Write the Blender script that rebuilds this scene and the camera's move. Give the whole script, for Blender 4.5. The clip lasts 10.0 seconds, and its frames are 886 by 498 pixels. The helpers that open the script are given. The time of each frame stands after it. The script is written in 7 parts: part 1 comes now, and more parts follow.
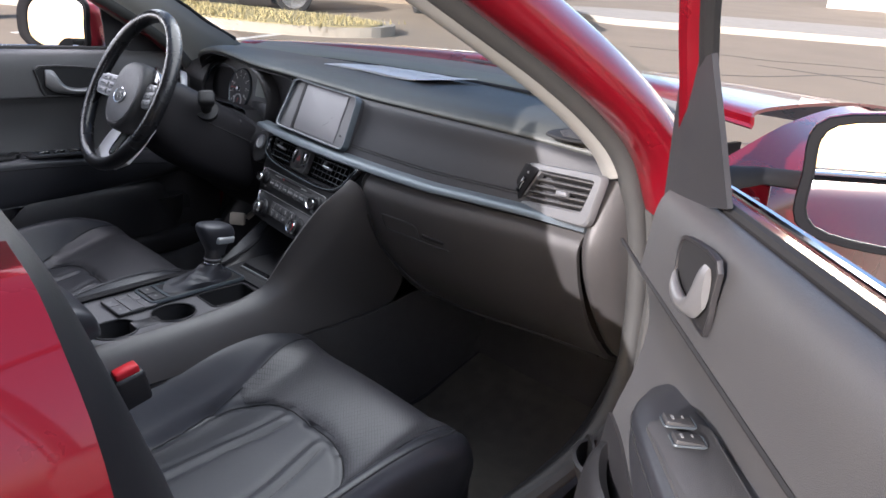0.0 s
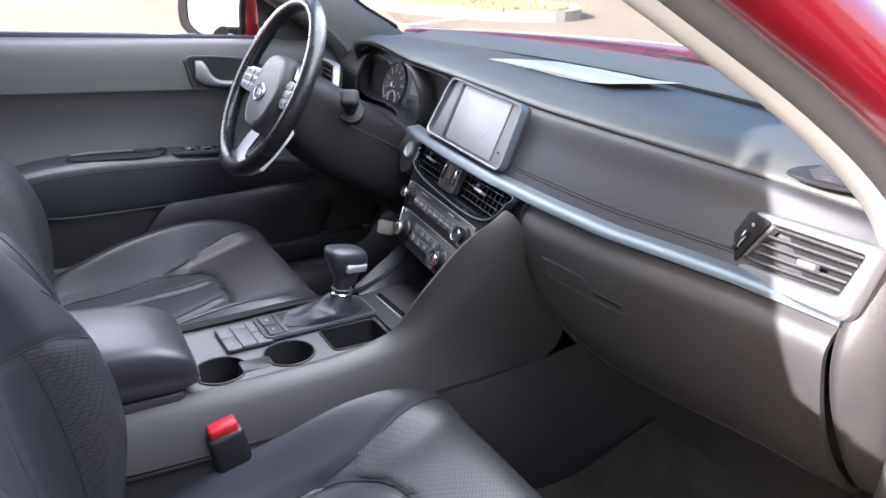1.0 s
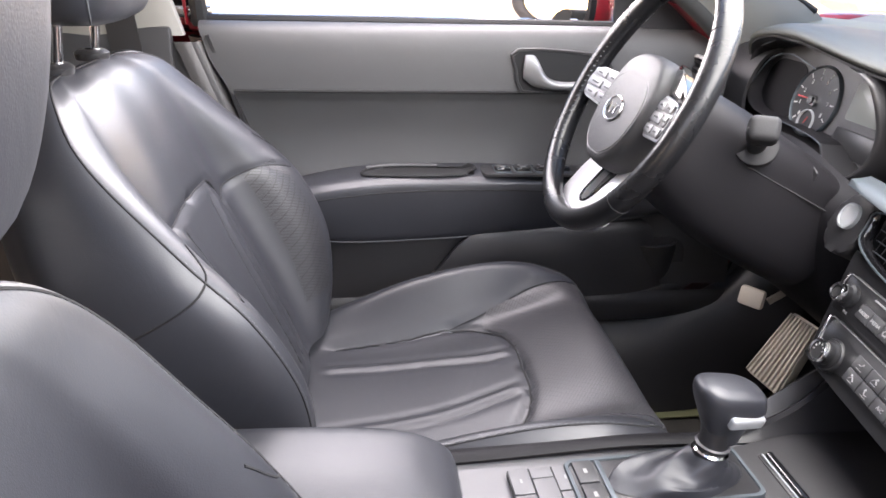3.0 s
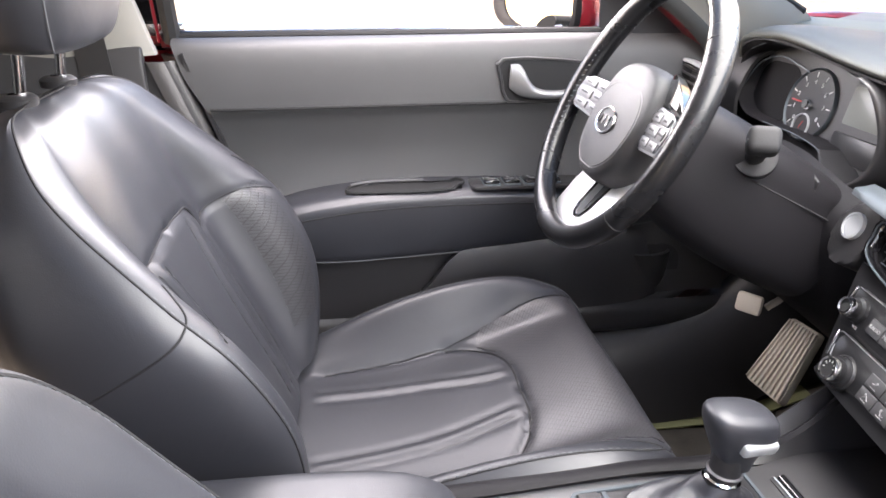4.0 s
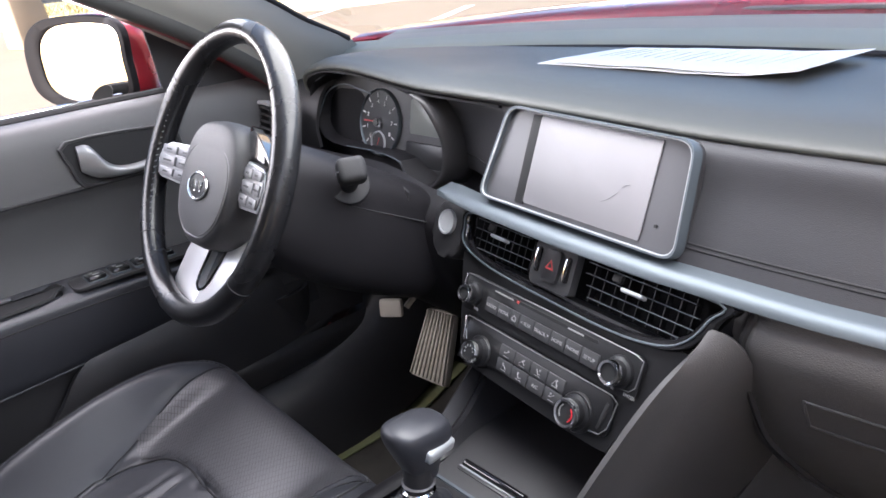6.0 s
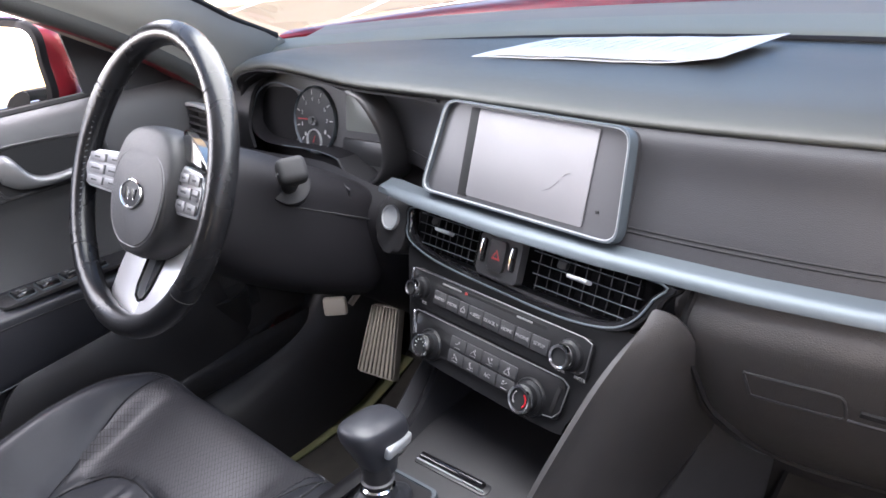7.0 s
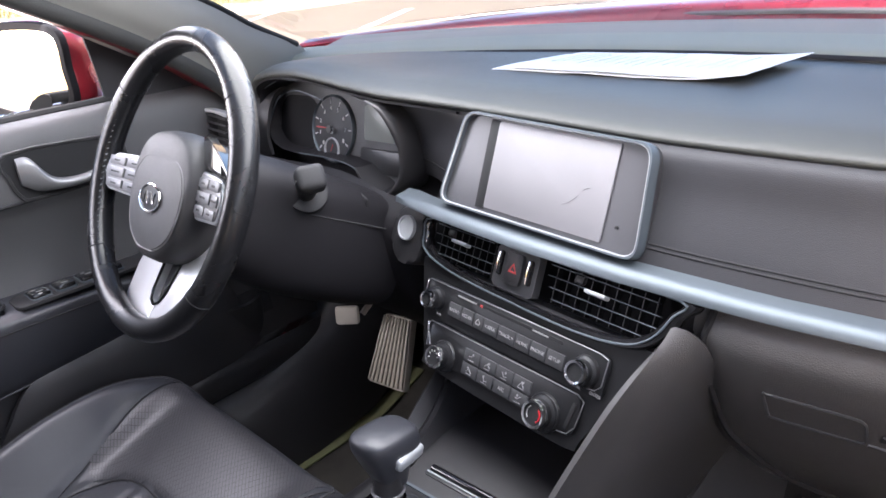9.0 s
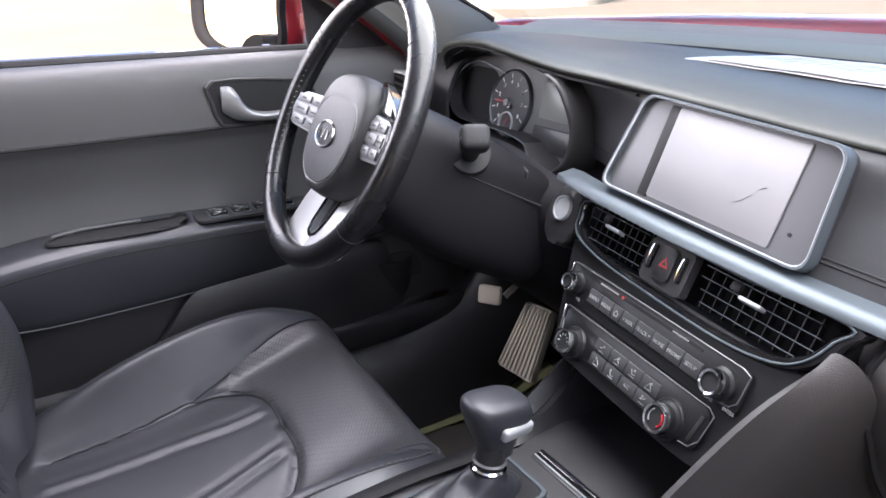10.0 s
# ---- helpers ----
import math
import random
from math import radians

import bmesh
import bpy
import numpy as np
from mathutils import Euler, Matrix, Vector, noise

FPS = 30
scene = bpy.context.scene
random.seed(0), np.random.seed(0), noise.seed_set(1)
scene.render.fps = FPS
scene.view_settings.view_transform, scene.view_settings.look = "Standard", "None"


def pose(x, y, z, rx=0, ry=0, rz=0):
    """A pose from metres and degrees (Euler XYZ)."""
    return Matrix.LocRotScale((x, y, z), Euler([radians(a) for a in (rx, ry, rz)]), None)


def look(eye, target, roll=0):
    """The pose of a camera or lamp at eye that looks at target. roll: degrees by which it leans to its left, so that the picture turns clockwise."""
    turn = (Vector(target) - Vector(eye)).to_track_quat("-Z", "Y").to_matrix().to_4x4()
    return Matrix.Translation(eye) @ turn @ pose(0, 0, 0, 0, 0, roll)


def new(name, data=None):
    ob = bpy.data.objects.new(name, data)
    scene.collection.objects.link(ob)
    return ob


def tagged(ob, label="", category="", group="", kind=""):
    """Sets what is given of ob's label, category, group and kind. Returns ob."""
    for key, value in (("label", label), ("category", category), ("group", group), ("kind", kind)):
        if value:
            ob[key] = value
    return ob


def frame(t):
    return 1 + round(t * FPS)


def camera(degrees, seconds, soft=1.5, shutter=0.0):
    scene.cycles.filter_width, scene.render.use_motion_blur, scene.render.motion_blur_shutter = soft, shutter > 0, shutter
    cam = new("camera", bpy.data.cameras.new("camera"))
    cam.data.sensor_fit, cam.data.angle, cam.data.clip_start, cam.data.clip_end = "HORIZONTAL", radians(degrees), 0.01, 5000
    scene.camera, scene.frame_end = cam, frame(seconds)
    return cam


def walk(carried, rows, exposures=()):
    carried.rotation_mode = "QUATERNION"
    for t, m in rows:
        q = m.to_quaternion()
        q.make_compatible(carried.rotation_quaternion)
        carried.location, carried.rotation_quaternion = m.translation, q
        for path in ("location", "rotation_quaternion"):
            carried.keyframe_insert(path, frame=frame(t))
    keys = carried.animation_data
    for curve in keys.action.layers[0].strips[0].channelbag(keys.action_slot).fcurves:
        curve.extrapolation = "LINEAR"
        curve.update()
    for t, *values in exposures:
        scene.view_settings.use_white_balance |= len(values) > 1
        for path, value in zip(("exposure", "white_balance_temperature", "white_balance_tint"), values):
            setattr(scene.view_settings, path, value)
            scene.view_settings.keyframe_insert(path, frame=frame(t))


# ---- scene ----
cam = camera(63.9, 10.0, 1.6)
PATH = [
    (0, (1.236, -0.806, 1.124), (-0.101, 0.538, 0.488), 3.5),
    (0.5, (1.156, -0.72, 1.104), (-0.284, 0.5, 0.442), 3.3),
    (1, (1.01, -0.609, 1.125), (-0.596, 0.354, 0.423), 3.0),
    (1.5, (0.846, -0.569, 1.105), (-0.879, 0.121, 0.364), 3.1),
    (2, (0.69, -0.552, 1.113), (-1.099, -0.094, 0.346), 2.9),
    (2.5, (0.597, -0.541, 1.1), (-1.222, -0.256, 0.319), 2.7),
    (2.7, (0.568, -0.536, 1.096), (-1.259, -0.302, 0.316), 2.5),
    (3.8, (0.498, -0.534, 1.105), (-1.333, -0.341, 0.324), 0.3),
    (4, (0.491, -0.537, 1.109), (-1.335, -0.293, 0.331), -0.0),
    (4.5, (0.478, -0.524, 1.124), (-1.297, 0.007, 0.369), -2.1),
    (5, (0.473, -0.513, 1.131), (-1.199, 0.3, 0.396), -4.0),
    (5.5, (0.471, -0.508, 1.13), (-1.087, 0.504, 0.39), -5.8),
    (6, (0.469, -0.507, 1.13), (-0.989, 0.635, 0.374), -7.1),
    (6.2, (0.466, -0.51, 1.138), (-0.948, 0.671, 0.359), -7.4),
    (7.5, (0.462, -0.518, 1.135), (-0.853, 0.765, 0.344), -8.3),
    (8, (0.46, -0.517, 1.135), (-0.851, 0.773, 0.348), -8.4),
    (8.5, (0.458, -0.52, 1.137), (-0.863, 0.764, 0.358), -8.0),
    (9, (0.456, -0.521, 1.136), (-0.897, 0.736, 0.37), -6.9),
    (9.5, (0.456, -0.52, 1.124), (-0.948, 0.685, 0.364), -5.4),
    (10, (0.468, -0.511, 1.091), (-1.165, 0.391, 0.371), -1.0),
]
EXPOSURE = [(0.0, 1.38, 6100, 18), (0.5, 1.96, 6100, 18), (1.0, 2.46, 6050, 19), (1.5, 2.75, 6370, 20), (2.0, 2.90, 6620, 21), (2.5, 3.00, 6720, 21), (4.0, 3.28, 6820, 20), (4.5, 3.19, 6770, 20), (5.0, 2.86, 6620, 19), (5.5, 2.64, 6420, 20), (6.0, 2.49, 6370, 20), (7.5, 2.54, 6320, 20), (9.0, 2.54, 6320, 21), (10.0, 2.58, 6370, 21)]
walk(cam, [(t, look(eye, target, roll)) for t, eye, target, roll in PATH], EXPOSURE)

# world and sun
SUN_DIR = Vector((0.155, -0.905, 0.33)).normalized()
world = bpy.data.worlds.new("sky")
scene.world = world
world.use_nodes = True
wn = world.node_tree.nodes
sky = wn.new("ShaderNodeTexSky")
sky.sky_type = "NISHITA"
sky.sun_disc = False
sky.dust_density, sky.air_density = 2.4, 1.0
sky.sun_elevation = math.asin(SUN_DIR.z)
sky.sun_rotation = math.atan2(SUN_DIR.x, SUN_DIR.y)
world.node_tree.links.new(sky.outputs[0], wn["Background"].inputs[0])
wn["Background"].inputs[1].default_value = 0.13
lamp = bpy.data.lights.new("sun", "SUN")
lamp.energy, lamp.angle, lamp.color = 5.0, radians(0.6), (1.0, 0.95, 0.88)
sun = new("sun", lamp)
sun.matrix_world = look(SUN_DIR * 30, (0, 0, 0))

# added lamps for sky light at windscreen, driver's window and open passenger side
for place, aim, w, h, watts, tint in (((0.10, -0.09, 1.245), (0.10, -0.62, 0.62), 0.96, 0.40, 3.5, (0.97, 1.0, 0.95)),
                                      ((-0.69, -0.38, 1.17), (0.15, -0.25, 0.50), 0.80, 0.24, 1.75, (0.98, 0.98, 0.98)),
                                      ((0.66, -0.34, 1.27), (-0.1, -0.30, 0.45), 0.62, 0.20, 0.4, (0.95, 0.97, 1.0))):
    al = bpy.data.lights.new("sky_stand_in", "AREA")
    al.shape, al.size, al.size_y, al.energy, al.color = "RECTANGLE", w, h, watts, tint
    new("sky_stand_in", al).matrix_world = look(place, aim)


# materials
def material(name, color, rough=0.5, metal=0.0, coat=0.0, grain=0.0, grain_size=400.0, vary=0.0, vary_size=8.0,
             kind="noise", spec=0.5, dirt=None, rough_vary=0.0, sheen=0.0, creases=0.03):
    """A surface with fine relief (grain) and broad variation (vary) of colour and gloss."""
    m = bpy.data.materials.new(name)
    m.use_nodes = True
    nt = m.node_tree
    n, k = nt.nodes, nt.links
    b = n["Principled BSDF"]
    b.inputs["Base Color"].default_value = (*color, 1)
    b.inputs["Roughness"].default_value = rough
    b.inputs["Metallic"].default_value = metal
    b.inputs["Coat Weight"].default_value = coat
    b.inputs["Coat Roughness"].default_value = 0.04
    b.inputs["Specular IOR Level"].default_value = spec
    b.inputs["Sheen Weight"].default_value = sheen
    tc = n.new("ShaderNodeTexCoord")
    if grain:
        if kind == "leather":
            g = n.new("ShaderNodeTexVoronoi")
            g.feature = "DISTANCE_TO_EDGE"
        else:
            g = n.new("ShaderNodeTexNoise")
            g.inputs["Detail"].default_value = 4
        g.inputs["Scale"].default_value = grain_size
        k.new(tc.outputs["Object"], g.inputs["Vector"])
        u = n.new("ShaderNodeBump")
        u.inputs["Strength"].default_value = grain
        u.inputs["Distance"].default_value = 0.002
        k.new(g.outputs[0], u.inputs["Height"])
        k.new(u.outputs[0], b.inputs["Normal"])
        if kind == "leather":
            c = n.new("ShaderNodeTexNoise")
            c.inputs["Scale"].default_value, c.inputs["Detail"].default_value, c.inputs["Distortion"].default_value = 16, 5, 1.2
            k.new(tc.outputs["Object"], c.inputs["Vector"])
            w = n.new("ShaderNodeBump")
            w.inputs["Strength"].default_value, w.inputs["Distance"].default_value = creases, 0.01
            k.new(c.outputs[0], w.inputs["Height"])
            k.new(w.outputs[0], u.inputs["Normal"])
    if vary or rough_vary:
        v = n.new("ShaderNodeTexNoise")
        v.inputs["Scale"].default_value = vary_size
        v.inputs["Detail"].default_value = 6
        k.new(tc.outputs["Object"], v.inputs["Vector"])
    if vary:
        x = n.new("ShaderNodeMix")
        x.data_type = "RGBA"
        low = tuple(c * (1 - vary) for c in color)
        high = tuple(min(1, c * (1 + vary)) for c in (dirt or color))
        x.inputs["A"].default_value, x.inputs["B"].default_value = (*low, 1), (*high, 1)
        k.new(v.outputs[0], x.inputs["Factor"])
        k.new(x.outputs["Result"], b.inputs["Base Color"])
    if rough_vary:
        r = n.new("ShaderNodeMapRange")
        r.inputs["To Min"].default_value = max(0, rough - rough_vary)
        r.inputs["To Max"].default_value = min(1, rough + rough_vary)
        k.new(v.outputs[0], r.inputs["Value"])
        k.new(r.outputs[0], b.inputs["Roughness"])
    return m


def weave_material(name, color, rough, scale, stand=0):
    """Leather with a pressed diamond pattern, shade painted into its grooves."""
    m = material(name, color, rough, rough_vary=0.08, vary=0.15)
    n, k = m.node_tree.nodes, m.node_tree.links
    tc = n.new("ShaderNodeTexCoord")
    rot = n.new("ShaderNodeMapping")
    rot.inputs["Rotation"].default_value = (radians(stand), 0, radians(38))
    k.new(tc.outputs["Object"], rot.inputs["Vector"])
    g = n.new("ShaderNodeTexBrick")
    g.inputs["Scale"].default_value = scale
    g.inputs["Mortar Size"].default_value = 0.07
    g.inputs["Brick Width"].default_value = 1.0
    g.inputs["Row Height"].default_value = 0.55
    g.offset = 0.0
    k.new(rot.outputs[0], g.inputs["Vector"])
    u = n.new("ShaderNodeBump")
    u.inputs["Strength"].default_value = 0.7
    u.inputs["Distance"].default_value = 0.002
    k.new(g.outputs["Fac"], u.inputs["Height"])
    u.invert = True
    # grooves also take a darker colour, shading the pressed lines
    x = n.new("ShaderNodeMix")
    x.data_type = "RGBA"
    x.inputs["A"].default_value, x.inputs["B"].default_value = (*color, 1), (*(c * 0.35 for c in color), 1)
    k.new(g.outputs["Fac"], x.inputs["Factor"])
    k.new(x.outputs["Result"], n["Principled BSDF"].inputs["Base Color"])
    k.new(u.outputs[0], n["Principled BSDF"].inputs["Normal"])
    return m


def glass_material(name, gloss=0.08):
    m = bpy.data.materials.new(name)
    m.use_nodes = True
    n, k = m.node_tree.nodes, m.node_tree.links
    n.remove(n["Principled BSDF"])
    t, g, x, f = (n.new(q) for q in ("ShaderNodeBsdfTransparent", "ShaderNodeBsdfGlossy", "ShaderNodeMixShader", "ShaderNodeFresnel"))
    f.inputs["IOR"].default_value = 1.3
    g.inputs["Roughness"].default_value = 0.01
    t.inputs["Color"].default_value = (0.96, 0.98, 0.96, 1)
    w = n.new("ShaderNodeMath")
    w.operation = "MULTIPLY"
    w.inputs[1].default_value = 0.25
    k.new(f.outputs[0], w.inputs[0])
    k.new(w.outputs[0], x.inputs[0])
    k.new(t.outputs[0], x.inputs[1])
    k.new(g.outputs[0], x.inputs[2])
    k.new(x.outputs[0], n["Material Output"].inputs[0])
    return m


LEATHER = material("black leather", (0.024, 0.025, 0.030), 0.43, spec=0.52, creases=0.06, grain=0.07, grain_size=520, kind="leather", vary=0.25, vary_size=7, rough_vary=0.1)
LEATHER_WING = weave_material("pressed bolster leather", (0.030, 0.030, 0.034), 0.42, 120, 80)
# paler base carries the sky sheen on the thigh panel
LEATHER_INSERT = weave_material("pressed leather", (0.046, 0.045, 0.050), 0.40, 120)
PLASTIC = material("black plastic", (0.018, 0.0175, 0.019), 0.42, spec=0.55, grain=0.15, grain_size=900, vary=0.2, rough_vary=0.08)
# band made paler than the dash top to hold the windscreen's light
BAND_SKYLIT = material("sky-pale defroster band", (0.20, 0.205, 0.165), 0.6, grain=0.1, grain_size=900, vary=0.1)
# base raised so that the sunlit dash end reads bright
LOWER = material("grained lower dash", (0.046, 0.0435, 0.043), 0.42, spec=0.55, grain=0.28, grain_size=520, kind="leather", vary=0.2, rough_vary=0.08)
# dash top tone lifted to carry the sky light it catches
DASH_SKYLIT = material("sky-toned soft dash plastic", (0.052, 0.054, 0.050), 0.46, spec=0.35, grain=0.12, grain_size=900, kind="leather", vary=0.15, rough_vary=0.06)
# stitched fascia kept darker than the top, which faces the sky
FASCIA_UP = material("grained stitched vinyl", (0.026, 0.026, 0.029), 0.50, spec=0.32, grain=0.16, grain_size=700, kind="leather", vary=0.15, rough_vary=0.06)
# darkest vinyl copy; holds the shade round binnacle, column and knee panel
FASCIA_SHADE = material("shade-dark fascia vinyl", (0.011, 0.0105, 0.012), 0.55, spec=0.14, grain=0.14, grain_size=800, kind="leather", vary=0.2, rough_vary=0.08)
DOOR_SOFT = material("door panel vinyl", (0.055, 0.055, 0.057), 0.47, spec=0.5, grain=0.25, grain_size=650, kind="leather", vary=0.2, vary_size=5, rough_vary=0.08)
GREY = material("grey console plastic", (0.092, 0.090, 0.095), 0.48, grain=0.08, grain_size=1200, vary=0.12, rough_vary=0.05)
GLOSS = material("piano black", (0.008, 0.008, 0.009), 0.10, coat=0.5, rough_vary=0.04)
DARK = material("matte black", (0.006, 0.006, 0.007), 0.75, grain=0.1)
VOID = material("deep black vent plastic", (0.005, 0.005, 0.006), 0.7, spec=0.12, grain=0.1)
SATIN = material("satin silver", (0.085, 0.100, 0.112), 0.42, spec=0.35, metal=0.5, grain=0.03, grain_size=1500, rough_vary=0.05)
SILVER = material("silver paint", (0.33, 0.34, 0.35), 0.36, metal=0.25, grain=0.03, grain_size=1500, rough_vary=0.05)
TRIM_SILVER = material("dull silver trim", (0.20, 0.20, 0.205), 0.36, metal=0.55, grain=0.03, grain_size=1500, rough_vary=0.06)
SPOKE = material("bright satin spoke", (0.55, 0.55, 0.56), 0.34, metal=0.45, grain=0.03, grain_size=1500, rough_vary=0.05)
CHROME = material("chrome", (0.85, 0.85, 0.86), 0.10, metal=1.0, rough_vary=0.04)
STACK = material("satin black stack plastic", (0.011, 0.011, 0.012), 0.34, spec=0.32, grain=0.06, grain_size=1100, rough_vary=0.06)
WHEEL_BUTTON = material("pale grey wheel buttons", (0.11, 0.11, 0.114), 0.42, metal=0.2, grain=0.04, vary=0.1)
PAD = material("airbag cover vinyl", (0.024, 0.0235, 0.025), 0.5, grain=0.3, grain_size=800, kind="leather", vary=0.12, rough_vary=0.06)
BUTTON = material("button grey", (0.032, 0.032, 0.034), 0.50, grain=0.05, vary=0.1)
INK = material("pale ink", (0.21, 0.21, 0.21), 0.6)
DIAL_INK = material("white dial print", (0.42, 0.42, 0.41), 0.6)
RED_INK = material("red ink", (0.30, 0.03, 0.03), 0.5)
RED_PLASTIC = material("red plastic", (0.60, 0.02, 0.03), 0.35, grain=0.05)
REFLECTOR = material("red reflector", (0.22, 0.004, 0.008), 0.18, coat=0.6)
PAINT = material("red car paint", (0.19, 0.004, 0.011), 0.28, metal=0.35, coat=1.0, grain=0.02, grain_size=3000, rough_vary=0.04)
RUBBER = material("grey rubber seal", (0.034, 0.034, 0.033), 0.70, grain=0.2, vary=0.25)
CARPET = material("black carpet", (0.026, 0.024, 0.023), 0.95, grain=0.8, grain_size=900, vary=0.4, vary_size=40, sheen=0.1)
MAT = material("worn floor mat", (0.036, 0.033, 0.029), 0.9, grain=0.7, grain_size=700, vary=0.35, vary_size=25, dirt=(0.06, 0.055, 0.045))
TRIM_GREY = material("light grey pillar trim", (0.21, 0.205, 0.19), 0.75, grain=0.15, grain_size=800, vary=0.06)
HEADLINER = material("grey headliner", (0.50, 0.50, 0.47), 0.95, grain=0.3, grain_size=1200, vary=0.05)
RIM = material("worn rim leather", (0.009, 0.009, 0.010), 0.27, spec=0.36, grain=0.10, grain_size=500, kind="leather", vary=0.3, vary_size=12, rough_vary=0.10)
BEZEL = material("dark display bezel", (0.05, 0.05, 0.055), 0.35, rough_vary=0.05)
PRINT = material("grey print", (0.62, 0.62, 0.62), 0.8)
# pale tan base puts the sunlight on the pedals into their colour
PEDAL = material("sun-toned pedal rubber", (0.46, 0.42, 0.35), 0.6, grain=0.2, vary=0.3)
METAL = material("bare steel", (0.45, 0.43, 0.40), 0.4, metal=0.9, vary=0.2)
PAPER = material("white paper", (0.82, 0.82, 0.80), 0.8, grain=0.05, vary=0.03)
# rough pale base with slight variation, no coat
SCREEN = material("pale display glass", (0.19, 0.184, 0.194), 0.46, vary=0.18, vary_size=7, rough_vary=0.10)
DIAL = material("dial face", (0.012, 0.012, 0.014), 0.35, rough_vary=0.05)
LCD = material("grey liquid crystal display", (0.16, 0.17, 0.16), 0.35)
# colour of the light streak painted along the driver's mat
MAT_STREAK = material("olive light streak", (0.17, 0.175, 0.085), 0.85, grain=0.4, grain_size=500, vary=0.3, vary_size=20)
STITCH = material("grey thread", (0.075, 0.078, 0.085), 0.8)
SEAM = material("dark seam", (0.008, 0.008, 0.009), 0.8)
MIRROR = material("mirror glass", (0.92, 0.93, 0.93), 0.01, metal=1.0)
GLASS = glass_material("clear glass")
STEEL_WHEEL = material("alloy wheel", (0.50, 0.50, 0.51), 0.35, metal=0.8)
TYRE = material("tyre rubber", (0.022, 0.022, 0.022), 0.85, grain=0.3)


# mesh helpers
def part(name, bm, mat, parent=None, label="", smooth=True, angle=40):
    """Link a bmesh as one mesh object under parent."""
    bmesh.ops.recalc_face_normals(bm, faces=bm.faces)
    me = bpy.data.meshes.new(name)
    if smooth:
        for f in bm.faces:
            f.smooth = True
        lim = radians(angle)
        for e in bm.edges:
            if len(e.link_faces) == 2 and e.calc_face_angle(0) > lim:
                e.smooth = False
    bm.to_mesh(me)
    bm.free()
    me.materials.append(mat)
    ob = new(name, me)
    if parent is not None:
        ob.parent = parent
    return tagged(ob, label)


def thing(name, label, category, group="", m=None, kind=""):
    ob = new(name)
    ob.empty_display_size = 0.1
    if m is not None:
        ob.matrix_world = m
    return tagged(ob, label, category, group, kind)


def spline(pts, n, closed=False):
    """Catmull-Rom through pts (any dimension), n steps a span."""
    p = [np.array(q, float) for q in pts]
    c = len(p)
    out = []
    spans = c if closed else c - 1
    for i in range(spans):
        a = p[(i - 1) % c] if closed or i > 0 else 2 * p[0] - p[1]
        b, d = p[i], p[(i + 1) % c]
        e = p[(i + 2) % c] if closed or i + 2 < c else 2 * p[-1] - p[-2]
        for j in range(n):
            t = j / n
            out.append(0.5 * (2 * b + (d - a) * t + (2 * a - 5 * b + 4 * d - e) * t * t + (3 * b - a - 3 * d + e) * t ** 3))
    if not closed:
        out.append(p[-1])
    return out


def grid_bm(rows, close_u=False, close_v=False, caps=False):
    """Quads through rows of points."""
    bm = bmesh.new()
    vs = [[bm.verts.new(tuple(p)) for p in r] for r in rows]
    m, n = len(vs), len(vs[0])
    for i in range(m if close_u else m - 1):
        for j in range(n if close_v else n - 1):
            q = [vs[i][j], vs[(i + 1) % m][j], vs[(i + 1) % m][(j + 1) % n], vs[i][(j + 1) % n]]
            try:
                bm.faces.new(q)
            except ValueError:
                pass
    if caps:
        bm.faces.new(vs[0])
        bm.faces.new(vs[-1])
    return bm


def surface(ctrl, nu=6, nv=6, close_v=False):
    """Smooth rows of points from a coarse net (rows run across, columns along)."""
    rows = [spline(r, nv, close_v) for r in ctrl]
    cols = list(zip(*rows))
    cols = [spline(c, nu) for c in cols]
    return [list(r) for r in zip(*cols)]


def thick(rows, d):
    """A closed shell of thickness d behind the rows' surface."""
    a = np.array(rows, float)
    du, dv = np.gradient(a, axis=0), np.gradient(a, axis=1)
    nrm = np.cross(du, dv)
    nrm /= np.linalg.norm(nrm, axis=2, keepdims=True) + 1e-9
    b = a + nrm * d
    bm = bmesh.new()
    m, n = a.shape[:2]
    va = [[bm.verts.new(tuple(a[i, j])) for j in range(n)] for i in range(m)]
    vb = [[bm.verts.new(tuple(b[i, j])) for j in range(n)] for i in range(m)]
    for i in range(m - 1):
        for j in range(n - 1):
            bm.faces.new([va[i][j], va[i + 1][j], va[i + 1][j + 1], va[i][j + 1]])
            bm.faces.new([vb[i][j], vb[i][j + 1], vb[i + 1][j + 1], vb[i + 1][j]])
    for i in range(m - 1):
        for j in (0, n - 1):
            bm.faces.new([va[i][j], va[i + 1][j], vb[i + 1][j], vb[i][j]])
    for j in range(n - 1):
        for i in (0, m - 1):
            bm.faces.new([va[i][j], va[i][j + 1], vb[i][j + 1], vb[i][j]])
    return bm


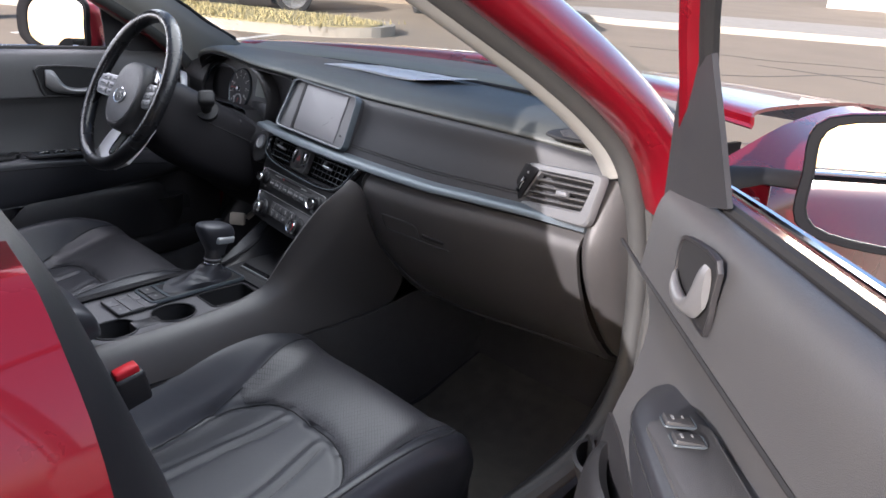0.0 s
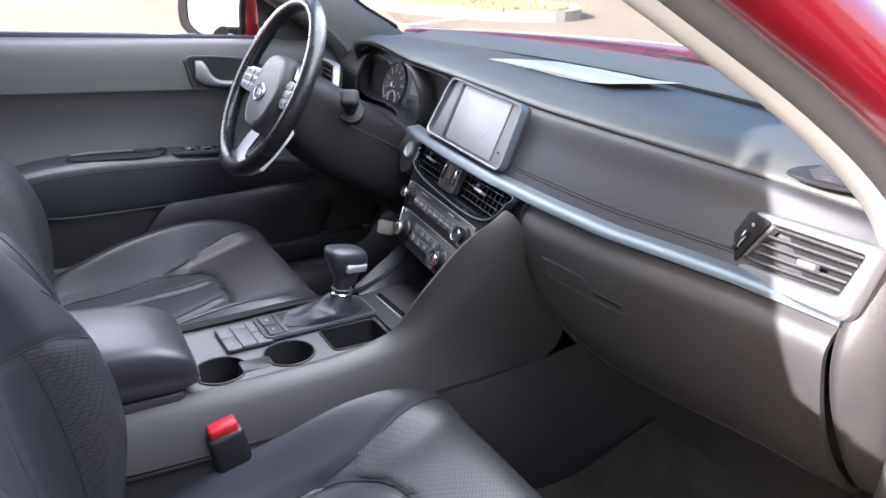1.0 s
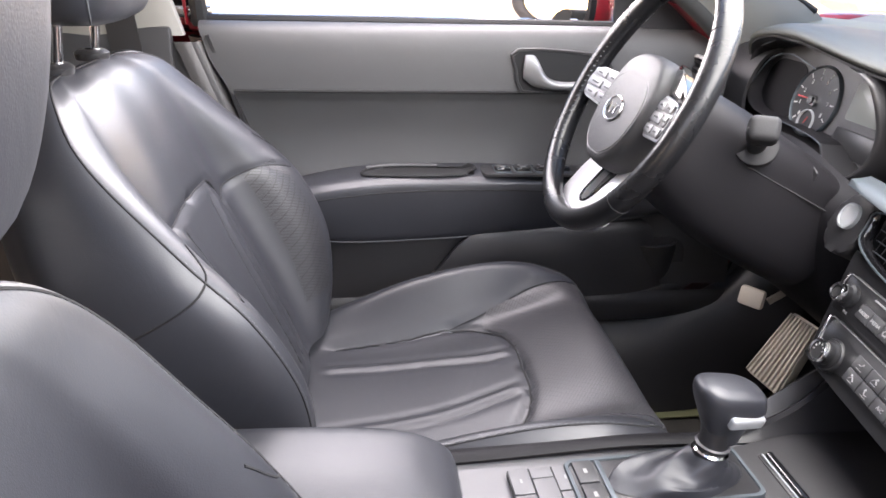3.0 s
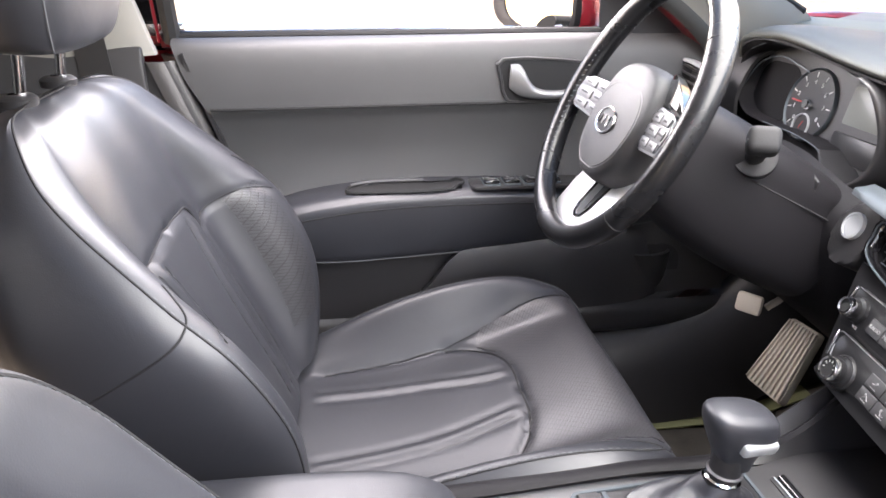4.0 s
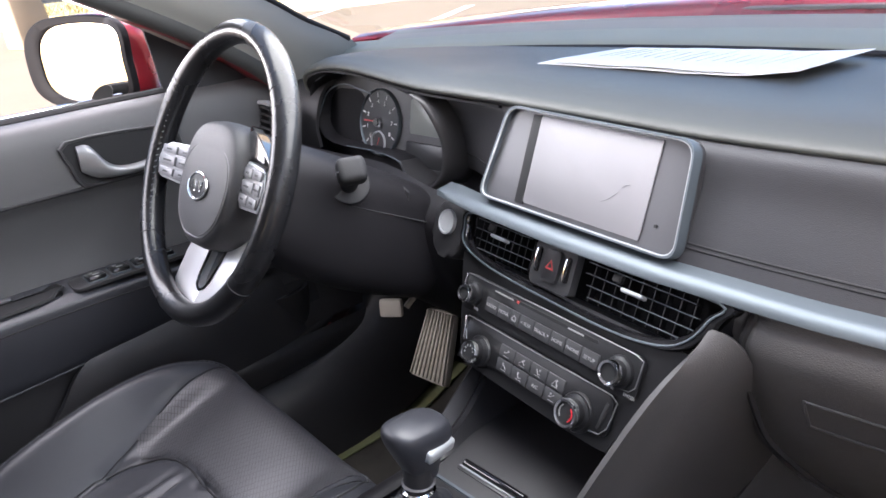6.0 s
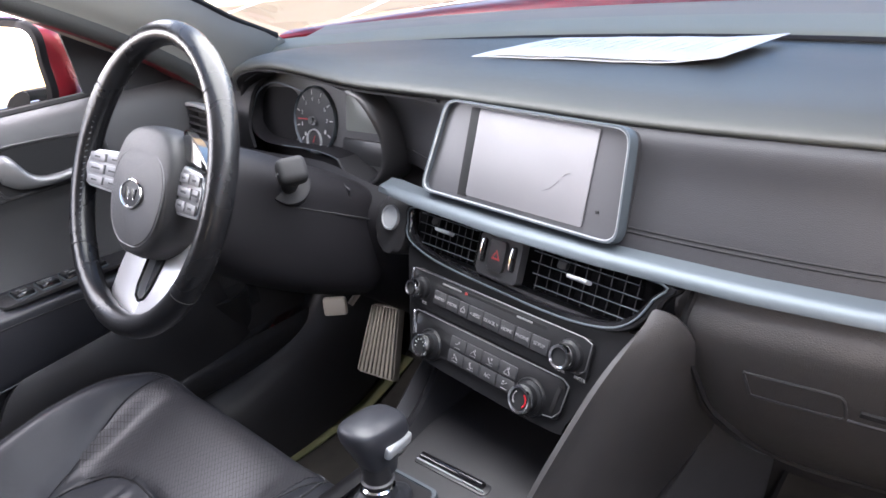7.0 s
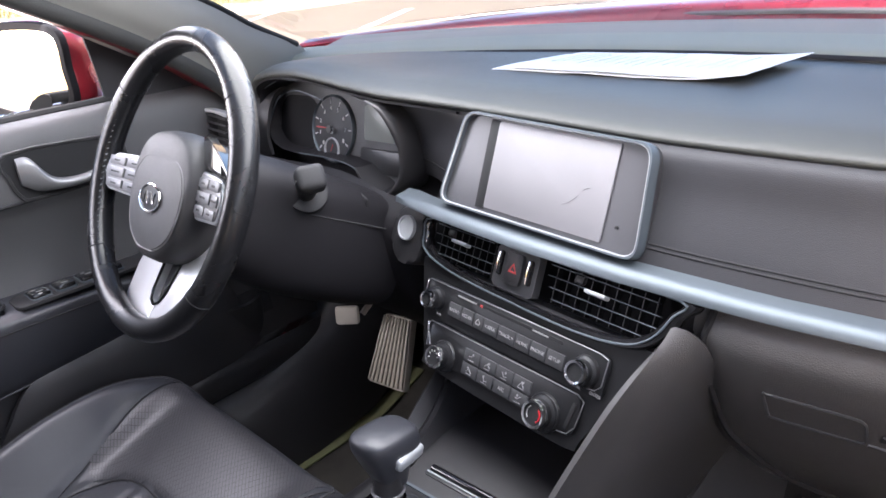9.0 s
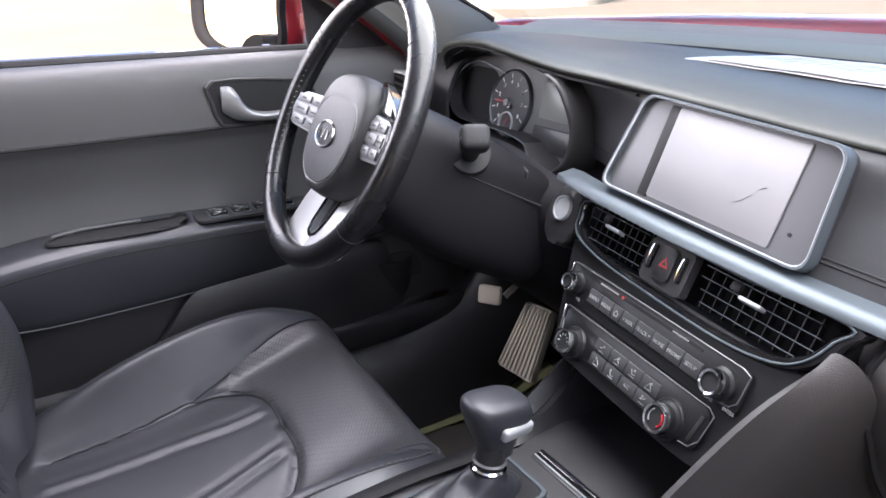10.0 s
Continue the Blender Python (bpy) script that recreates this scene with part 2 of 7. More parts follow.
def tube(pts, r, sides=8, closed=False, flat=1.0, up=None):
    """A tube of radius r (a number or one for each point) along pts."""
    p = [Vector(q) for q in pts]
    n = len(p)
    rs = r if isinstance(r, (list, tuple)) else [r] * n
    rows = []
    ref = None
    for i in range(n):
        a = p[(i - 1) % n] if closed or i > 0 else p[i]
        b = p[(i + 1) % n] if closed or i < n - 1 else p[i]
        d = (b - a).normalized()
        if up is not None:
            s = d.cross(Vector(up)).normalized()
        elif ref is None:
            s = d.orthogonal().normalized()
        else:
            s = (ref - d * ref.dot(d)).normalized()
        ref = s
        t = d.cross(s)
        rows.append([p[i] + rs[i] * (math.cos(q) * s + flat * math.sin(q) * t) for q in np.linspace(0, 2 * math.pi, sides, endpoint=False)])
    return grid_bm(rows, closed, True, not closed)


def box(sx, sy, sz, m=None, bevel=0.003, seg=2, taper=None):
    """A bevelled box centred on m; taper scales its top."""
    bm = bmesh.new()
    bmesh.ops.create_cube(bm, size=1)
    for v in bm.verts:
        k = taper if taper and v.co.z > 0 else 1
        v.co = Vector((v.co.x * sx * k, v.co.y * sy * k, v.co.z * sz))
    if bevel:
        bmesh.ops.bevel(bm, geom=bm.edges[:], offset=bevel, segments=seg, affect="EDGES", profile=0.5)
    if m is not None:
        bm.transform(m)
    return bm


def rounded(w, h, r, n=5):
    """Outline of a rounded rectangle."""
    out = []
    for cx, cy, a in ((w / 2 - r, h / 2 - r, 0), (-w / 2 + r, h / 2 - r, 90), (-w / 2 + r, -h / 2 + r, 180), (w / 2 - r, -h / 2 + r, 270)):
        for i in range(n + 1):
            q = radians(a + 90 * i / n)
            out.append((cx + r * math.cos(q), cy + r * math.sin(q)))
    return out


def prism(outline, depth, m=None, bevel=0.0, z0=0.0):
    """An outline (x, y) raised by depth along z, its top edge bevelled."""
    bm = bmesh.new()
    lo = [bm.verts.new((x, y, z0)) for x, y in outline]
    hi = [bm.verts.new((x, y, z0 + depth)) for x, y in outline]
    n = len(outline)
    top = bm.faces.new(hi)
    bm.faces.new(lo[::-1])
    for i in range(n):
        bm.faces.new([lo[i], lo[(i + 1) % n], hi[(i + 1) % n], hi[i]])
    if bevel:
        bmesh.ops.bevel(bm, geom=list(top.edges), offset=bevel, segments=2, affect="EDGES", profile=0.5)
    if m is not None:
        bm.transform(m)
    return bm


def ring(outer, inner, depth, m=None, z0=0.0):
    """A flat frame between two outlines with the same count of points."""
    bm = bmesh.new()
    n = len(outer)
    prof = [[(*p, z0) for p in outer], [(*p, z0 + depth * 0.75) for p in outer],
            [(0.85 * a + 0.15 * c, 0.85 * b + 0.15 * d, z0 + depth) for (a, b), (c, d) in zip(outer, inner)],
            [(0.15 * a + 0.85 * c, 0.15 * b + 0.85 * d, z0 + depth) for (a, b), (c, d) in zip(outer, inner)],
            [(*p, z0 + depth * 0.75) for p in inner], [(*p, z0) for p in inner]]
    bm = grid_bm(prof, True, True)
    if m is not None:
        bm.transform(m)
    return bm


def lathe(prof, m=None, n=32):
    """Turn a profile of (radius, height) about z."""
    rows = [[(r * math.cos(q), r * math.sin(q), z) for q in np.linspace(0, 2 * math.pi, n, endpoint=False)] for r, z in prof]
    bm = grid_bm(rows, False, True)
    bmesh.ops.remove_doubles(bm, verts=bm.verts, dist=1e-6)
    if m is not None:
        bm.transform(m)
    return bm


def text_bm(body, size, m, depth=0.0004):
    """Raised letters, centred on m."""
    cu = bpy.data.curves.new("letters", "FONT")
    cu.body, cu.size, cu.align_x, cu.align_y, cu.extrude = body, size, "CENTER", "CENTER", depth
    cu.resolution_u = 2
    ob = bpy.data.objects.new("letters", cu)
    me = bpy.data.meshes.new_from_object(ob)
    bm = bmesh.new()
    bm.from_mesh(me)
    bm.transform(m)
    bpy.data.objects.remove(ob)
    bpy.data.curves.remove(cu)
    bpy.data.meshes.remove(me)
    return bm


def join(*bms):
    out = bmesh.new()
    for b in bms:
        me = bpy.data.meshes.new("join")
        b.to_mesh(me)
        out.from_mesh(me)
        b.free()
        bpy.data.meshes.remove(me)
    return out


def frame_of(origin, xdir, ydir):
    """A matrix with local x along xdir, local y near ydir, z out of both."""
    x = Vector(xdir).normalized()
    z = x.cross(Vector(ydir)).normalized()
    y = z.cross(x)
    m = Matrix((x, y, z)).transposed().to_4x4()
    m.translation = Vector(origin)
    return m


def sampler(rows):
    """A function of u, v in 0..1 that gives the place and normal on rows' surface."""
    a = np.array(rows, float)
    m, n = a.shape[:2]

    def at(u, v, lift=0.0):
        x, y = min(max(u, 0), 0.9999) * (m - 1), min(max(v, 0), 0.9999) * (n - 1)
        i, j = int(x), int(y)
        f, g = x - i, y - j
        p = (1 - f) * ((1 - g) * a[i, j] + g * a[i, j + 1]) + f * ((1 - g) * a[i + 1, j] + g * a[i + 1, j + 1])
        nn = np.cross(a[i + 1, j] - a[i, j], a[i, j + 1] - a[i, j])
        return Vector(p) + lift * Vector(nn).normalized()
    return at


def seam_on(at, uv, r=0.0016, lift=0.0, n=10, closed=False):
    """A thread along points (u, v) of a surface."""
    return tube([at(u, v, lift) for u, v in spline(uv, n, closed)], r, 6, closed)


def finder(at, flat, u0, u1, v0, v1):
    """Inverse of a sampler: from flat coordinates (a, b) to (u, v) within a patch."""
    us, vs = np.linspace(u0, u1, 90), np.linspace(v0, v1, 120)
    g = np.array([[flat(at(u, v)) for v in vs] for u in us])

    def find(a, b):
        d = (g[..., 0] - a) ** 2 + (g[..., 1] - b) ** 2
        i, j = np.unravel_index(np.argmin(d), d.shape)
        return us[i], vs[j]
    return find


def emboss(rows, flat, lines, normal, keep):
    """Press lines (points, depth, width) into rows of points, along normal, where keep(p) holds."""
    a = np.array([[tuple(p) for p in r] for r in rows])
    f = np.array([[flat(p) for p in r] for r in a])
    on = np.array([[keep(p) for p in r] for r in a])
    k = np.zeros(on.shape)
    for pts, depth, width in lines:
        near = np.full(on.shape, 1.0)
        for c in spline(pts, 12):
            near = np.minimum(near, (f[..., 0] - c[0]) ** 2 + (f[..., 1] - c[1]) ** 2)
        k += depth * np.exp(-near / width ** 2)
    a -= (k * on)[..., None] * np.array(normal)
    return [[Vector(p) for p in r] for r in a]


def stitches(at, uv, off, lift, step, r=0.0008):
    """A row of short threads beside a line on a surface, as one mesh."""
    pts = [at(u, v + off, lift) for u, v in spline(uv, 24)]
    bms, run, last = [], 0.0, pts[0]
    for p in pts[1:]:
        run += (p - last).length
        if run >= step:
            d = (p - last).normalized() if (p - last).length > 0 else Vector((0, 0, 1))
            bms.append(tube([p - d * step * 0.32, p + d * step * 0.32], r, 5))
            run = 0.0
        last = p
    return join(*bms)


def soft_corners(pts, r, n=5):
    """A polygon's outline with its corners rounded by arcs of about r."""
    out, c = [], len(pts)
    for i in range(c):
        p, a, b = Vector(pts[i]), Vector(pts[i - 1]), Vector(pts[(i + 1) % c])
        u, v = p + (a - p).normalized() * r, p + (b - p).normalized() * r
        out += [tuple((1 - t) ** 2 * u + 2 * t * (1 - t) * p + t * t * v) for t in np.linspace(0, 1, n)]
    return out

# ---- car body ----
body = thing("red_car", "red saloon with its passenger door opened wide", "car")


def sheet(name, ctrl, mat, parent, d=0.006, nu=6, nv=6, label=""):
    return part(name, thick(surface(ctrl, nu, nv), d), mat, parent, label)


# floor pan and tunnel sides
sheet("floor_pan", [[(x, y, z) for x in (-0.78, -0.4, -0.1, 0.1, 0.4, 0.78)] for y, z in ((-1.4, 0.25), (-0.6, 0.24), (0.1, 0.235), (0.3, 0.25), (0.42, 0.36), (0.47, 0.52), (0.48, 0.80))], CARPET, body, 0.02, label="black carpet over the floor and firewall")
for s in (1, -1):
    sheet("tunnel_side", [[(s * 0.165, y, 0.235), (s * 0.158, y, 0.36), (s * 0.146, y, 0.50 + max(0, y - 0.05) * 0.15)] for y in (-0.9, -0.5, -0.2, 0.05, 0.25, 0.47)], CARPET, body, s * 0.006)
    # sill with its scuff trim, kick panel and the sheet metal outside
    sheet("sill_trim", [[(s * 0.60, y, 0.25 + q * 0.3), (s * 0.63, y, 0.36 + q * 0.6), (s * 0.66, y, 0.405 + q), (s * 0.70, y, 0.415 + q), (s * 0.72, y, 0.40 + q)] for y, q in ((-0.95, 0), (-0.6, 0), (-0.3, 0), (-0.05, 0), (0.06, 0.015), (0.15, 0.05), (0.22, 0.12), (0.27, 0.22), (0.30, 0.34))], PLASTIC, body, 0.01)
    sheet("kick_panel", [[(s * (0.69 + 0.01 * (z < 0.5)), y0 + (0.48 - y0) * f, z) for f in (0, 0.3, 0.6, 1)] for y0, z in ((0.02, 0.24), (0.08, 0.36), (0.16, 0.46), (0.19, 0.58), (0.195, 0.78), (0.20, 0.93))], PLASTIC, body, -s * 0.01)
    part("sill", box(0.10, 1.9, 0.16, pose(s * 0.80, -0.55, 0.33), 0.03, 3), PAINT, body)
    # pillars: painted outside, grey trim inside
    line = spline([(0.703, 0.135, 0.862), (0.690, 0.102, 0.935), (0.672, 0.048, 0.990), (0.651, -0.035, 1.047), (0.630, -0.13, 1.100), (0.595, -0.34, 1.205), (0.555, -0.55, 1.295)], 5)
    line = [Vector((s * p[0], p[1], p[2])) for p in line]
    rows = [[p + Vector((-s * 0.046, 0.040, 0.014)), p + Vector((-s * 0.048, 0.014, -0.004)), p + Vector((-s * 0.038, -0.004, -0.016)), p + Vector((-s * 0.016, -0.010, -0.020)), p + Vector((s * 0.004, -0.004, -0.012))] for p in line[4:]]
    if s < 0:
        pairs = (((0.690, 0.102, 0.935), (0.700, 0.275, 0.975)), ((0.672, 0.048, 0.990), (0.668, 0.224, 1.014)), ((0.651, -0.035, 1.047), (0.648, 0.132, 1.058)), ((0.630, -0.13, 1.100), (0.630, 0.052, 1.104)), ((0.595, -0.34, 1.205), (0.592, -0.15, 1.205)), ((0.555, -0.55, 1.295), (0.552, -0.36, 1.295)))
        span = lambda bulge: [[(s * (a[0] + (b[0] - a[0]) * f - bulge * math.sin(math.pi * f)), a[1] + (b[1] - a[1]) * f, a[2] + (b[2] - a[2]) * f - 0.006 * (f < 0.1)) for f in (0.04, 0.12, 0.35, 0.65, 0.9, 1.0)] for a, b in pairs]
        rows = span(0.022)
        part("pillar_cover", thick(surface([[(x - 0.022, y, z + 0.004) for x, y, z in r] for r in span(0.0)], 4, 4), 0.006), PAINT, body)
        part("screen_seal", tube(spline([(s * (b[0] - 0.004), b[1], b[2]) for a, b in pairs[1:]], 5), 0.006, 8), DARK, body, "black windscreen seal")
    part("pillar_trim", thick(surface(rows, 1 if s > 0 else 4, 4), s * 0.006), TRIM_GREY, body, "light grey windscreen pillar trim")
    rows = [[p + Vector((-s * 0.030, 0.045, 0.022)), p + Vector((s * 0.01, 0.060, 0.050)), p + Vector((s * 0.060, 0.050, 0.044)), p + Vector((s * 0.092, 0.020, 0.018)), p + Vector((s * 0.085, -0.007, -0.002)), p + Vector((s * 0.05, -0.010, -0.008)), p + Vector((s * 0.02, -0.004, 0.0))] for p in line]
    part("pillar", grid_bm(surface(rows, 1, 4), False, True), PAINT, body, "red painted windscreen pillar")
    # door aperture seal: a wide lip and a bulb outside it
    low_end = spline([(0.66, -0.75, 0.40), (0.70, -0.30, 0.425), (0.712, -0.02, 0.445), (0.716, 0.10, 0.49), (0.718, 0.150, 0.57), (0.717, 0.160, 0.66), (0.712, 0.155, 0.76), (0.703, 0.135, 0.862)], 6)
    seal = [Vector((s * p[0], p[1], p[2])) for p in low_end[:-1]] + line
    part("door_seal", tube(seal, 0.0165, 10), RUBBER, body, "grey rubber door seal")
    part("seal_lip", tube([p + Vector((s * 0.014, 0.012, 0.012)) for p in seal], 0.0135, 8), RUBBER, body, "grey rubber seal lip")
    # hinge pillar
    hp = [[(s * 0.722, 0.175, z), (s * 0.745, 0.190, z), (s * 0.785, 0.195, z), (s * 0.815, 0.20, z), (s * 0.865, 0.21, z)] for z in (0.36, 0.5, 0.7, 0.86, 0.92)]
    part("hinge_pillar", thick(surface(hp, 4, 4), 0.008), PAINT, body)
    # front wing
    wing = [[(s * 0.868, 0.20, z), (s * 0.90, 0.45, z), (s * 0.915, 0.8, z), (s * 0.90, 1.2, z), (s * 0.80, 1.65, z)] for z in (0.40, 0.6, 0.78)]
    wing.append([(s * 0.855, 0.20, 0.89), (s * 0.885, 0.45, 0.92), (s * 0.89, 0.8, 0.93), (s * 0.86, 1.2, 0.88), (s * 0.74, 1.65, 0.76)])
    wing.append([(s * 0.79, 0.20, 0.94), (s * 0.795, 0.45, 0.985), (s * 0.78, 0.8, 0.99), (s * 0.74, 1.2, 0.935), (s * 0.65, 1.65, 0.79)])
    part("front_wing", thick(surface(wing, 5, 6), 0.006), PAINT, body)
    # rear half of the shell: centre pillar, rear door skin and roof rail
    edge = ((-0.665, 0.40), (-0.735, 0.62), (-0.815, 0.86), (-0.845, 0.945)) if s < 0 else ((-0.60, 0.40), (-0.63, 0.62), (-0.715, 0.90), (-0.76, 1.0))
    bp = [[(s * 0.70, y0 - 0.30, z), (s * 0.70, y0, z), (s * 0.712, y0 + 0.03, z), (s * 0.735, y0 + 0.045, z), (s * 0.775, y0 + 0.03, z), (s * 0.82, y0 + 0.0, z)] for y0, z in edge]
    part("centre_pillar", thick(surface(bp, 4, 4), 0.008), PLASTIC, body, "black lower centre pillar trim")
    if s < 0:
        be = [[(s * 0.696, y0 - 0.002, z), (s * 0.698, y0 + 0.016, z), (s * 0.710, y0 + 0.035, z), (s * 0.732, y0 + 0.049, z)] for y0, z in edge]
        part("pillar_edge", thick(surface(be, 4, 4), 0.004), LOWER, body, "grey front edge of the centre pillar")
    bq = [[(s * w, y0 - 0.50, z), (s * (w - 0.012), y0 - 0.10, z), (s * (w + 0.0), y0 + 0.03, z), (s * (w + 0.03), y0 + 0.04, z)] for w, y0, z in ((0.702, -0.90 + 0.025 * (s < 0), 0.955), (0.668, -0.93 + 0.01 * (s < 0), 1.14), (0.60, -0.97, 1.32))]
    part("pillar_trim", thick(surface(bq, 4, 4), 0.008), TRIM_GREY, body, "light grey upper centre pillar trim")
    bo = [[(s * w, y0 - 0.12, z), (s * (w + 0.01), y0 - 0.02, z), (s * (w + 0.005), y0 + 0.05, z)] for w, y0, z in ((0.80, -0.86, 0.95), (0.75, -0.90, 1.12), (0.66, -0.95, 1.34))]
    part("pillar_cover", thick(surface(bo, 4, 4), 0.01), GLOSS, body)
    rd = [[(s * w, y, z) for y in (-0.80 + (0.10 - 0.10 * max(0, z - 0.85)) * (s > 0), -1.1, -1.5, -1.9, -2.2)] for w, z in ((0.84, 0.32), (0.895, 0.50), (0.905, 0.70), (0.885, 0.86), (0.845, 0.95), (0.79, 0.975))]
    part("rear_door_skin", thick(surface(rd, 5, 4), 0.012), PAINT, body, "glossy red rear door skin")
    part("roof_rail", tube(spline([(s * 0.60, -0.40, 1.295), (s * 0.585, -0.62, 1.375), (s * 0.575, -1.0, 1.415), (s * 0.57, -1.5, 1.40), (s * 0.55, -2.1, 1.25)], 6), 0.045, 10), PAINT, body)
    # unseen frame strip added to stop sun leaking past the roof edge
    part("rear_frame_block", thick(surface([[(s * 0.585, y, zt), (s * 0.625, y, zt - 0.03), (s * 0.665, y, zt - 0.11)] for y, zt in ((-0.98, 1.405), (-1.4, 1.39), (-1.8, 1.32), (-2.15, 1.20))], 4, 3), 0.012), PAINT, body)
    part("belt_moulding", box(0.02, 1.4, 0.022, pose(s * 0.80, -1.5, 0.985), 0.005), CHROME, body)
    part("rear_side_wall", box(0.02, 1.4, 0.70, pose(s * 0.70, -1.55, 0.62), 0.005), PLASTIC, body)

# roof with its lining
roof = [[(x, y, z - 0.06 * (x / 0.6) ** 2) for x in (-0.59, -0.3, 0, 0.3, 0.59)] for y, z in ((-0.40, 1.355), (-0.62, 1.43), (-1.0, 1.465), (-1.6, 1.45), (-2.15, 1.32))]
part("roof", thick(surface(roof, 5, 5), 0.012), PAINT, body)
lining = [[(x, y, z - 0.035 - 0.06 * (x / 0.6) ** 2) for x in (-0.57, -0.3, 0, 0.3, 0.57)] for y, z in ((-0.42, 1.355), (-0.62, 1.43), (-1.0, 1.465), (-1.6, 1.45), (-2.15, 1.32))]
part("headliner", thick(surface(lining, 5, 5), 0.012), HEADLINER, body)
# unseen panel added in place of the rear window, blocks light from behind
part("rear_light_block", box(1.4, 0.03, 1.16, pose(0, -1.75, 0.85), 0.01), PLASTIC, body)

# bonnet, cowl and windscreen
BASE = lambda x: 0.485 - 0.30 * x * x - 0.18 * x ** 4
hood = []
for k, (dy, dz) in enumerate(((0.07, -0.015), (0.12, 0.012), (0.35, 0.0), (0.75, -0.045), (1.05, -0.14))):
    hood.append([(x, BASE(x) + dy if k < 2 else 0.46 + dy + 0.06 - 0.1 * x * x, 1.011 + dz - 0.016 * (x / 0.78) ** 2) for x in (-0.78, -0.5, -0.25, 0, 0.25, 0.5, 0.78)])
part("bonnet", thick(surface(hood, 6, 6), 0.006), PAINT, body, "red bonnet beyond the windscreen")
cowl = [[(x, BASE(x) + d, 0.985 + e) for x in (-0.70, -0.5, -0.25, 0, 0.25, 0.5, 0.70)] for d, e in ((0.0, -0.01), (0.03, 0.0), (0.08, -0.025))]
part("cowl", thick(surface(cowl, 3, 6), 0.006), DARK, body)
ws = []
for k in range(5):
    f = k / 4
    ws.append([(x * (0.70 - 0.12 * f), (1 - f) * (BASE(x * 0.70) + 0.015) + f * (-0.37 - 0.13 * x * x), (1 - f) * 1.0 + f * (1.375 - 0.05 * x * x)) for x in (-1, -0.6, -0.2, 0.2, 0.6, 1)])
glass = part("windscreen", grid_bm(surface(ws, 4, 4)), GLASS, body, "clear windscreen")
glass.visible_shadow = False
part("wiper", tube(spline([(0.45, 0.47, 1.0), (0.15, 0.55, 1.006), (-0.1, 0.565, 1.006)], 6), 0.004, 6), GREY, body)
part("wiper", tube(spline([(0.30, 0.53, 1.004), (0.50, 0.44, 1.0), (0.60, 0.37, 0.995)], 6), 0.004, 6), GREY, body)


# ---- doors ----
def panel_z(u):
    """Height of the belt line along the door."""
    return 0.976 - 0.012 * max(0, 0.25 - u)


def car_door(name, label, s, hinge, swing, full):
    """A front door: u runs back from the hinge, w inwards, z up. s: -1 driver's side, 1 passenger's."""
    door = thing(name, label, "car door", m=pose(*hinge, 0, 0, swing))

    def P(u, w, z):
        return Vector((-s * w, -u, z))

    # inner panel: upper roll, waist and lower part
    def along(z):
        e = 0.92 - 0.33 * (0.975 - min(z, 0.975)) if full else 0.93
        return (-0.05, 0.10, 0.30, 0.50, e - 0.2, e - 0.06, e) if full else (0.115, 0.18, 0.30, 0.50, 0.70, 0.86, 0.93)

    upper = [[P(u + (0.012 if z > 0.9 else 0), w, z + panel_z(u) - 0.982) for u in along(z)] for w, z in
             ((0.045, 0.975), (0.060, 0.983), (0.078, 0.975), (0.088, 0.955), (0.092, 0.92), (0.094, 0.868))]
    part("upper_panel", thick(surface(upper, 5, 4), -s * 0.006), DOOR_SOFT, door, "soft dark grey upper door roll")
    mid = [[P(u, w - 0.012 * (u < 0.1), z) for u in along(z)] for w, z in ((0.092, 0.862), (0.080, 0.84), (0.072, 0.79), (0.080, 0.73), (0.10, 0.66), (0.105, 0.60))]
    part("waist_panel", thick(surface(mid, 5, 4), -s * 0.006), DOOR_SOFT, door)
    low = [[P(u, w, z + 0.02 * (u < 0.2)) for u in along(z)] for w, z in ((0.105, 0.64), (0.112, 0.58), (0.116, 0.52), (0.118, 0.475))]
    part("lower_panel", thick(surface(low, 5, 4), -s * 0.006), PLASTIC, door)
    foot = [[P(u, w, z) for u in along(z)] for w, z in ((0.126, 0.485), (0.135, 0.465), (0.128, 0.43), (0.09, 0.415), (0.05, 0.41))]
    part("lower_pocket", thick(surface(foot, 5, 4), s * 0.006), PLASTIC, door)
    # proud map-pocket panel with its slanted rear edge
    pk = [[P(u0 + (u1 - u0) * f, w - 0.034 * (f < 0) - 0.012 * (f == 0), z) for f in (-0.12, 0, 0.25, 0.5, 0.75, 1)] for u0, u1, w, z in ((0.165, 0.40, 0.122, 0.622), (0.160, 0.480, 0.134, 0.606), (0.155, 0.525, 0.141, 0.560), (0.145, 0.588, 0.142, 0.492))]
    part("map_pocket", thick(surface(pk, 4, 4), s * 0.014), PLASTIC, door, "proud door pocket panel with a slanted edge")
    # bottle well ahead of the pocket
    well = [[P(0.115 + 0.055 * math.cos(q), 0.10 + 0.045 * math.sin(q) * (1 - 0.25 * k), z) for q in np.linspace(0.1, math.pi - 0.1, 9)] for k, z in enumerate((0.585, 0.55, 0.51, 0.49))]
    part("bottle_holder", thick(surface(well, 3, 2), s * 0.006), PLASTIC, door)
    # flat black plate put in for the shade inside the well
    part("bottle_shade", prism(rounded(0.11, 0.10, 0.035), 0.004, frame_of(P(0.10, 0.112, 0.545), (0, -1, 0) if s > 0 else (0, 1, 0), (0, 0, 1))), DARK, door)
    part("waist_seam", tube([P(u, w, 0.866) for u, w in spline([(0.0, 0.092), (0.12, 0.0935), (0.3, 0.0945), (0.6, 0.0945), (0.88, 0.0945)], 5)], 0.0028, 6), SEAM, door)
    # armrest
    arm = []
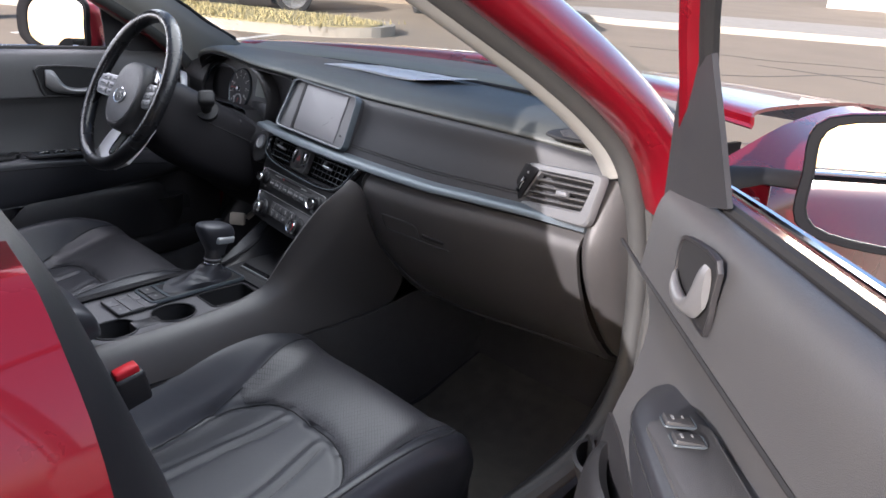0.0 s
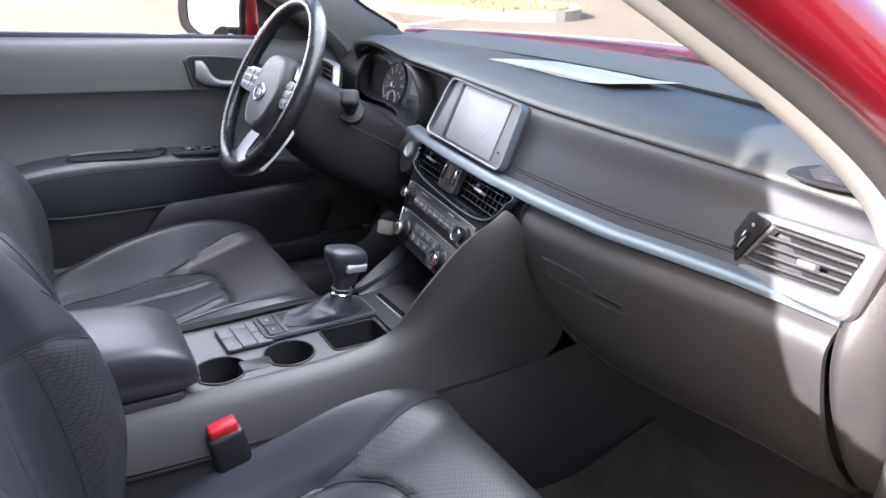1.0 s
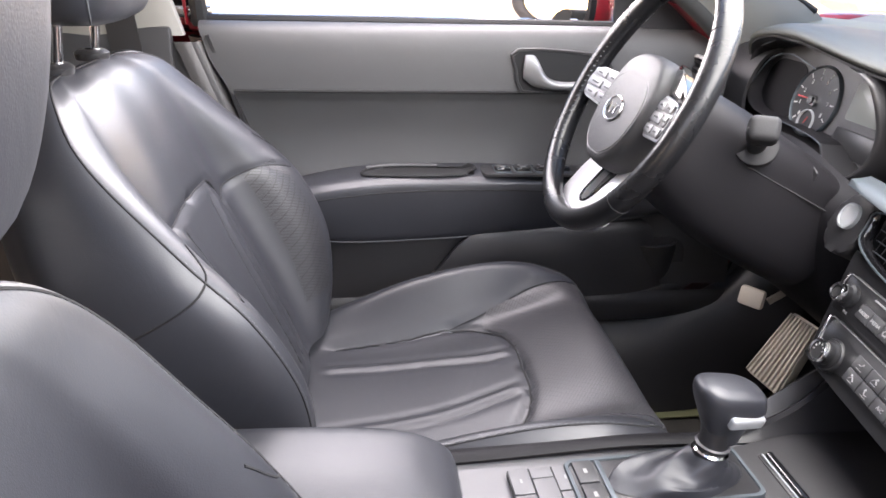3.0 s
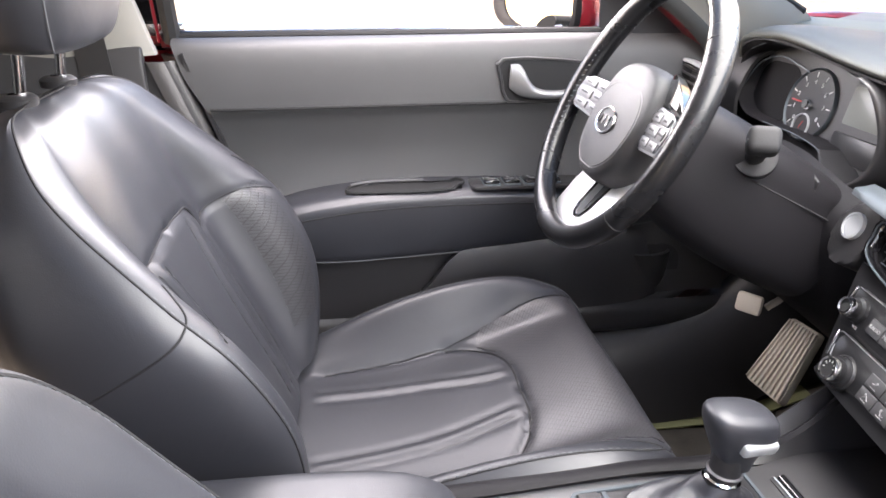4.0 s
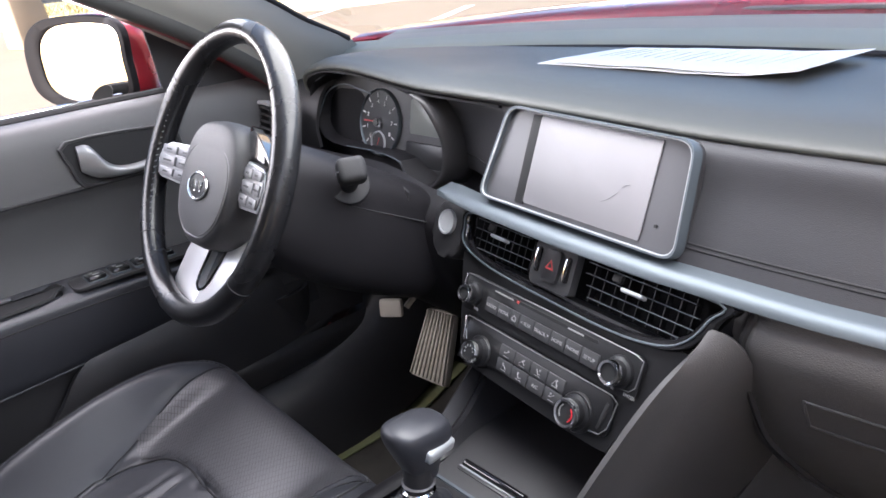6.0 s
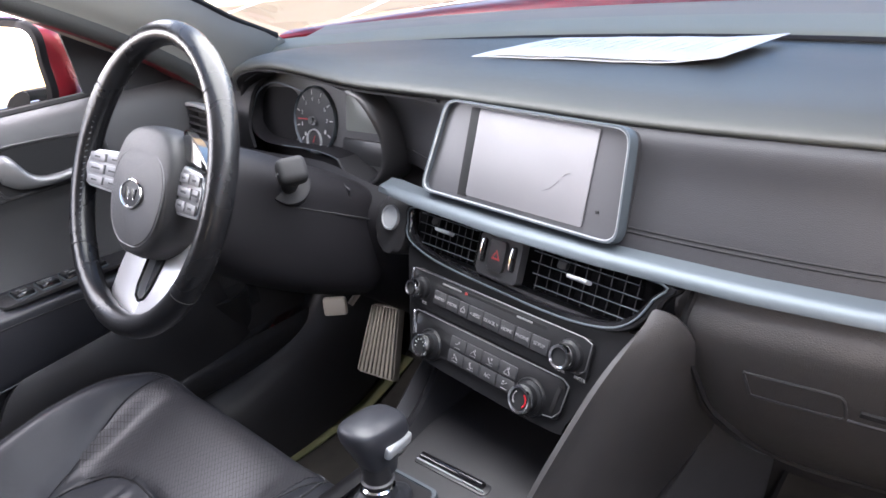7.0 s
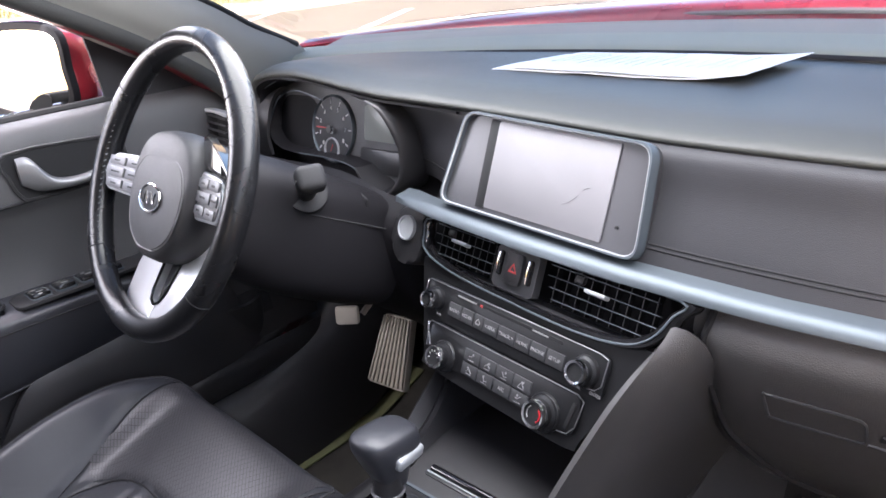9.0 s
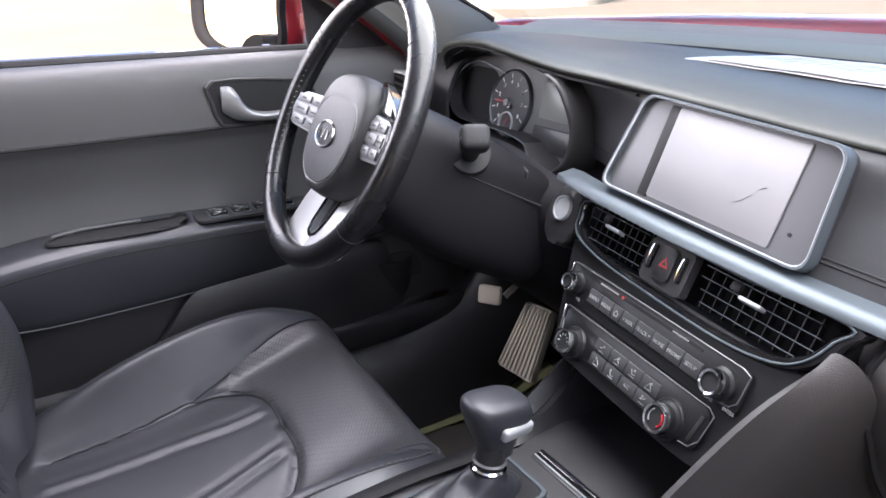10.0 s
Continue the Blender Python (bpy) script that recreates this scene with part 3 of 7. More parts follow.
    for u, zt, zb, w in ((0.02, 0.690, 0.655, 0.105), (0.10, 0.700, 0.640, 0.135), (0.25, 0.716, 0.628, 0.150), (0.42, 0.726, 0.612, 0.156), (0.60, 0.728, 0.606, 0.164), (0.72, 0.720, 0.606, 0.170), (0.80, 0.704, 0.614, 0.166), (0.835, 0.682, 0.635, 0.140)):
        if not full:
            u, zt, zb, w = 0.22 + 0.80 * u, zt + 0.078, zb + 0.04, w - 0.008
        u = u * 0.975
        arm.append([P(u, 0.07, zt + 0.006), P(u, w - 0.03, zt + 0.004), P(u, w - 0.008, zt - 0.004), P(u, w, zt - 0.016), P(u, w - 0.002, (zt + zb) / 2 - 0.004), P(u, w - 0.014, zb + 0.008), P(u, w - 0.035, zb), P(u, 0.08, zb - 0.004)])
    rows = surface(arm, 9, 6)
    pc = P(0.555, 0.122, 0.7335) if full else P(0.62, 0.112, 0.8115)
    bowl = [tuple(p) for p in spline([(0.110, -0.012), (0.085, -0.024), (-0.02, -0.027), (-0.075, -0.018), (-0.088, 0.002), (-0.066, 0.020), (0.05, 0.026), (0.100, 0.012)], 5, True)]
    bm = thick(rows, s * 0.006)

    def in_bowl(c):
        a, b, hit = -s * (c.x - pc.x), -(c.y - pc.y), False
        for (x0, y0), (x1, y1) in zip(bowl, bowl[1:] + bowl[:1]):
            if (y0 > b) != (y1 > b) and a < (x1 - x0) * (b - y0) / (y1 - y0) + x0:
                hit = not hit
        return hit and c.z > pc.z - 0.035
    bowl = [(-y, x) for x, y in bowl]
    bmesh.ops.delete(bm, geom=[f for f in bm.faces if in_bowl(f.calc_center_median())], context="FACES")
    part("armrest", bm, LEATHER, door, "padded black armrest with a stitched edge")
    at = sampler(rows)
    part("armrest_seam", seam_on(at, [(0.1, 0.45), (0.4, 0.45), (0.7, 0.45), (0.95, 0.46)], 0.0014), SEAM, door)
    part("armrest_seam", seam_on(at, [(0.08, 0.74), (0.4, 0.74), (0.7, 0.74), (0.97, 0.70)], 0.0018), STITCH, door)
    # pull pocket and switch plate on the armrest
    X = (0, -1, 0) if s > 0 else (0, 1, 0)
    m = frame_of(P(0.345, 0.122, 0.7275), (0, -1, 0.012), (s, 0, 0.0))
    if m.col[2][2] < 0:
        m = frame_of(P(0.345, 0.122, 0.7275), (0, 1, -0.012), (s, 0, 0))
    if not full:
        m = Matrix.Translation(P(0.13, -0.010, 0.078)) @ m
    plate = part("switch_plate", prism(rounded(0.22 if full else 0.20, 0.058, 0.014), 0.005, m, 0.0015), PLASTIC if full else DOOR_SOFT, door, "matte black switch plate")
    for k in range(4 if full else 2):
        c = P(0.417 - 0.036 * k, 0.120, 0.7325) if full else P(0.412 - 0.030 * k, 0.112, 0.8115)
        mm = frame_of(c, (0, -s, 0.012 * s), (-s, 0, 0))
        if mm.col[2][2] < 0:
            mm = frame_of(c, (0, s, -0.012 * s), (-s, 0, 0))
        mm = mm if full else mm @ Matrix.Scale(0.66, 4)
        sw = part("window_switch", join(box(0.026, 0.040, 0.010, mm @ pose(0, 0, 0.002, 8), 0.003), ), GLOSS if full else BUTTON, plate, "window switch with a pale rim")
        part("switch_rim", ring(rounded(0.031, 0.046, 0.006), rounded(0.027, 0.041, 0.005), 0.003, mm), SATIN, plate)
        part("switch_mark", prism(rounded(0.010, 0.004, 0.001), 0.0006, mm @ pose(0, 0.009, 0.0085, 8)), INK, sw)
        part("switch_mark", prism(rounded(0.006, 0.003, 0.001), 0.0006, mm @ pose(0.004, -0.006, 0.0068, 8)), INK, sw)
    # hollow pull pocket let into the armrest top, with a pale lip along its inner edge
    W = lambda a, b, dz: pc + Vector((-s * a, -b, dz))
    lips = [[W(a * k, b * (1 + (k - 1) * 0.35), dz + 0.006 * (b < -0.07)) for a, b in bowl] for k, dz in ((1.12, -0.003), (1.06, 0.0005), (1.0, -0.0005), (0.97, -0.006), (0.90, -0.030), (0.60, -0.040), (0.05, -0.042))]
    # black inside and pale lip paint in the hollow's shade and lit edge
    part("pull_pocket", grid_bm(lips, False, True, True), DARK, door, "hollow pull pocket in the armrest")
    part("pocket_lip", tube([W(a * 1.02, b * 1.0, 0.0015) for a, b in bowl if a < -0.006 and b > -0.04], 0.0024, 6), GREY, door, "lit lip of the pull pocket")
    # inner handle in its dished surround
    hc = P(0.315, 0.096, 0.902) if full else P(0.318, 0.096, 0.926)
    hm = frame_of(hc, (0, 1, -0.03), (-0.02 * s, 0, 1))
    if hm.col[2][0] * s > 0:
        hm = frame_of(hc, (0, -1, 0.03), (-0.02 * s, 0, 1))
    if not full:
        hm = hm @ Matrix.Diagonal((0.64, 1.0, 0.8, 1.0))
    fx = 1 if hm.col[0][1] > 0 else -1      # local x that points ahead
    o = [(fx * a, b) for a, b in ((-0.078, 0.033), (0.05, 0.031), (0.080, 0.020), (0.086, -0.006), (0.07, -0.024), (-0.05, -0.034), (-0.072, -0.026), (-0.080, 0.0))]
    o = [tuple(p) for p in spline(o, 3, True)]
    hs = part("handle_surround", ring([(x * 1.06, y * 1.13) for x, y in o], o, 0.006, hm @ pose(0, 0, -0.002)), PLASTIC, door)
    part("handle_dish", prism(o, 0.0015, hm), DARK, hs)
    lev = []
    for a, yt, yb, zz in ((-0.070, 0.028, -0.012, 0.012), (-0.052, 0.026, -0.024, 0.016), (-0.030, -0.006, -0.028, 0.020), (0.0, -0.014, -0.029, 0.022), (0.04, -0.010, -0.025, 0.020), (0.070, -0.004, -0.018, 0.012), (0.080, -0.004, -0.014, 0.004)):
        ym, hh_ = (yt + yb) / 2, (yt - yb) / 2
        lev.append([(fx * a, ym + hh_ * math.cos(q), zz * (0.62 + 0.38 * math.sin(q))) for q in np.linspace(0, 2 * math.pi, 12, endpoint=False)])
    bm = grid_bm(surface(lev, 4, 1, True), False, True, True)
    bm.transform(hm)
    part("handle_lever", bm, TRIM_SILVER, hs, "curved satin chrome door handle")
    # outer skin, belt strip, sail and mirror
    skin = [[P(u, w, z) for u in (-0.04 if full else 0.07, 0.2, 0.5, 0.8, 0.96)] for w, z in ((0.0, 0.32), (-0.055, 0.45), (-0.075, 0.65), (-0.06, 0.85), (-0.02, 0.94), (0.02, 0.958))]
    part("outer_skin", thick(surface(skin, 4, 4), s * 0.01), PAINT, door, "red painted door skin")
    for u0, w1 in ((-0.035, 0.095) if full else (0.075, 0.03), (0.955, 0.095)):
        edge = [[P(u0 if u0 < 0.5 else along(z)[-1] + 0.006, w, z) for w in (-0.05, w1 * 0.3, w1 * 0.6, w1 - 0.004)] for z in (0.34, 0.5, 0.7, 0.85, 0.955)]
        part("door_edge", thick(surface(edge, 3, 3), 0.006), PLASTIC if full else PAINT, door)
    part("belt_strip", tube([P(u, 0.046, panel_z(u) + 0.002) for u in np.linspace(0.15, 0.95, 12)], 0.007, 8), SEAM, door)
    part("belt_moulding", tube([P(u, 0.012, panel_z(u) + 0.004) for u in np.linspace(0.10, 0.96, 12)], 0.0045, 8), CHROME, door)
    part("door_seal", tube([P(u, 0.035, z) for u, z in spline([(0.0, 0.93), (-0.01, 0.7), (0.0, 0.5), (0.1, 0.38), (0.5, 0.36), (0.72, 0.38), (0.80, 0.6), (0.90, 0.90)], 6)], 0.010, 8), RUBBER, door)
    sail = [[P(0.035, 0.062, 0.955), P(0.13, 0.066, 0.970), P(0.222, 0.066, 0.984)], [P(0.09, 0.072, 1.0), P(0.15, 0.074, 1.020), P(0.228, 0.074, 1.040)], [P(0.145, 0.080, 1.060), P(0.19, 0.080, 1.085), P(0.236, 0.080, 1.102)]]
    if not full:
        sail = [[P(0.105, 0.075, 0.955), P(0.18, 0.070, 0.965), P(0.268, 0.060, 0.985)], [P(0.135, 0.086, 1.030), P(0.19, 0.084, 1.035), P(0.262, 0.076, 1.050)], [P(0.178, 0.100, 1.105), P(0.21, 0.100, 1.118), P(0.252, 0.096, 1.130)]]
    part("mirror_sail", thick(surface(sail, 4, 4), s * 0.006), FASCIA_UP, door, "black triangular mirror mount panel")
    fr = spline([(0.0, 0.955), (0.20, 1.075), (0.42, 1.20), (0.66, 1.295), (0.86, 1.325), (0.94, 1.315)] if s < 0 else [(0.09, 0.965), (0.14, 1.02), (0.195, 1.10), (0.235, 1.165), (0.30, 1.24), (0.42, 1.30), (0.66, 1.335), (0.94, 1.335)], 6)
    fw = [0.042 + 0.34 * max(0, z - 0.96) for u, z in fr]
    part("window_frame", tube([P(u, w, z) for (u, z), w in zip(fr, fw)], 0.016, 8), PAINT if s > 0 else TRIM_GREY, door)
    if not full:
        part("frame_seal", tube([P(u + 0.022, w - 0.006, z + 0.006) for (u, z), w in zip(fr, fw)], 0.010, 8), DARK, door)
    part("frame_post", tube([P(0.935 - 0.01 * f, 0.045 + 0.12 * f, 0.97 + 0.36 * f) for f in np.linspace(0, 1, 6)], 0.014, 8), SEAM, door)
    part("edge_strip", tube([P(0.955 - 0.01 * f, 0.050 + 0.12 * f, 0.97 + 0.36 * f) for f in np.linspace(0, 1, 6)], 0.003, 6), PAINT, door)
    part("reflector", box(0.016, 0.11, 0.036, Matrix.Translation(P(0.69, 0.165, 0.462)) @ pose(0, 0, 0, 4, 0, 0), 0.004, 3), REFLECTOR, door, "red door reflector")
    return door


def wing_mirror(door, s, u, zc, turn):
    """The outside mirror on its stalk, a part of the door."""
    c = Vector((s * (0.055 if s < 0 else 0.205), -u, zc))
    sh = part("mirror_stalk", tube([Vector((s * -0.02, -u - 0.02, 0.985)), Vector((s * 0.03, -u + 0.0, 0.985)), c + Vector((-s * 0.03, 0.02, -0.04))] if s < 0 else [Vector((-0.02, -u + 0.0, 0.985)), Vector((0.05, -u + 0.05, 0.982)), c + Vector((-0.06, 0.085, -0.02))], [0.022, 0.018, 0.022] if s < 0 else [0.018, 0.013, 0.016], 12, flat=0.6), DARK, door)
    m = frame_of(c, (1, -turn * s, 0), (0, 0.06, 1))
    if s > 0:
        m = m @ Matrix.Scale(1.12, 4)
    o = [(s * a, b) for a, b in ((-0.085, 0.058), (0.04, 0.068), (0.095, 0.045), (0.108, 0.0), (0.095, -0.045), (0.03, -0.068), (-0.085, -0.062), (-0.098, 0.0))]
    o = [tuple(p) for p in spline(o, 5, True)]
    rows = [[(x * k, y * k, z) for x, y in o] for k, z in ((0.93, 0.012), (0.99, 0.018), (1.06, 0.010), (1.08, -0.02), (1.0, -0.055), (0.75, -0.09), (0.35, -0.105), (0.05, -0.108))]
    if s < 0:
        rows = [[(1.07 * x + s * 0.010, 1.05 * y, z) for x, y, z in r] for r in rows]
    bm = grid_bm(rows, False, True, True)
    bm.transform(m)
    hs = part("mirror_housing", bm, PAINT, door, "red mirror housing with a dark rim")
    part("mirror_rim", ring([(x * 1.15 + s * 0.010, y * 1.11) if s < 0 else (x * 1.05, y * 1.05) for x, y in o], [(x * 0.92, y * 0.92) for x, y in o], 0.012, m @ pose(0, 0, 0.010)), VOID, hs)
    part("mirror_glass", prism([(x * 0.93, y * 0.93) for x, y in o], 0.003, m @ pose(0, 0, 0.014)), MIRROR, hs, "clear mirror glass")


driver_door = car_door("driver_door", "closed driver's door with dark grey panel and padded armrest", -1, (-0.80, 0.12, 0), 0, True)
wing_mirror(driver_door, -1, 0.285, 1.035, 0.5)
passenger_door = car_door("passenger_door", "opened passenger door with dark grey inner panel", 1, (0.81, 0.105, -0.03), 44, False)
wing_mirror(passenger_door, 1, 0.12, 0.99, 0.62)

# ---- dashboard ----
dash = thing("dashboard", "black padded dashboard with a long satin silver strip", "dashboard")
COLS = (-0.70, -0.58, -0.42, -0.26, -0.12, 0.02, 0.14, 0.25, 0.35, 0.45, 0.53, 0.60, 0.655)


def curve_y(x, xs, ys):
    return float(np.interp(x, xs, ys))


BROW_X = (-0.64, -0.61, -0.58, -0.52, -0.45, -0.38, -0.31, -0.25, -0.20, -0.15, -0.11, -0.04, 0.14, 0.25, 0.35, 0.45, 0.53, 0.66, 0.70)
BROW_Y = (0.130, 0.092, 0.074, 0.068, 0.070, 0.066, 0.059, 0.054, 0.053, 0.055, 0.059, 0.064, 0.064, 0.072, 0.088, 0.112, 0.140, 0.185, 0.20)
BROW_Z = (0.915, 0.955, 0.982, 1.000, 1.000, 0.994, 0.988, 0.984, 0.982, 0.979, 0.976, 0.971, 0.960, 0.955, 0.949, 0.941, 0.932, 0.913, 0.905)
crease = lambda x: (curve_y(x, BROW_X, BROW_Y), curve_y(x, BROW_X, BROW_Z))
strip_y = lambda x: curve_y(x, (-0.21, -0.13, 0.0, 0.14, 0.26, 0.365, 0.45, 0.53, 0.62, 0.66), (0.036, 0.020, 0.006, -0.002, 0.008, 0.030, 0.056, 0.078, 0.088, 0.090))
strip_z = lambda x: curve_y(x, (-0.21, 0.0, 0.14, 0.26, 0.365, 0.53, 0.66), (0.858, 0.850, 0.846, 0.838, 0.829, 0.822, 0.820))

TOPX = (-0.72, -0.66, -0.61, -0.58, -0.54, -0.47, -0.40, -0.32, -0.25, -0.19, -0.12, 0.0, 0.14, 0.25, 0.35, 0.45, 0.55, 0.66, 0.71)
top = []
for f, lift in ((0.02, -0.012), (-0.004, -0.006), (0.0, 0.0), (0.04, 0.006), (0.15, 0.012), (0.45, 0.008), (0.75, 0.0), (1.0, 0.0)):
    r = []
    for x in TOPX:
        cy, cz = crease(x)
        by = max(BASE(x) - 0.01, cy + 0.05)
        r.append((x, cy + f * (by - cy), cz + lift + f * (0.984 - cz)))
    top.append(r)
top_rows = surface(top, 5, 4)
part("top_pad", thick(top_rows, 0.01), DASH_SKYLIT, dash, "grained soft black dash top")
# sky light on this band is put into its pale colour
part("top_front_band", thick(surface([[(x, max(BASE(x) - 0.01, crease(x)[0] + 0.05) - d, 0.988 - 0.010 * x + e) for x in TOPX] for d, e in ((0.115, -0.008), (0.10, 0.000), (0.065, 0.004), (0.025, 0.007))], 3, 4), 0.004), BAND_SKYLIT, dash, "defroster band toned olive grey by sky light")
# pale grey here likewise carries the light under the windscreen
part("screen_edge", thick(surface([[(x, BASE(x) - d, 0.990 - 0.010 * x + e) for x in (-0.66, -0.5, -0.3, -0.1, 0.1, 0.3, 0.5, 0.66)] for d, e in ((0.040, 0.004), (0.010, 0.010), (-0.014, 0.015))], 3, 4), 0.003), TRIM_GREY, dash, "pale grey edge below the windscreen")
part("defroster_slot", tube([(x, BASE(x) - 0.122, 0.982 - 0.010 * x) for x in np.linspace(-0.5, 0.5, 16)], 0.004, 6, flat=0.5), DARK, dash)

# stitched upper fascia
FX = (-0.275, -0.215, -0.13, 0.0, 0.14, 0.25, 0.35, 0.45, 0.53, 0.60, 0.66)
fas = []
for f, o in ((0.0, 0.002), (0.10, -0.004), (0.4, 0.004), (0.75, 0.006), (1.0, 0.008)):
    r = []
    for x in FX:
        cy, cz = crease(x)
        sy, sz = strip_y(x) + 0.006 + curve_y(x, (-0.275, -0.215, -0.13, 0.0), (0.060, 0.052, 0.030, 0.0)), strip_z(x) + 0.010
        cy += curve_y(x, (-0.215, -0.13, 0.0), (0.030, 0.014, 0.0))
        r.append((x, cy + f * (sy - cy) + o, cz - 0.006 + f * (sz - cz)))
    fas.append(r)
fas_rows = surface(fas, 5, 5)
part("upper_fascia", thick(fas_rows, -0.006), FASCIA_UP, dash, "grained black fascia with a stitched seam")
at = sampler(fas_rows)
for v in (0.80, 0.835):
    part("fascia_stitch", seam_on(at, [(v, q) for q in np.linspace(0.36, 0.80, 8)], 0.0011, 0.0), SEAM, dash)
part("fascia_stitch", seam_on(at, [(0.80, q) for q in np.linspace(0.06, 0.19, 4)], 0.0011, 0.0), SEAM, dash)

# satin strip
strip = []
for x in np.concatenate([np.linspace(-0.207, 0.14, 14), np.linspace(0.165, 0.655, 20)]):
    y, z = strip_y(x), strip_z(x)
    h = 0.0085 if x > -0.19 else 0.006
    strip.append([(x, y + 0.014, z + h), (x, y + 0.002, z + h - 0.002), (x, y - 0.010, z + 0.003), (x, y - 0.012, z - 0.004), (x, y - 0.007, z - h + 0.002), (x, y + 0.004, z - h), (x, y + 0.014, z - h)])
part("silver_strip", grid_bm(strip, False, True, True), SATIN, dash, "satin silver strip across the dash", angle=60)

# lower dash on the passenger's side with the glove box
LX = (0.20, 0.235, 0.30, 0.40, 0.50, 0.58, 0.648)
low = []
for dy, z in ((0.004, 0.0), (-0.008, -0.015), (-0.010, -0.04), (0.010, -0.10), (0.045, -0.165), (0.095, -0.225), (0.14, -0.262), (0.19, -0.268)):
    low.append([(x, strip_y(x) + dy + (0.015 if x < 0.22 else 0), strip_z(x) - 0.012 + z) for x in LX])
low_rows = surface(low, 5, 5)
lower = part("lower_dash", thick(low_rows, -0.008), LOWER, dash, "black lower dash with the glove box lid")
lat = sampler(low_rows)
part("glovebox_seam", seam_on(lat, [(0.0, 0.09), (0.11, 0.09), (0.22, 0.07), (0.32, 0.06), (0.42, 0.09), (0.51, 0.11), (0.58, 0.18), (0.72, 0.27), (0.80, 0.4), (0.82, 0.6), (0.82, 0.95)], 0.0040), SEAM, dash)
gh = [(0.347, 0.264), (0.345, 0.256), (0.353, 0.252), (0.385, 0.255), (0.402, 0.257), (0.410, 0.262), (0.412, 0.30), (0.414, 0.385), (0.413, 0.398), (0.404, 0.403), (0.370, 0.403), (0.356, 0.400), (0.350, 0.388), (0.347, 0.33)]
part("handle_ledge", seam_on(lat, [(0.414, 0.405), (0.418, 0.43), (0.420, 0.46), (0.420, 0.50)], 0.0020), BUTTON, dash)
# black tube paints the shade of the hollow above the ledge
part("handle_shade", seam_on(lat, [(0.385, 0.42), (0.390, 0.45), (0.392, 0.49)], 0.0050, -0.002), DARK, dash)
part("glovebox_handle", seam_on(lat, gh, 0.0017, 0.0, 4, True), BUTTON, dash, "glove box handle outline")
# end cap beside the passenger's door
cap = [[(0.652, strip_y(0.66) + a + 0.002, z), (0.667, strip_y(0.66) + a - 0.004, z), (0.692, strip_y(0.66) + a + 0.02, z), (0.704, strip_y(0.66) + a + 0.06, z)] for a, z in ((0.09, 0.925), (0.03, 0.90), (-0.004, 0.82), (-0.004, 0.77), (0.02, 0.71), (0.065, 0.64), (0.12, 0.575), (0.17, 0.552))]
part("end_cap", thick(surface(cap, 4, 4), -0.008), LOWER, dash, "black dash end cap")

# passenger's side vent
vm = frame_of((0.5945, 0.097, 0.8585), (0.133, -0.026, 0.0), (0, 0.20, 0.98))
vo = soft_corners([(-0.082, 0.036), (0.088, 0.050), (0.078, -0.034), (-0.108, -0.046)], 0.015, 6)
CORNERS = [(-0.046, 0.0285), (0.070, 0.036), (0.058, -0.0125), (-0.078, -0.028)]
vi = soft_corners(CORNERS, 0.005, 6)
vent = part("side_vent", ring(vo, vi, 0.014, vm), TRIM_SILVER, dash, "air vent in a satin silver frame")
part("vent_box", prism([(0.99 * x, 0.99 * y) for x, y in vi], 0.002, vm @ pose(0, 0, -0.016)), DARK, vent)
for k in range(5):
    f = (k + 0.5) / 5
    (x0, y0), (x1, y1) = [tuple(np.array(CORNERS[i]) * (1 - f) + np.array(CORNERS[j]) * f) for i, j in ((0, 3), (1, 2))]
    part("slat", box(math.hypot(x1 - x0, y1 - y0) - 0.003, 0.0034, 0.016, vm @ pose((x0 + x1) / 2, (y0 + y1) / 2, 0.003, -18, 0, math.degrees(math.atan2(y1 - y0, x1 - x0))), 0.001, 1), LOWER, vent)
part("vent_tab", box(0.024, 0.008, 0.010, vm @ pose(0.014, 0.004, 0.013, 0, 0, 5), 0.002), TRIM_SILVER, vent)
part("vent_wheel", prism(soft_corners([(-0.084, 0.034), (-0.049, 0.030), (-0.081, -0.031), (-0.112, -0.042)], 0.004, 4), 0.004, vm @ pose(0, 0, 0.0125), 0.001), FASCIA_SHADE, vent, "black panel with a thumb wheel")
part("thumb_wheel", box(0.008, 0.030, 0.006, vm @ pose(-0.081, -0.002, 0.0165, 0, 0, -24), 0.002), GLOSS, vent)
part("wheel_rim", tube([vm @ pose(-0.081, -0.002, 0.0195, 0, 0, -24) @ Vector((0.003, y, -20 * y * y)) for y in np.linspace(-0.012, 0.012, 7)], 0.0008, 5), SILVER, vent)
for y in (0.022, -0.026):
    part("symbol", lathe([(0.0, 0.0005), (0.0022, 0.0005), (0.0022, 0)], vm @ pose(-0.081 + 0.42 * y, y - 0.002, 0.0165), 10), INK, vent)
# tweeter grille on the dash top corner
tm = frame_of((0.573, 0.145, 0.9445), (1, 0.42, -0.05), (-0.42, 1, 0.22))
to = [tuple(p) for p in spline([(-0.045, -0.012), (-0.02, 0.022), (0.02, 0.026), (0.045, 0.010), (0.035, -0.02), (-0.01, -0.026)], 4, True)]
grille = part("speaker_grille", prism(to, 0.004, tm, 0.001), DARK, dash, "slotted speaker grille")
for k in range(7):
    part("slot", box(0.05 - 0.006 * abs(k - 3), 0.0022, 0.003, tm @ pose(0.0, -0.018 + 0.006 * k, 0.005), 0.0006, 1), PLASTIC, grille)

# driver's side lower dash and vent
kl = []
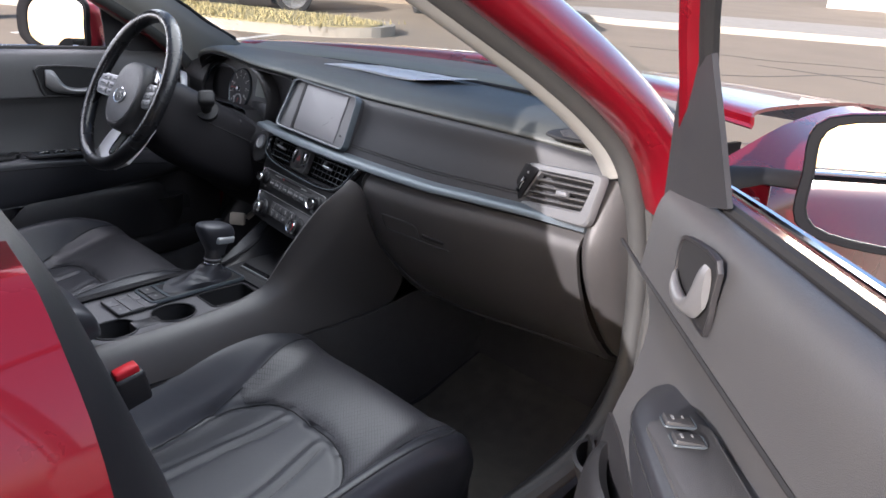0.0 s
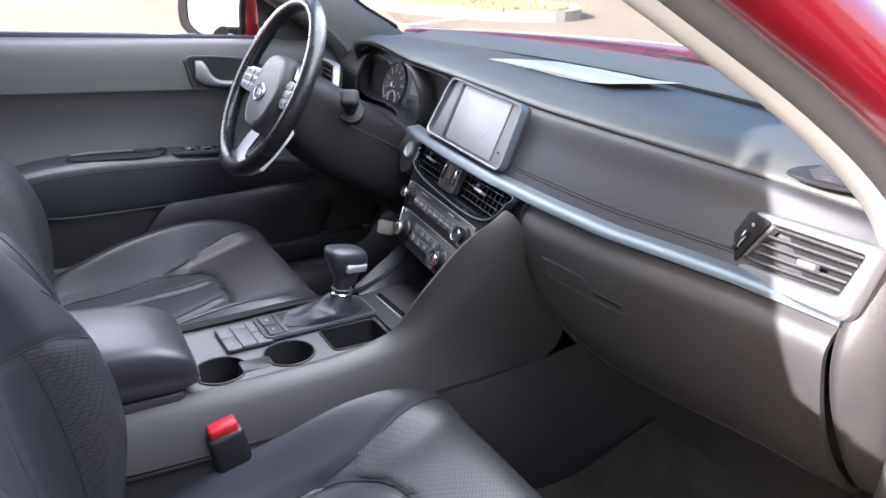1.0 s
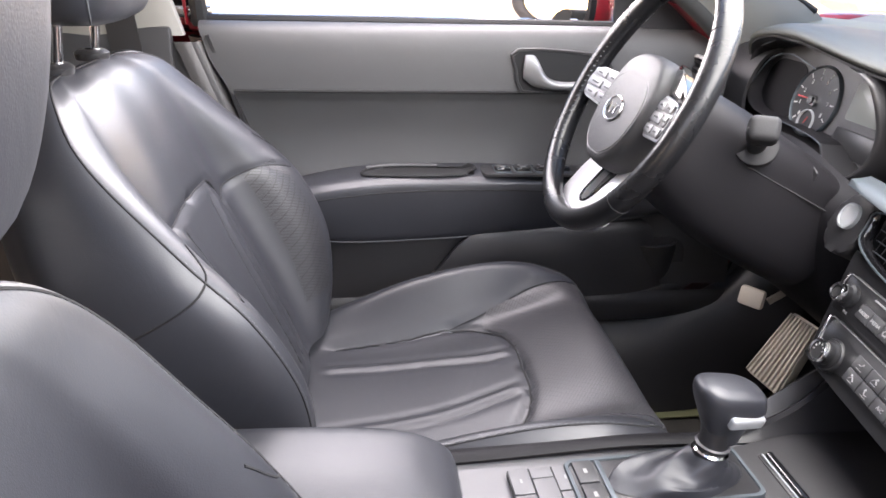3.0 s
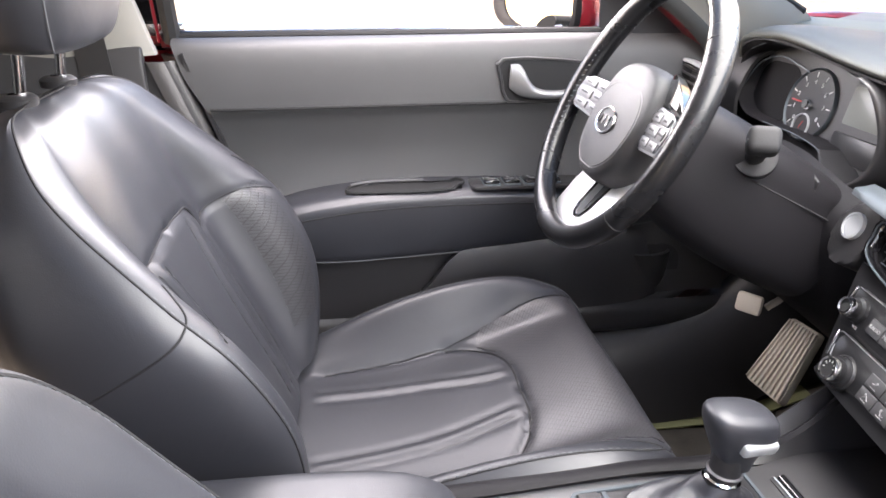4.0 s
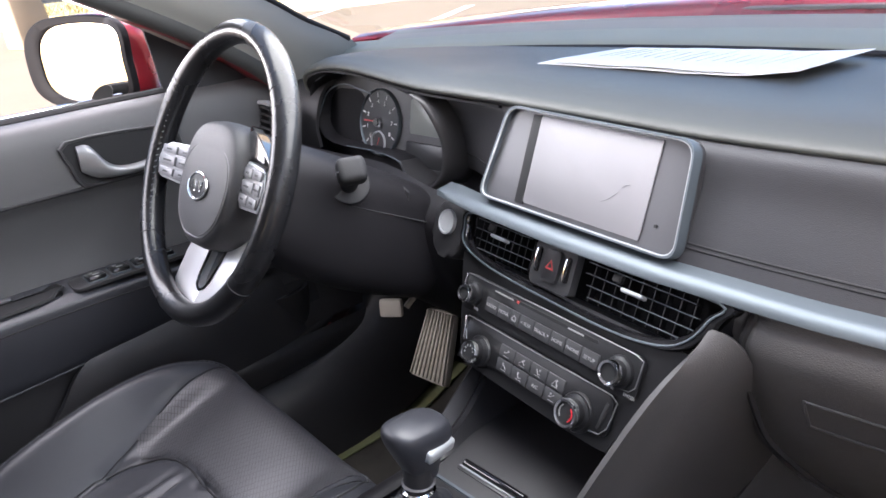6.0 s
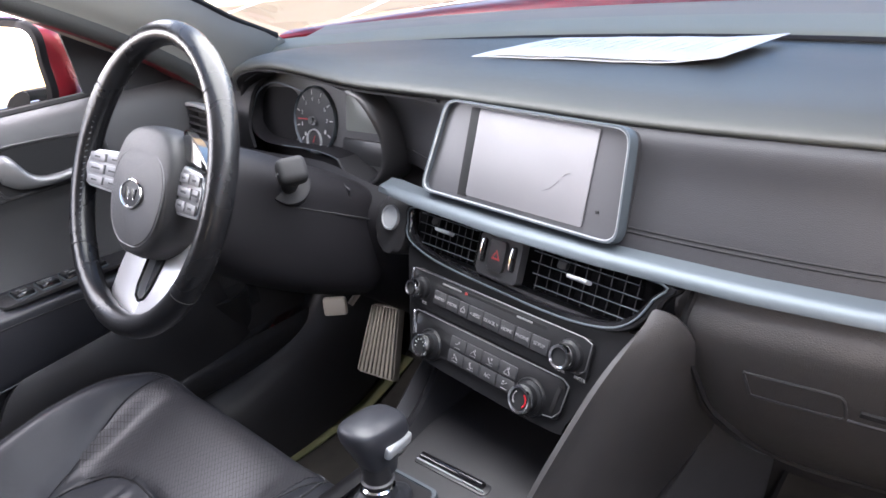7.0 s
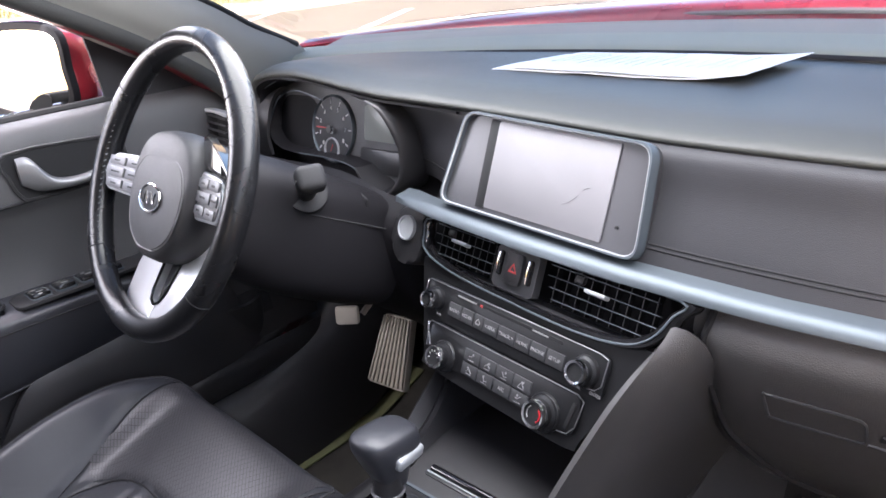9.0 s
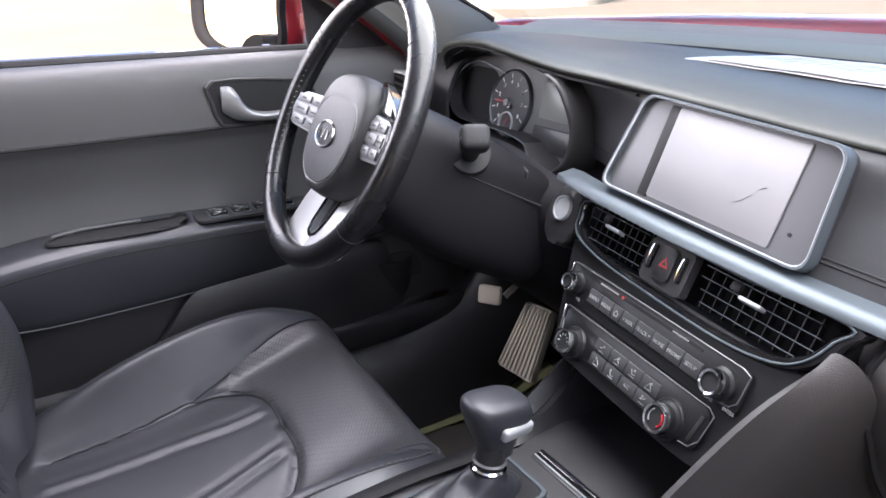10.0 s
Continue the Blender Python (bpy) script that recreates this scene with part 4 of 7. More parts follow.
for dy, z in ((0.06, 0.86), (0.035, 0.84), (0.03, 0.79), (0.045, 0.72), (0.08, 0.65), (0.14, 0.60), (0.22, 0.585)):
    kl.append([(x, dy + b, z - (0.022 if x > -0.3 and z > 0.8 else 0.0)) for x, b in ((-0.705, 0.04), (-0.62, 0.01), (-0.5, 0.0), (-0.36, 0.0), (-0.24, 0.0), (-0.19, 0.03))])
part("knee_panel", thick(surface(kl, 4, 5), 0.006), FASCIA_SHADE, dash, "black knee panel under the column")
lm = frame_of((-0.662, 0.045, 0.897), (1, -0.15, 0), (0, 0.2, 0.98))
lo = [(-a, b) for a, b in [tuple(p) for p in spline([(-0.095, 0.028), (-0.055, 0.037), (0.051, 0.037), (0.084, 0.026), (0.088, 0.0), (0.076, -0.028), (0.039, -0.039), (-0.055, -0.039), (-0.113, -0.037)], 4, True)]]
# frame in a brighter silver than the passenger's, holding the sun on it
lv = part("side_vent", ring([(0.9 * a, b) for a, b in lo], [(0.76 * a, 0.82 * b) for a, b in lo], 0.014, lm), SILVER, dash, "air vent in a satin silver frame")
part("vent_box", prism([(0.8 * a, 0.9 * b) for a, b in lo], 0.002, lm @ pose(0, 0, -0.010)), DARK, lv)
for k in range(5):
    part("slat", box(0.090, 0.004, 0.016, lm @ pose(-0.004, -0.022 + 0.0115 * k, 0.003, -18), 0.001, 1), PLASTIC, lv)
part("end_panel", thick(surface([[(-0.71, 0.085 + 0.1 * f, z), (-0.64, 0.075 + 0.1 * f, z), (-0.57, 0.08 + 0.1 * f, z)] for f, z in ((0.8, 0.965), (0.25, 0.95), (0, 0.90), (0, 0.86))], 4, 4), 0.006), PLASTIC, dash)

# instrument binnacle: a sleeve round the dials, its lip proud of the fascia, and the lining under the brow
lip = [(-0.272, 0.050, 0.972), (-0.250, 0.051, 0.962), (-0.238, 0.058, 0.935), (-0.235, 0.066, 0.902), (-0.242, 0.066, 0.868), (-0.258, 0.058, 0.845), (-0.284, 0.053, 0.836), (-0.312, 0.058, 0.848), (-0.345, 0.072, 0.864), (-0.42, 0.082, 0.868), (-0.50, 0.082, 0.868), (-0.565, 0.085, 0.874), (-0.598, 0.090, 0.905), (-0.596, 0.088, 0.948), (-0.565, 0.088, 0.975), (-0.50, 0.086, 0.984), (-0.42, 0.082, 0.983), (-0.34, 0.068, 0.978)]
mid_c = Vector((-0.41, 0, 0.918))


def shrink(p, k, dy):
    return (mid_c.x + (p[0] - mid_c.x) * k, p[1] + dy, mid_c.z + (p[2] - mid_c.z) * k)


def lip_net(spec, pts):
    return [[shrink(p, k, dy) for p in pts] for k, dy in spec]


# shade inside the binnacle and under the brow is put into the vinyl's colour
part("hood_lining", grid_bm(surface(lip_net(((0.985, -0.001), (0.965, 0.004), (0.95, 0.025), (0.93, 0.05), (0.91, 0.075)), lip), 3, 5, True), False, True), FASCIA_SHADE, dash, "dark inside of the instrument binnacle")
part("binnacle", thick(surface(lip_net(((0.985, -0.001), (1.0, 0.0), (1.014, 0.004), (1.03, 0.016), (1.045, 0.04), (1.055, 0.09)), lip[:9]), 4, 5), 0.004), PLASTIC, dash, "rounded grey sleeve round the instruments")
part("brow_lining", thick(surface([[(x, crease(x)[0] + dy, crease(x)[1] + dz) for x in (-0.62, -0.58, -0.52, -0.45, -0.38, -0.31, -0.25, -0.19, -0.12)] for dy, dz in ((0.003, -0.011), (0.02, -0.016), (0.05, -0.020), (0.10, -0.030))], 3, 4), 0.003), FASCIA_SHADE, dash, "dark underside of the dash brow")
part("hood_line", tube([(x, crease(x)[0] + 0.016, crease(x)[1] - 0.0165) for x in np.linspace(-0.59, -0.44, 14)], 0.0012, 6), SATIN, dash)
gm = frame_of((-0.40, 0.118, 0.912), (1, 0, 0), (0, 0.22, 0.97))
clus = part("gauge_panel", prism([(mid_c.x + (p[0] - mid_c.x) * 0.97 + 0.40, mid_c.z + (p[2] - mid_c.z) * 0.97 - 0.912) for p in spline(lip, 3, True)], 0.002, gm), PLASTIC, dash, "instrument cluster with a round dial")
# black plate added to darken the cluster left of the dial
part("dark_field", prism(rounded(0.106, 0.086, 0.032), 0.001, gm @ pose(-0.130, -0.004, 0.0024)), VOID, clus, "black plate left of the dial")
dx, dz = -0.0385, -0.0075
dm = gm @ pose(dx, dz, 0.002) @ Matrix.Scale(1.20, 4)
dial = part("dial", lathe([(0.0, 0.003), (0.040, 0.003), (0.041, 0.001)], dm, 40), DIAL, clus, "black round dial with a red needle")
part("dial_ring", lathe([(0.0408, 0.0), (0.0412, 0.004), (0.0422, 0.005), (0.0432, 0.0035), (0.0434, 0.0)], dm, 48), SATIN, clus)
for k in range(9):
    q = radians(225 - 32 * k)
    part("dial_mark", box(0.006, 0.0014, 0.0006, dm @ pose(0.035 * math.cos(q), 0.035 * math.sin(q), 0.0035, 0, 0, math.degrees(q)), 0), DIAL_INK, dial)
    part("dial_number", text_bm(str(k), 0.0075, dm @ pose(0.0265 * math.cos(q), 0.0265 * math.sin(q), 0.0035)), DIAL_INK, dial)
part("needle", box(0.030, 0.0018, 0.001, dm @ pose(-0.014, 0.001, 0.0075), 0.0004, 1), RED_INK, dial, "red needle")
part("needle_hub", lathe([(0.0, 0.010), (0.005, 0.010), (0.0065, 0.006), (0.0065, 0.003)], dm, 20), CHROME, dial)
part("small_gauge", lathe([(0.0135, 0.003), (0.0140, 0.0055), (0.0150, 0.0055), (0.0155, 0.003)], dm @ pose(0.0, -0.026, 0), 24), SILVER, dial)
part("needle", box(0.010, 0.0012, 0.001, dm @ pose(0.001, -0.024, 0.005, 0, 0, 65), 0.0003, 1), RED_INK, dial)
lcd = part("cluster_display", prism(rounded(0.070, 0.050, 0.003), 0.004, gm @ pose(0.072, 0.008, 0.001), 0.001), LCD, clus, "grey unlit display")
part("cluster_sill", box(0.105, 0.036, 0.006, gm @ pose(0.082, -0.046, 0.003), 0.003), STACK, clus)
part("cluster_notch", prism(rounded(0.020, 0.008, 0.0038), 0.001, gm @ pose(0.048, 0.040, 0.004)), DARK, clus)
part("cluster_trim", tube([gm @ Vector(p) for p in spline([(-0.190, -0.01, 0.022), (-0.165, 0.030, 0.022), (-0.120, 0.046, 0.022), (-0.075, 0.040, 0.018), (-0.055, 0.034, 0.012)], 6)], 0.0011, 6), SATIN, clus)
part("lip_trim", tube([shrink(p, 0.975, 0.0) for p in spline(lip[6:11], 6)], 0.0011, 6), SATIN, clus)

part("binnacle_side", box(0.02, 0.10, 0.13, pose(-0.635, 0.165, 0.875), 0.004), FASCIA_SHADE, dash)
part("cluster_skirt", thick(surface([[(x, y, z) for x in (-0.60, -0.48, -0.36, -0.30, -0.25, -0.20)] for y, z in ((0.110, 0.872), (0.120, 0.850), (0.115, 0.825), (0.09, 0.79))], 4, 4), 0.004), FASCIA_SHADE, dash)

# closed core behind the fascia
part("dash_core", box(1.34, 0.16, 0.30, pose(0, 0.30, 0.80), 0.02), DARK, dash)
part("dash_core", box(0.40, 0.06, 0.20, pose(-0.40, 0.19, 0.84), 0.01), DARK, dash)

# display unit
sm = frame_of((0.016, 0.036, 0.911), (0.262, -0.020, -0.010), (0, 0.36, 0.93))
so = soft_corners([(-0.119, 0.0555), (0.127, 0.0545), (0.136, -0.054), (-0.139, -0.054)], 0.017, 6)
si = [(0.980 * x, 0.950 * y) for x, y in so]
unit = part("display_unit", ring(so, si, 0.013, sm, -0.004), SATIN, dash, "wide display in a satin silver frame")
part("display_bezel", prism([(0.98 * x, 0.96 * y) for x, y in so], 0.002, sm @ pose(0, 0, -0.001)), BEZEL, unit)
part("display_glass", prism(rounded(0.158, 0.095, 0.002), 0.0015, sm @ pose(0.0105, 0.0015, 0.0015), 0.0005), SCREEN, unit, "pale glass of the display")
part("display_strip", box(0.013, 0.098, 0.003, sm @ pose(-0.0755, 0.001, 0.0015), 0.001), DARK, unit)
part("frame_line", tube([sm @ Vector((x * 0.980, y * 0.955, 0.0075)) for x, y in so], 0.0011, 6, True), SILVER, unit)
part("sensor_dot", lathe([(0, 0.002), (0.0016, 0.002), (0.0016, 0)], sm @ pose(0.104, -0.028, 0.001), 10), DARK, unit)
hair = spline([(0.036, -0.020, 0.0034), (0.044, -0.017, 0.0034), (0.054, -0.008, 0.0034)], 5)
part("hair", tube([sm @ Vector(p) for p in hair], 0.00028, 4), BEZEL, unit)
part("hair", tube([sm @ Vector(p) for p in spline([(0.058, -0.002, 0.0034), (0.062, 0.001, 0.0034), (0.066, 0.002, 0.0034)], 4)], 0.00028, 4), BEZEL, unit)
# housing behind the display
part("display_housing", prism([(0.985 * x, 0.98 * y) for x, y in so], 0.045, sm @ pose(0, 0, -0.048)), PLASTIC, unit)

# centre stack
ST = frame_of((0.0, 0.006, 0.818), (math.cos(radians(6)), -math.sin(radians(6)), -0.025), (0, 0.39, 0.92))
stack = part("stack_panel", prism([tuple(p) for p in spline([(-0.156, -0.030), (-0.153, -0.045), (-0.138, -0.09), (-0.120, -0.143), (-0.112, -0.156), (0.0, -0.158), (0.112, -0.156), (0.126, -0.143), (0.152, -0.09), (0.176, -0.045), (0.182, -0.030)], 3)], 0.05, ST @ pose(0, 0, -0.056)), STACK, dash, "black centre stack with rows of buttons", angle=50)
# gloss black vent band
go = [tuple(p) for p in spline([(-0.150, 0.022), (-0.163, -0.002), (-0.153, -0.023), (-0.10, -0.036), (0.0, -0.041), (0.10, -0.042), (0.158, -0.034), (0.185, -0.018), (0.200, 0.008), (0.205, 0.026), (0.10, 0.022), (0.0, 0.022)], 4, True)]
gi = [(0.925 * x + 0.001, 0.83 * y + 0.002) for x, y in go]
band = part("vent_band", ring(go, gi, 0.012, ST @ pose(0, 0, -0.010), 0.0), GLOSS, dash, "glossy black vent surround")
part("band_line", tube([ST @ Vector((x * 0.955, y * 0.93, 0.003)) for x, y in go], 0.0012, 6, True), SATIN, band)
part("band_back", prism([(1.03 * x, 1.02 * y) for x, y in go], 0.002, ST @ pose(0, 0, -0.026)), VOID, band)
for cx, w in ((-0.090, 0.104), (0.108, 0.134)):
    for k in range(4):
        sm_ = ST @ pose(cx + 0.002 * k, 0.0145 - 0.0115 * k, -0.006, -8)
        sl = part("slat", box(w - 0.006 * abs(k - 1), 0.0017, 0.0065, sm_, 0.0006, 1), VOID, band)
        # thin silver bar stands for the glint along the slat
        part("slat_glint", box(w - 0.006 * abs(k - 1), 0.0009, 0.0009, sm_ @ pose(0, 0.0003, 0.0036), 0.0003, 1), SATIN, sl)
    for k in range(9):
        vx = cx - w / 2 + w * (k + 0.5) / 9
        vn = part("vane", box(0.0013, 0.046, 0.008, ST @ pose(vx, -0.003, -0.0145), 0.0004, 1), VOID, band)
        # paler bar stands for the highlight down the vane
        part("vane_glint", box(0.0013, 0.044, 0.0008, ST @ pose(vx, -0.003, -0.0103), 0.0003, 1), BUTTON, vn)
    part("vent_tab", box(0.025, 0.0040, 0.011, ST @ pose(cx + 0.002, 0.0030, 0.003, -15), 0.0015), SILVER, band, "silver vent tab")
    part("vent_knuckle", box(0.012, 0.009, 0.006, ST @ pose(cx - 0.030, 0.0085, -0.011, -15), 0.002), BUTTON, band)
mod = part("hazard_module", prism(rounded(0.062, 0.047, 0.005), 0.011, ST @ pose(0.002, -0.004, -0.008), 0.002), BUTTON, band)
part("hazard_button", prism(rounded(0.024, 0.035, 0.005), 0.004, ST @ pose(0.002, -0.002, 0.003), 0.0015), PLASTIC, band, "hazard button with a red triangle")
tri3 = [(0.0, 0.0065), (-0.0065, -0.0045), (0.0065, -0.0045)]
part("hazard_triangle", ring(tri3, [(0.55 * a, 0.55 * b) for a, b in tri3], 0.0006, ST @ pose(0.002, -0.002, 0.0068)), RED_INK, band)
for cx in (-0.020, 0.024):
    part("thumb_wheel", box(0.007, 0.028, 0.010, ST @ pose(cx, -0.001, 0.001), 0.003), GLOSS, band)
    part("thumb_rim", tube([ST @ Vector((cx - 0.0025, -0.001 + yy, 0.0065 - 8 * yy * yy)) for yy in np.linspace(-0.012, 0.012, 7)], 0.0009, 6), CHROME, band)
sb = ST @ pose(-0.197, -0.004, -0.004)
part("start_button", lathe([(0.0, 0.004), (0.0130, 0.004), (0.0135, 0.0055), (0.0160, 0.005), (0.0165, -0.01)], sb, 32), SILVER, dash, "round brushed start button")
part("start_surround", prism(rounded(0.062, 0.075, 0.024), 0.03, ST @ pose(-0.196, -0.012, -0.034), 0.006), PLASTIC, dash)


def knob(parent, m, r, label, face):
    k = part("knob", lathe([(r, 0.0125), (r + 0.0006, 0.015), (r - 0.001, 0.0190), (r - 0.0034, 0.0186)], m, 36), CHROME, parent, label)
    part("knob_skirt", lathe([(r + 0.004, 0.0), (r + 0.003, 0.004), (r, 0.006), (r, 0.0128)], m, 36), STACK, k)
    part("knob_face", lathe([(0.0, 0.0165), (r - 0.003, 0.0165), (r - 0.0028, 0.0185)], m, 30), face, k)
    for a in range(10):
        q = radians(210 - 24 * a)
        if a % 2 == 0 and r > 0.016:
            part("knob_mark", box(0.003, 0.001, 0.0004, m @ pose((r - 0.007) * math.cos(q), (r - 0.007) * math.sin(q), 0.0168, 0, 0, math.degrees(q)), 0), INK, k)
    return k


rad = part("radio_panel", prism(rounded(0.272, 0.044, 0.008), 0.004, ST @ pose(0.004, -0.0725, -0.006), 0.001), STACK, dash, "radio panel with small grey buttons")
part("panel_line", tube([ST @ Vector((x, y, -0.0015)) for x, y in ((-0.1335, -0.080), (-0.1345, -0.056), (-0.130, -0.0515), (0.0, -0.0505), (0.128, -0.0500), (0.1385, -0.053), (0.1375, -0.080), (0.131, -0.0865), (0.122, -0.0875))], 0.0007, 6), TRIM_SILVER, rad, "thin bright panel line")
part("panel_bracket", box(0.004, 0.016, 0.004, ST @ pose(-0.1330, -0.060, -0.001), 0.001), CHROME, rad, "bright bracket end")
knob(rad, ST @ pose(-0.113, -0.072, -0.002), 0.0105, "volume knob with a bright rim", DARK)
knob(rad, ST @ pose(0.116, -0.0725, -0.002), 0.0125, "tuning knob with a bright rim", DARK)
labels = ("RADIO", "MEDIA", "", "< SEEK", "TRACK >", "HOME", "PHONE", "SETUP")
xb = -0.089
for i, w in enumerate((0.023, 0.021, 0.016, 0.024, 0.026, 0.0225, 0.0225, 0.0245)):
    bm_ = ST @ pose(xb + w / 2, -0.0755, -0.003)
    b = part("button", box(w - 0.0008, 0.0165, 0.006, bm_, 0.0012, 2), BUTTON, rad)
    if labels[i]:
        part("lettering", text_bm(labels[i], 0.0056, bm_ @ pose(0, 0, 0.0032)), INK, b)
    else:
        part("lettering", ring([(0, 0.004), (-0.004, 0.0), (-0.003, -0.0035), (0.003, -0.0035), (0.004, 0.0)], [(0, 0.0025), (-0.0025, 0.0), (-0.002, -0.002), (0.002, -0.002), (0.0025, 0.0)], 0.0004, bm_ @ pose(0, 0, 0.003)), INK, b)
    xb += w
part("slot_line", box(0.165, 0.004, 0.002, ST @ pose(0.0, -0.0565, -0.0025), 0.0005, 1), DARK, rad)
part("warning_letters", box(0.032, 0.0018, 0.0006, ST @ pose(-0.062, -0.0570, -0.0012), 0), INK, rad)
part("warning_light", box(0.004, 0.003, 0.0006, ST @ pose(-0.038, -0.0570, -0.0012), 0), RED_INK, rad)
part("warning_letters", box(0.022, 0.0018, 0.0006, ST @ pose(0.052, -0.0570, -0.0012), 0), INK, rad)
part("lettering", text_bm("TUNE", 0.0052, ST @ pose(0.108, -0.0905, -0.0018)), INK, rad)
part("lettering", text_bm("ENTER", 0.0046, ST @ pose(0.133, -0.0905, -0.0018)), INK, rad)
part("lettering", text_bm("VOL", 0.0046, ST @ pose(-0.104, -0.0885, -0.0018)), INK, rad)

hv = part("climate_panel", prism(rounded(0.232, 0.044, 0.010), 0.004, ST @ pose(0.004, -0.1205, -0.006), 0.001), STACK, dash, "climate panel with two bright knobs")
part("panel_line", tube([ST @ Vector((x, y, -0.0015)) for x, y in ((-0.108, -0.128), (-0.1165, -0.104), (-0.113, -0.0995), (0.0, -0.0985), (0.115, -0.0975), (0.1235, -0.102), (0.120, -0.130), (0.112, -0.140), (0.100, -0.142))], 0.0007, 6), TRIM_SILVER, hv, "thin bright panel line")
part("panel_bracket", box(0.004, 0.030, 0.004, ST @ pose(-0.1140, -0.115, -0.001, 0, 0, 12), 0.001), CHROME, hv, "bright bracket end")
fk = knob(hv, ST @ pose(-0.080, -0.1330, -0.002), 0.0135, "fan knob with a bright rim", DARK)
tk = knob(hv, ST @ pose(0.080, -0.1320, -0.002), 0.0150, "temperature knob with a bright rim", DARK)
for kb_, cx, cy, r in ((fk, -0.080, -0.1330, 0.0135), (tk, 0.080, -0.1320, 0.0150)):
    part("knob_base", lathe([(0.0, 0.003), (r + 0.0045, 0.003), (r + 0.006, 0.001), (r + 0.006, -0.003)], ST @ pose(cx, cy, -0.002), 36), STACK, kb_)
part("warm_mark", tube([ST @ pose(0.080, -0.1320, 0.0152) @ Vector((0.0085 * math.cos(q), 0.0085 * math.sin(q), 0)) for q in np.linspace(-0.9, 0.9, 7)], 0.0009, 4), RED_PLASTIC, tk, "red warm scale")
part("cold_mark", tube([ST @ pose(0.080, -0.1320, 0.0152) @ Vector((0.0085 * math.cos(q), 0.0085 * math.sin(q), 0)) for q in np.linspace(2.2, 3.9, 7)], 0.0008, 4), INK, tk)
for q in np.linspace(0.3, 3.4, 6):
    part("fan_mark", box(0.0028, 0.0014, 0.0004, ST @ pose(-0.080 + 0.0078 * math.cos(q), -0.1330 + 0.0078 * math.sin(q), 0.0150, 0, 0, math.degrees(q)), 0), DIAL_INK, fk)
part("panel_slot", box(0.005, 0.030, 0.003, ST @ pose(0.1115, -0.1215, -0.002, 0, 0, -10), 0.001), DARK, hv)
SYMBOLS = (((-0.004, 0.0), (-0.001, 0.0), (0.003, 0.003)), ((-0.004, -0.002), (0.0, 0.002), (0.004, -0.002)), ((-0.003, 0.003), (0.0, -0.002), (0.004, -0.001)), ((-0.004, -0.003), (0.0, 0.003), (0.004, -0.003)))
for r in range(2):
    for c in range(4):
        w = 0.0262
        bm_ = ST @ pose(-0.0340 + c * w, -0.1165 - 0.0160 * r, -0.003)
        b = part("button", box(w - 0.0009, 0.0150, 0.006, bm_, 0.0012, 2), BUTTON, hv)
        if (r, c) == (1, 2):
            part("lettering", text_bm("A/C", 0.0058, bm_ @ pose(0, 0, 0.0032)), INK, b)
        else:
            part("symbol", tube([bm_ @ Vector((x, y, 0.0033)) for x, y in SYMBOLS[(c + r) % 4]], 0.0006, 4), INK, b)
            part("symbol", lathe([(0.0, 0.0004), (0.0013, 0.0004), (0.0013, 0)], bm_ @ pose(0.002 - 0.004 * r, 0.003, 0.003), 10), INK, b)
            part("symbol", tube([bm_ @ Vector(p) for p in ((-0.0045, -0.0042, 0.0033), (0.0045, -0.0042, 0.0033))], 0.0004, 4), INK, b)

# ---- centre console ----
console = thing("centre_console", "grey and black centre console between the seats", "console")
DZ = lambda y: float(np.interp(y, (-0.55, -0.42, -0.25, -0.10, 0.0), (0.558, 0.562, 0.568, 0.572, 0.574)))
deck = [(-0.108, -0.56), (0.104, -0.56), (0.106, -0.35), (0.104, -0.15), (0.094, -0.085), (-0.096, -0.075), (-0.108, -0.2)]


def holed_deck():
    """The flat deck with two cup wells and a tray cut through it."""
    bm = bmesh.new()
    loops = [deck, [(0.046 + 0.039 * math.cos(q), -0.410 + 0.039 * math.sin(q)) for q in np.linspace(0, 2 * math.pi, 28, endpoint=False)],
             [(0.044 + 0.039 * math.cos(q), -0.302 + 0.039 * math.sin(q)) for q in np.linspace(0, 2 * math.pi, 28, endpoint=False)], TRAY]
    edges = []
    for lp in loops:
        vs = [bm.verts.new((x, y, DZ(y))) for x, y in lp]
        edges += [bm.edges.new((vs[i], vs[(i + 1) % len(vs)])) for i in range(len(vs))]
    bmesh.ops.triangle_fill(bm, use_beauty=True, use_dissolve=False, edges=edges)
    return bm


TRAY = [(0.034 + x, -0.186 + y) for x, y in rounded(0.076, 0.100, 0.010, 4)]
part("deck", holed_deck(), GREY, console, "pale grey plastic deck", smooth=False)
for cy, cx in ((-0.410, 0.046), (-0.302, 0.044)):
    cup = part("cup_holder", lathe([(0.0, 0.485), (0.034, 0.485), (0.036, 0.495), (0.039, DZ(cy) - 0.001)], Matrix.Translation((cx, cy, 0)), 28), DARK, console, "round black cup holder")
    part("cup_rim", tube([(cx + 0.0395 * math.cos(q), cy + 0.0395 * math.sin(q), DZ(cy + 0.0395 * math.sin(q)) + 0.001) for q in np.linspace(0, 2 * math.pi, 28, endpoint=False)], 0.0018, 6, True), PLASTIC, cup)
part("cup_bridge", box(0.034, 0.05, 0.03, pose(0.052, -0.356, 0.5515), 0.004), PLASTIC, console)
tray = bmesh.new()
tray = grid_bm([[(x, y, DZ(y) - 0.0005) for x, y in TRAY], [(0.034 + (x - 0.034) * 0.96, -0.186 + (y + 0.186) * 0.96, 0.52) for x, y in TRAY]], False, True)
tray.faces.new([tray.verts.new((0.034 + (x - 0.034) * 0.96, -0.186 + (y + 0.186) * 0.96, 0.52)) for x, y in TRAY])
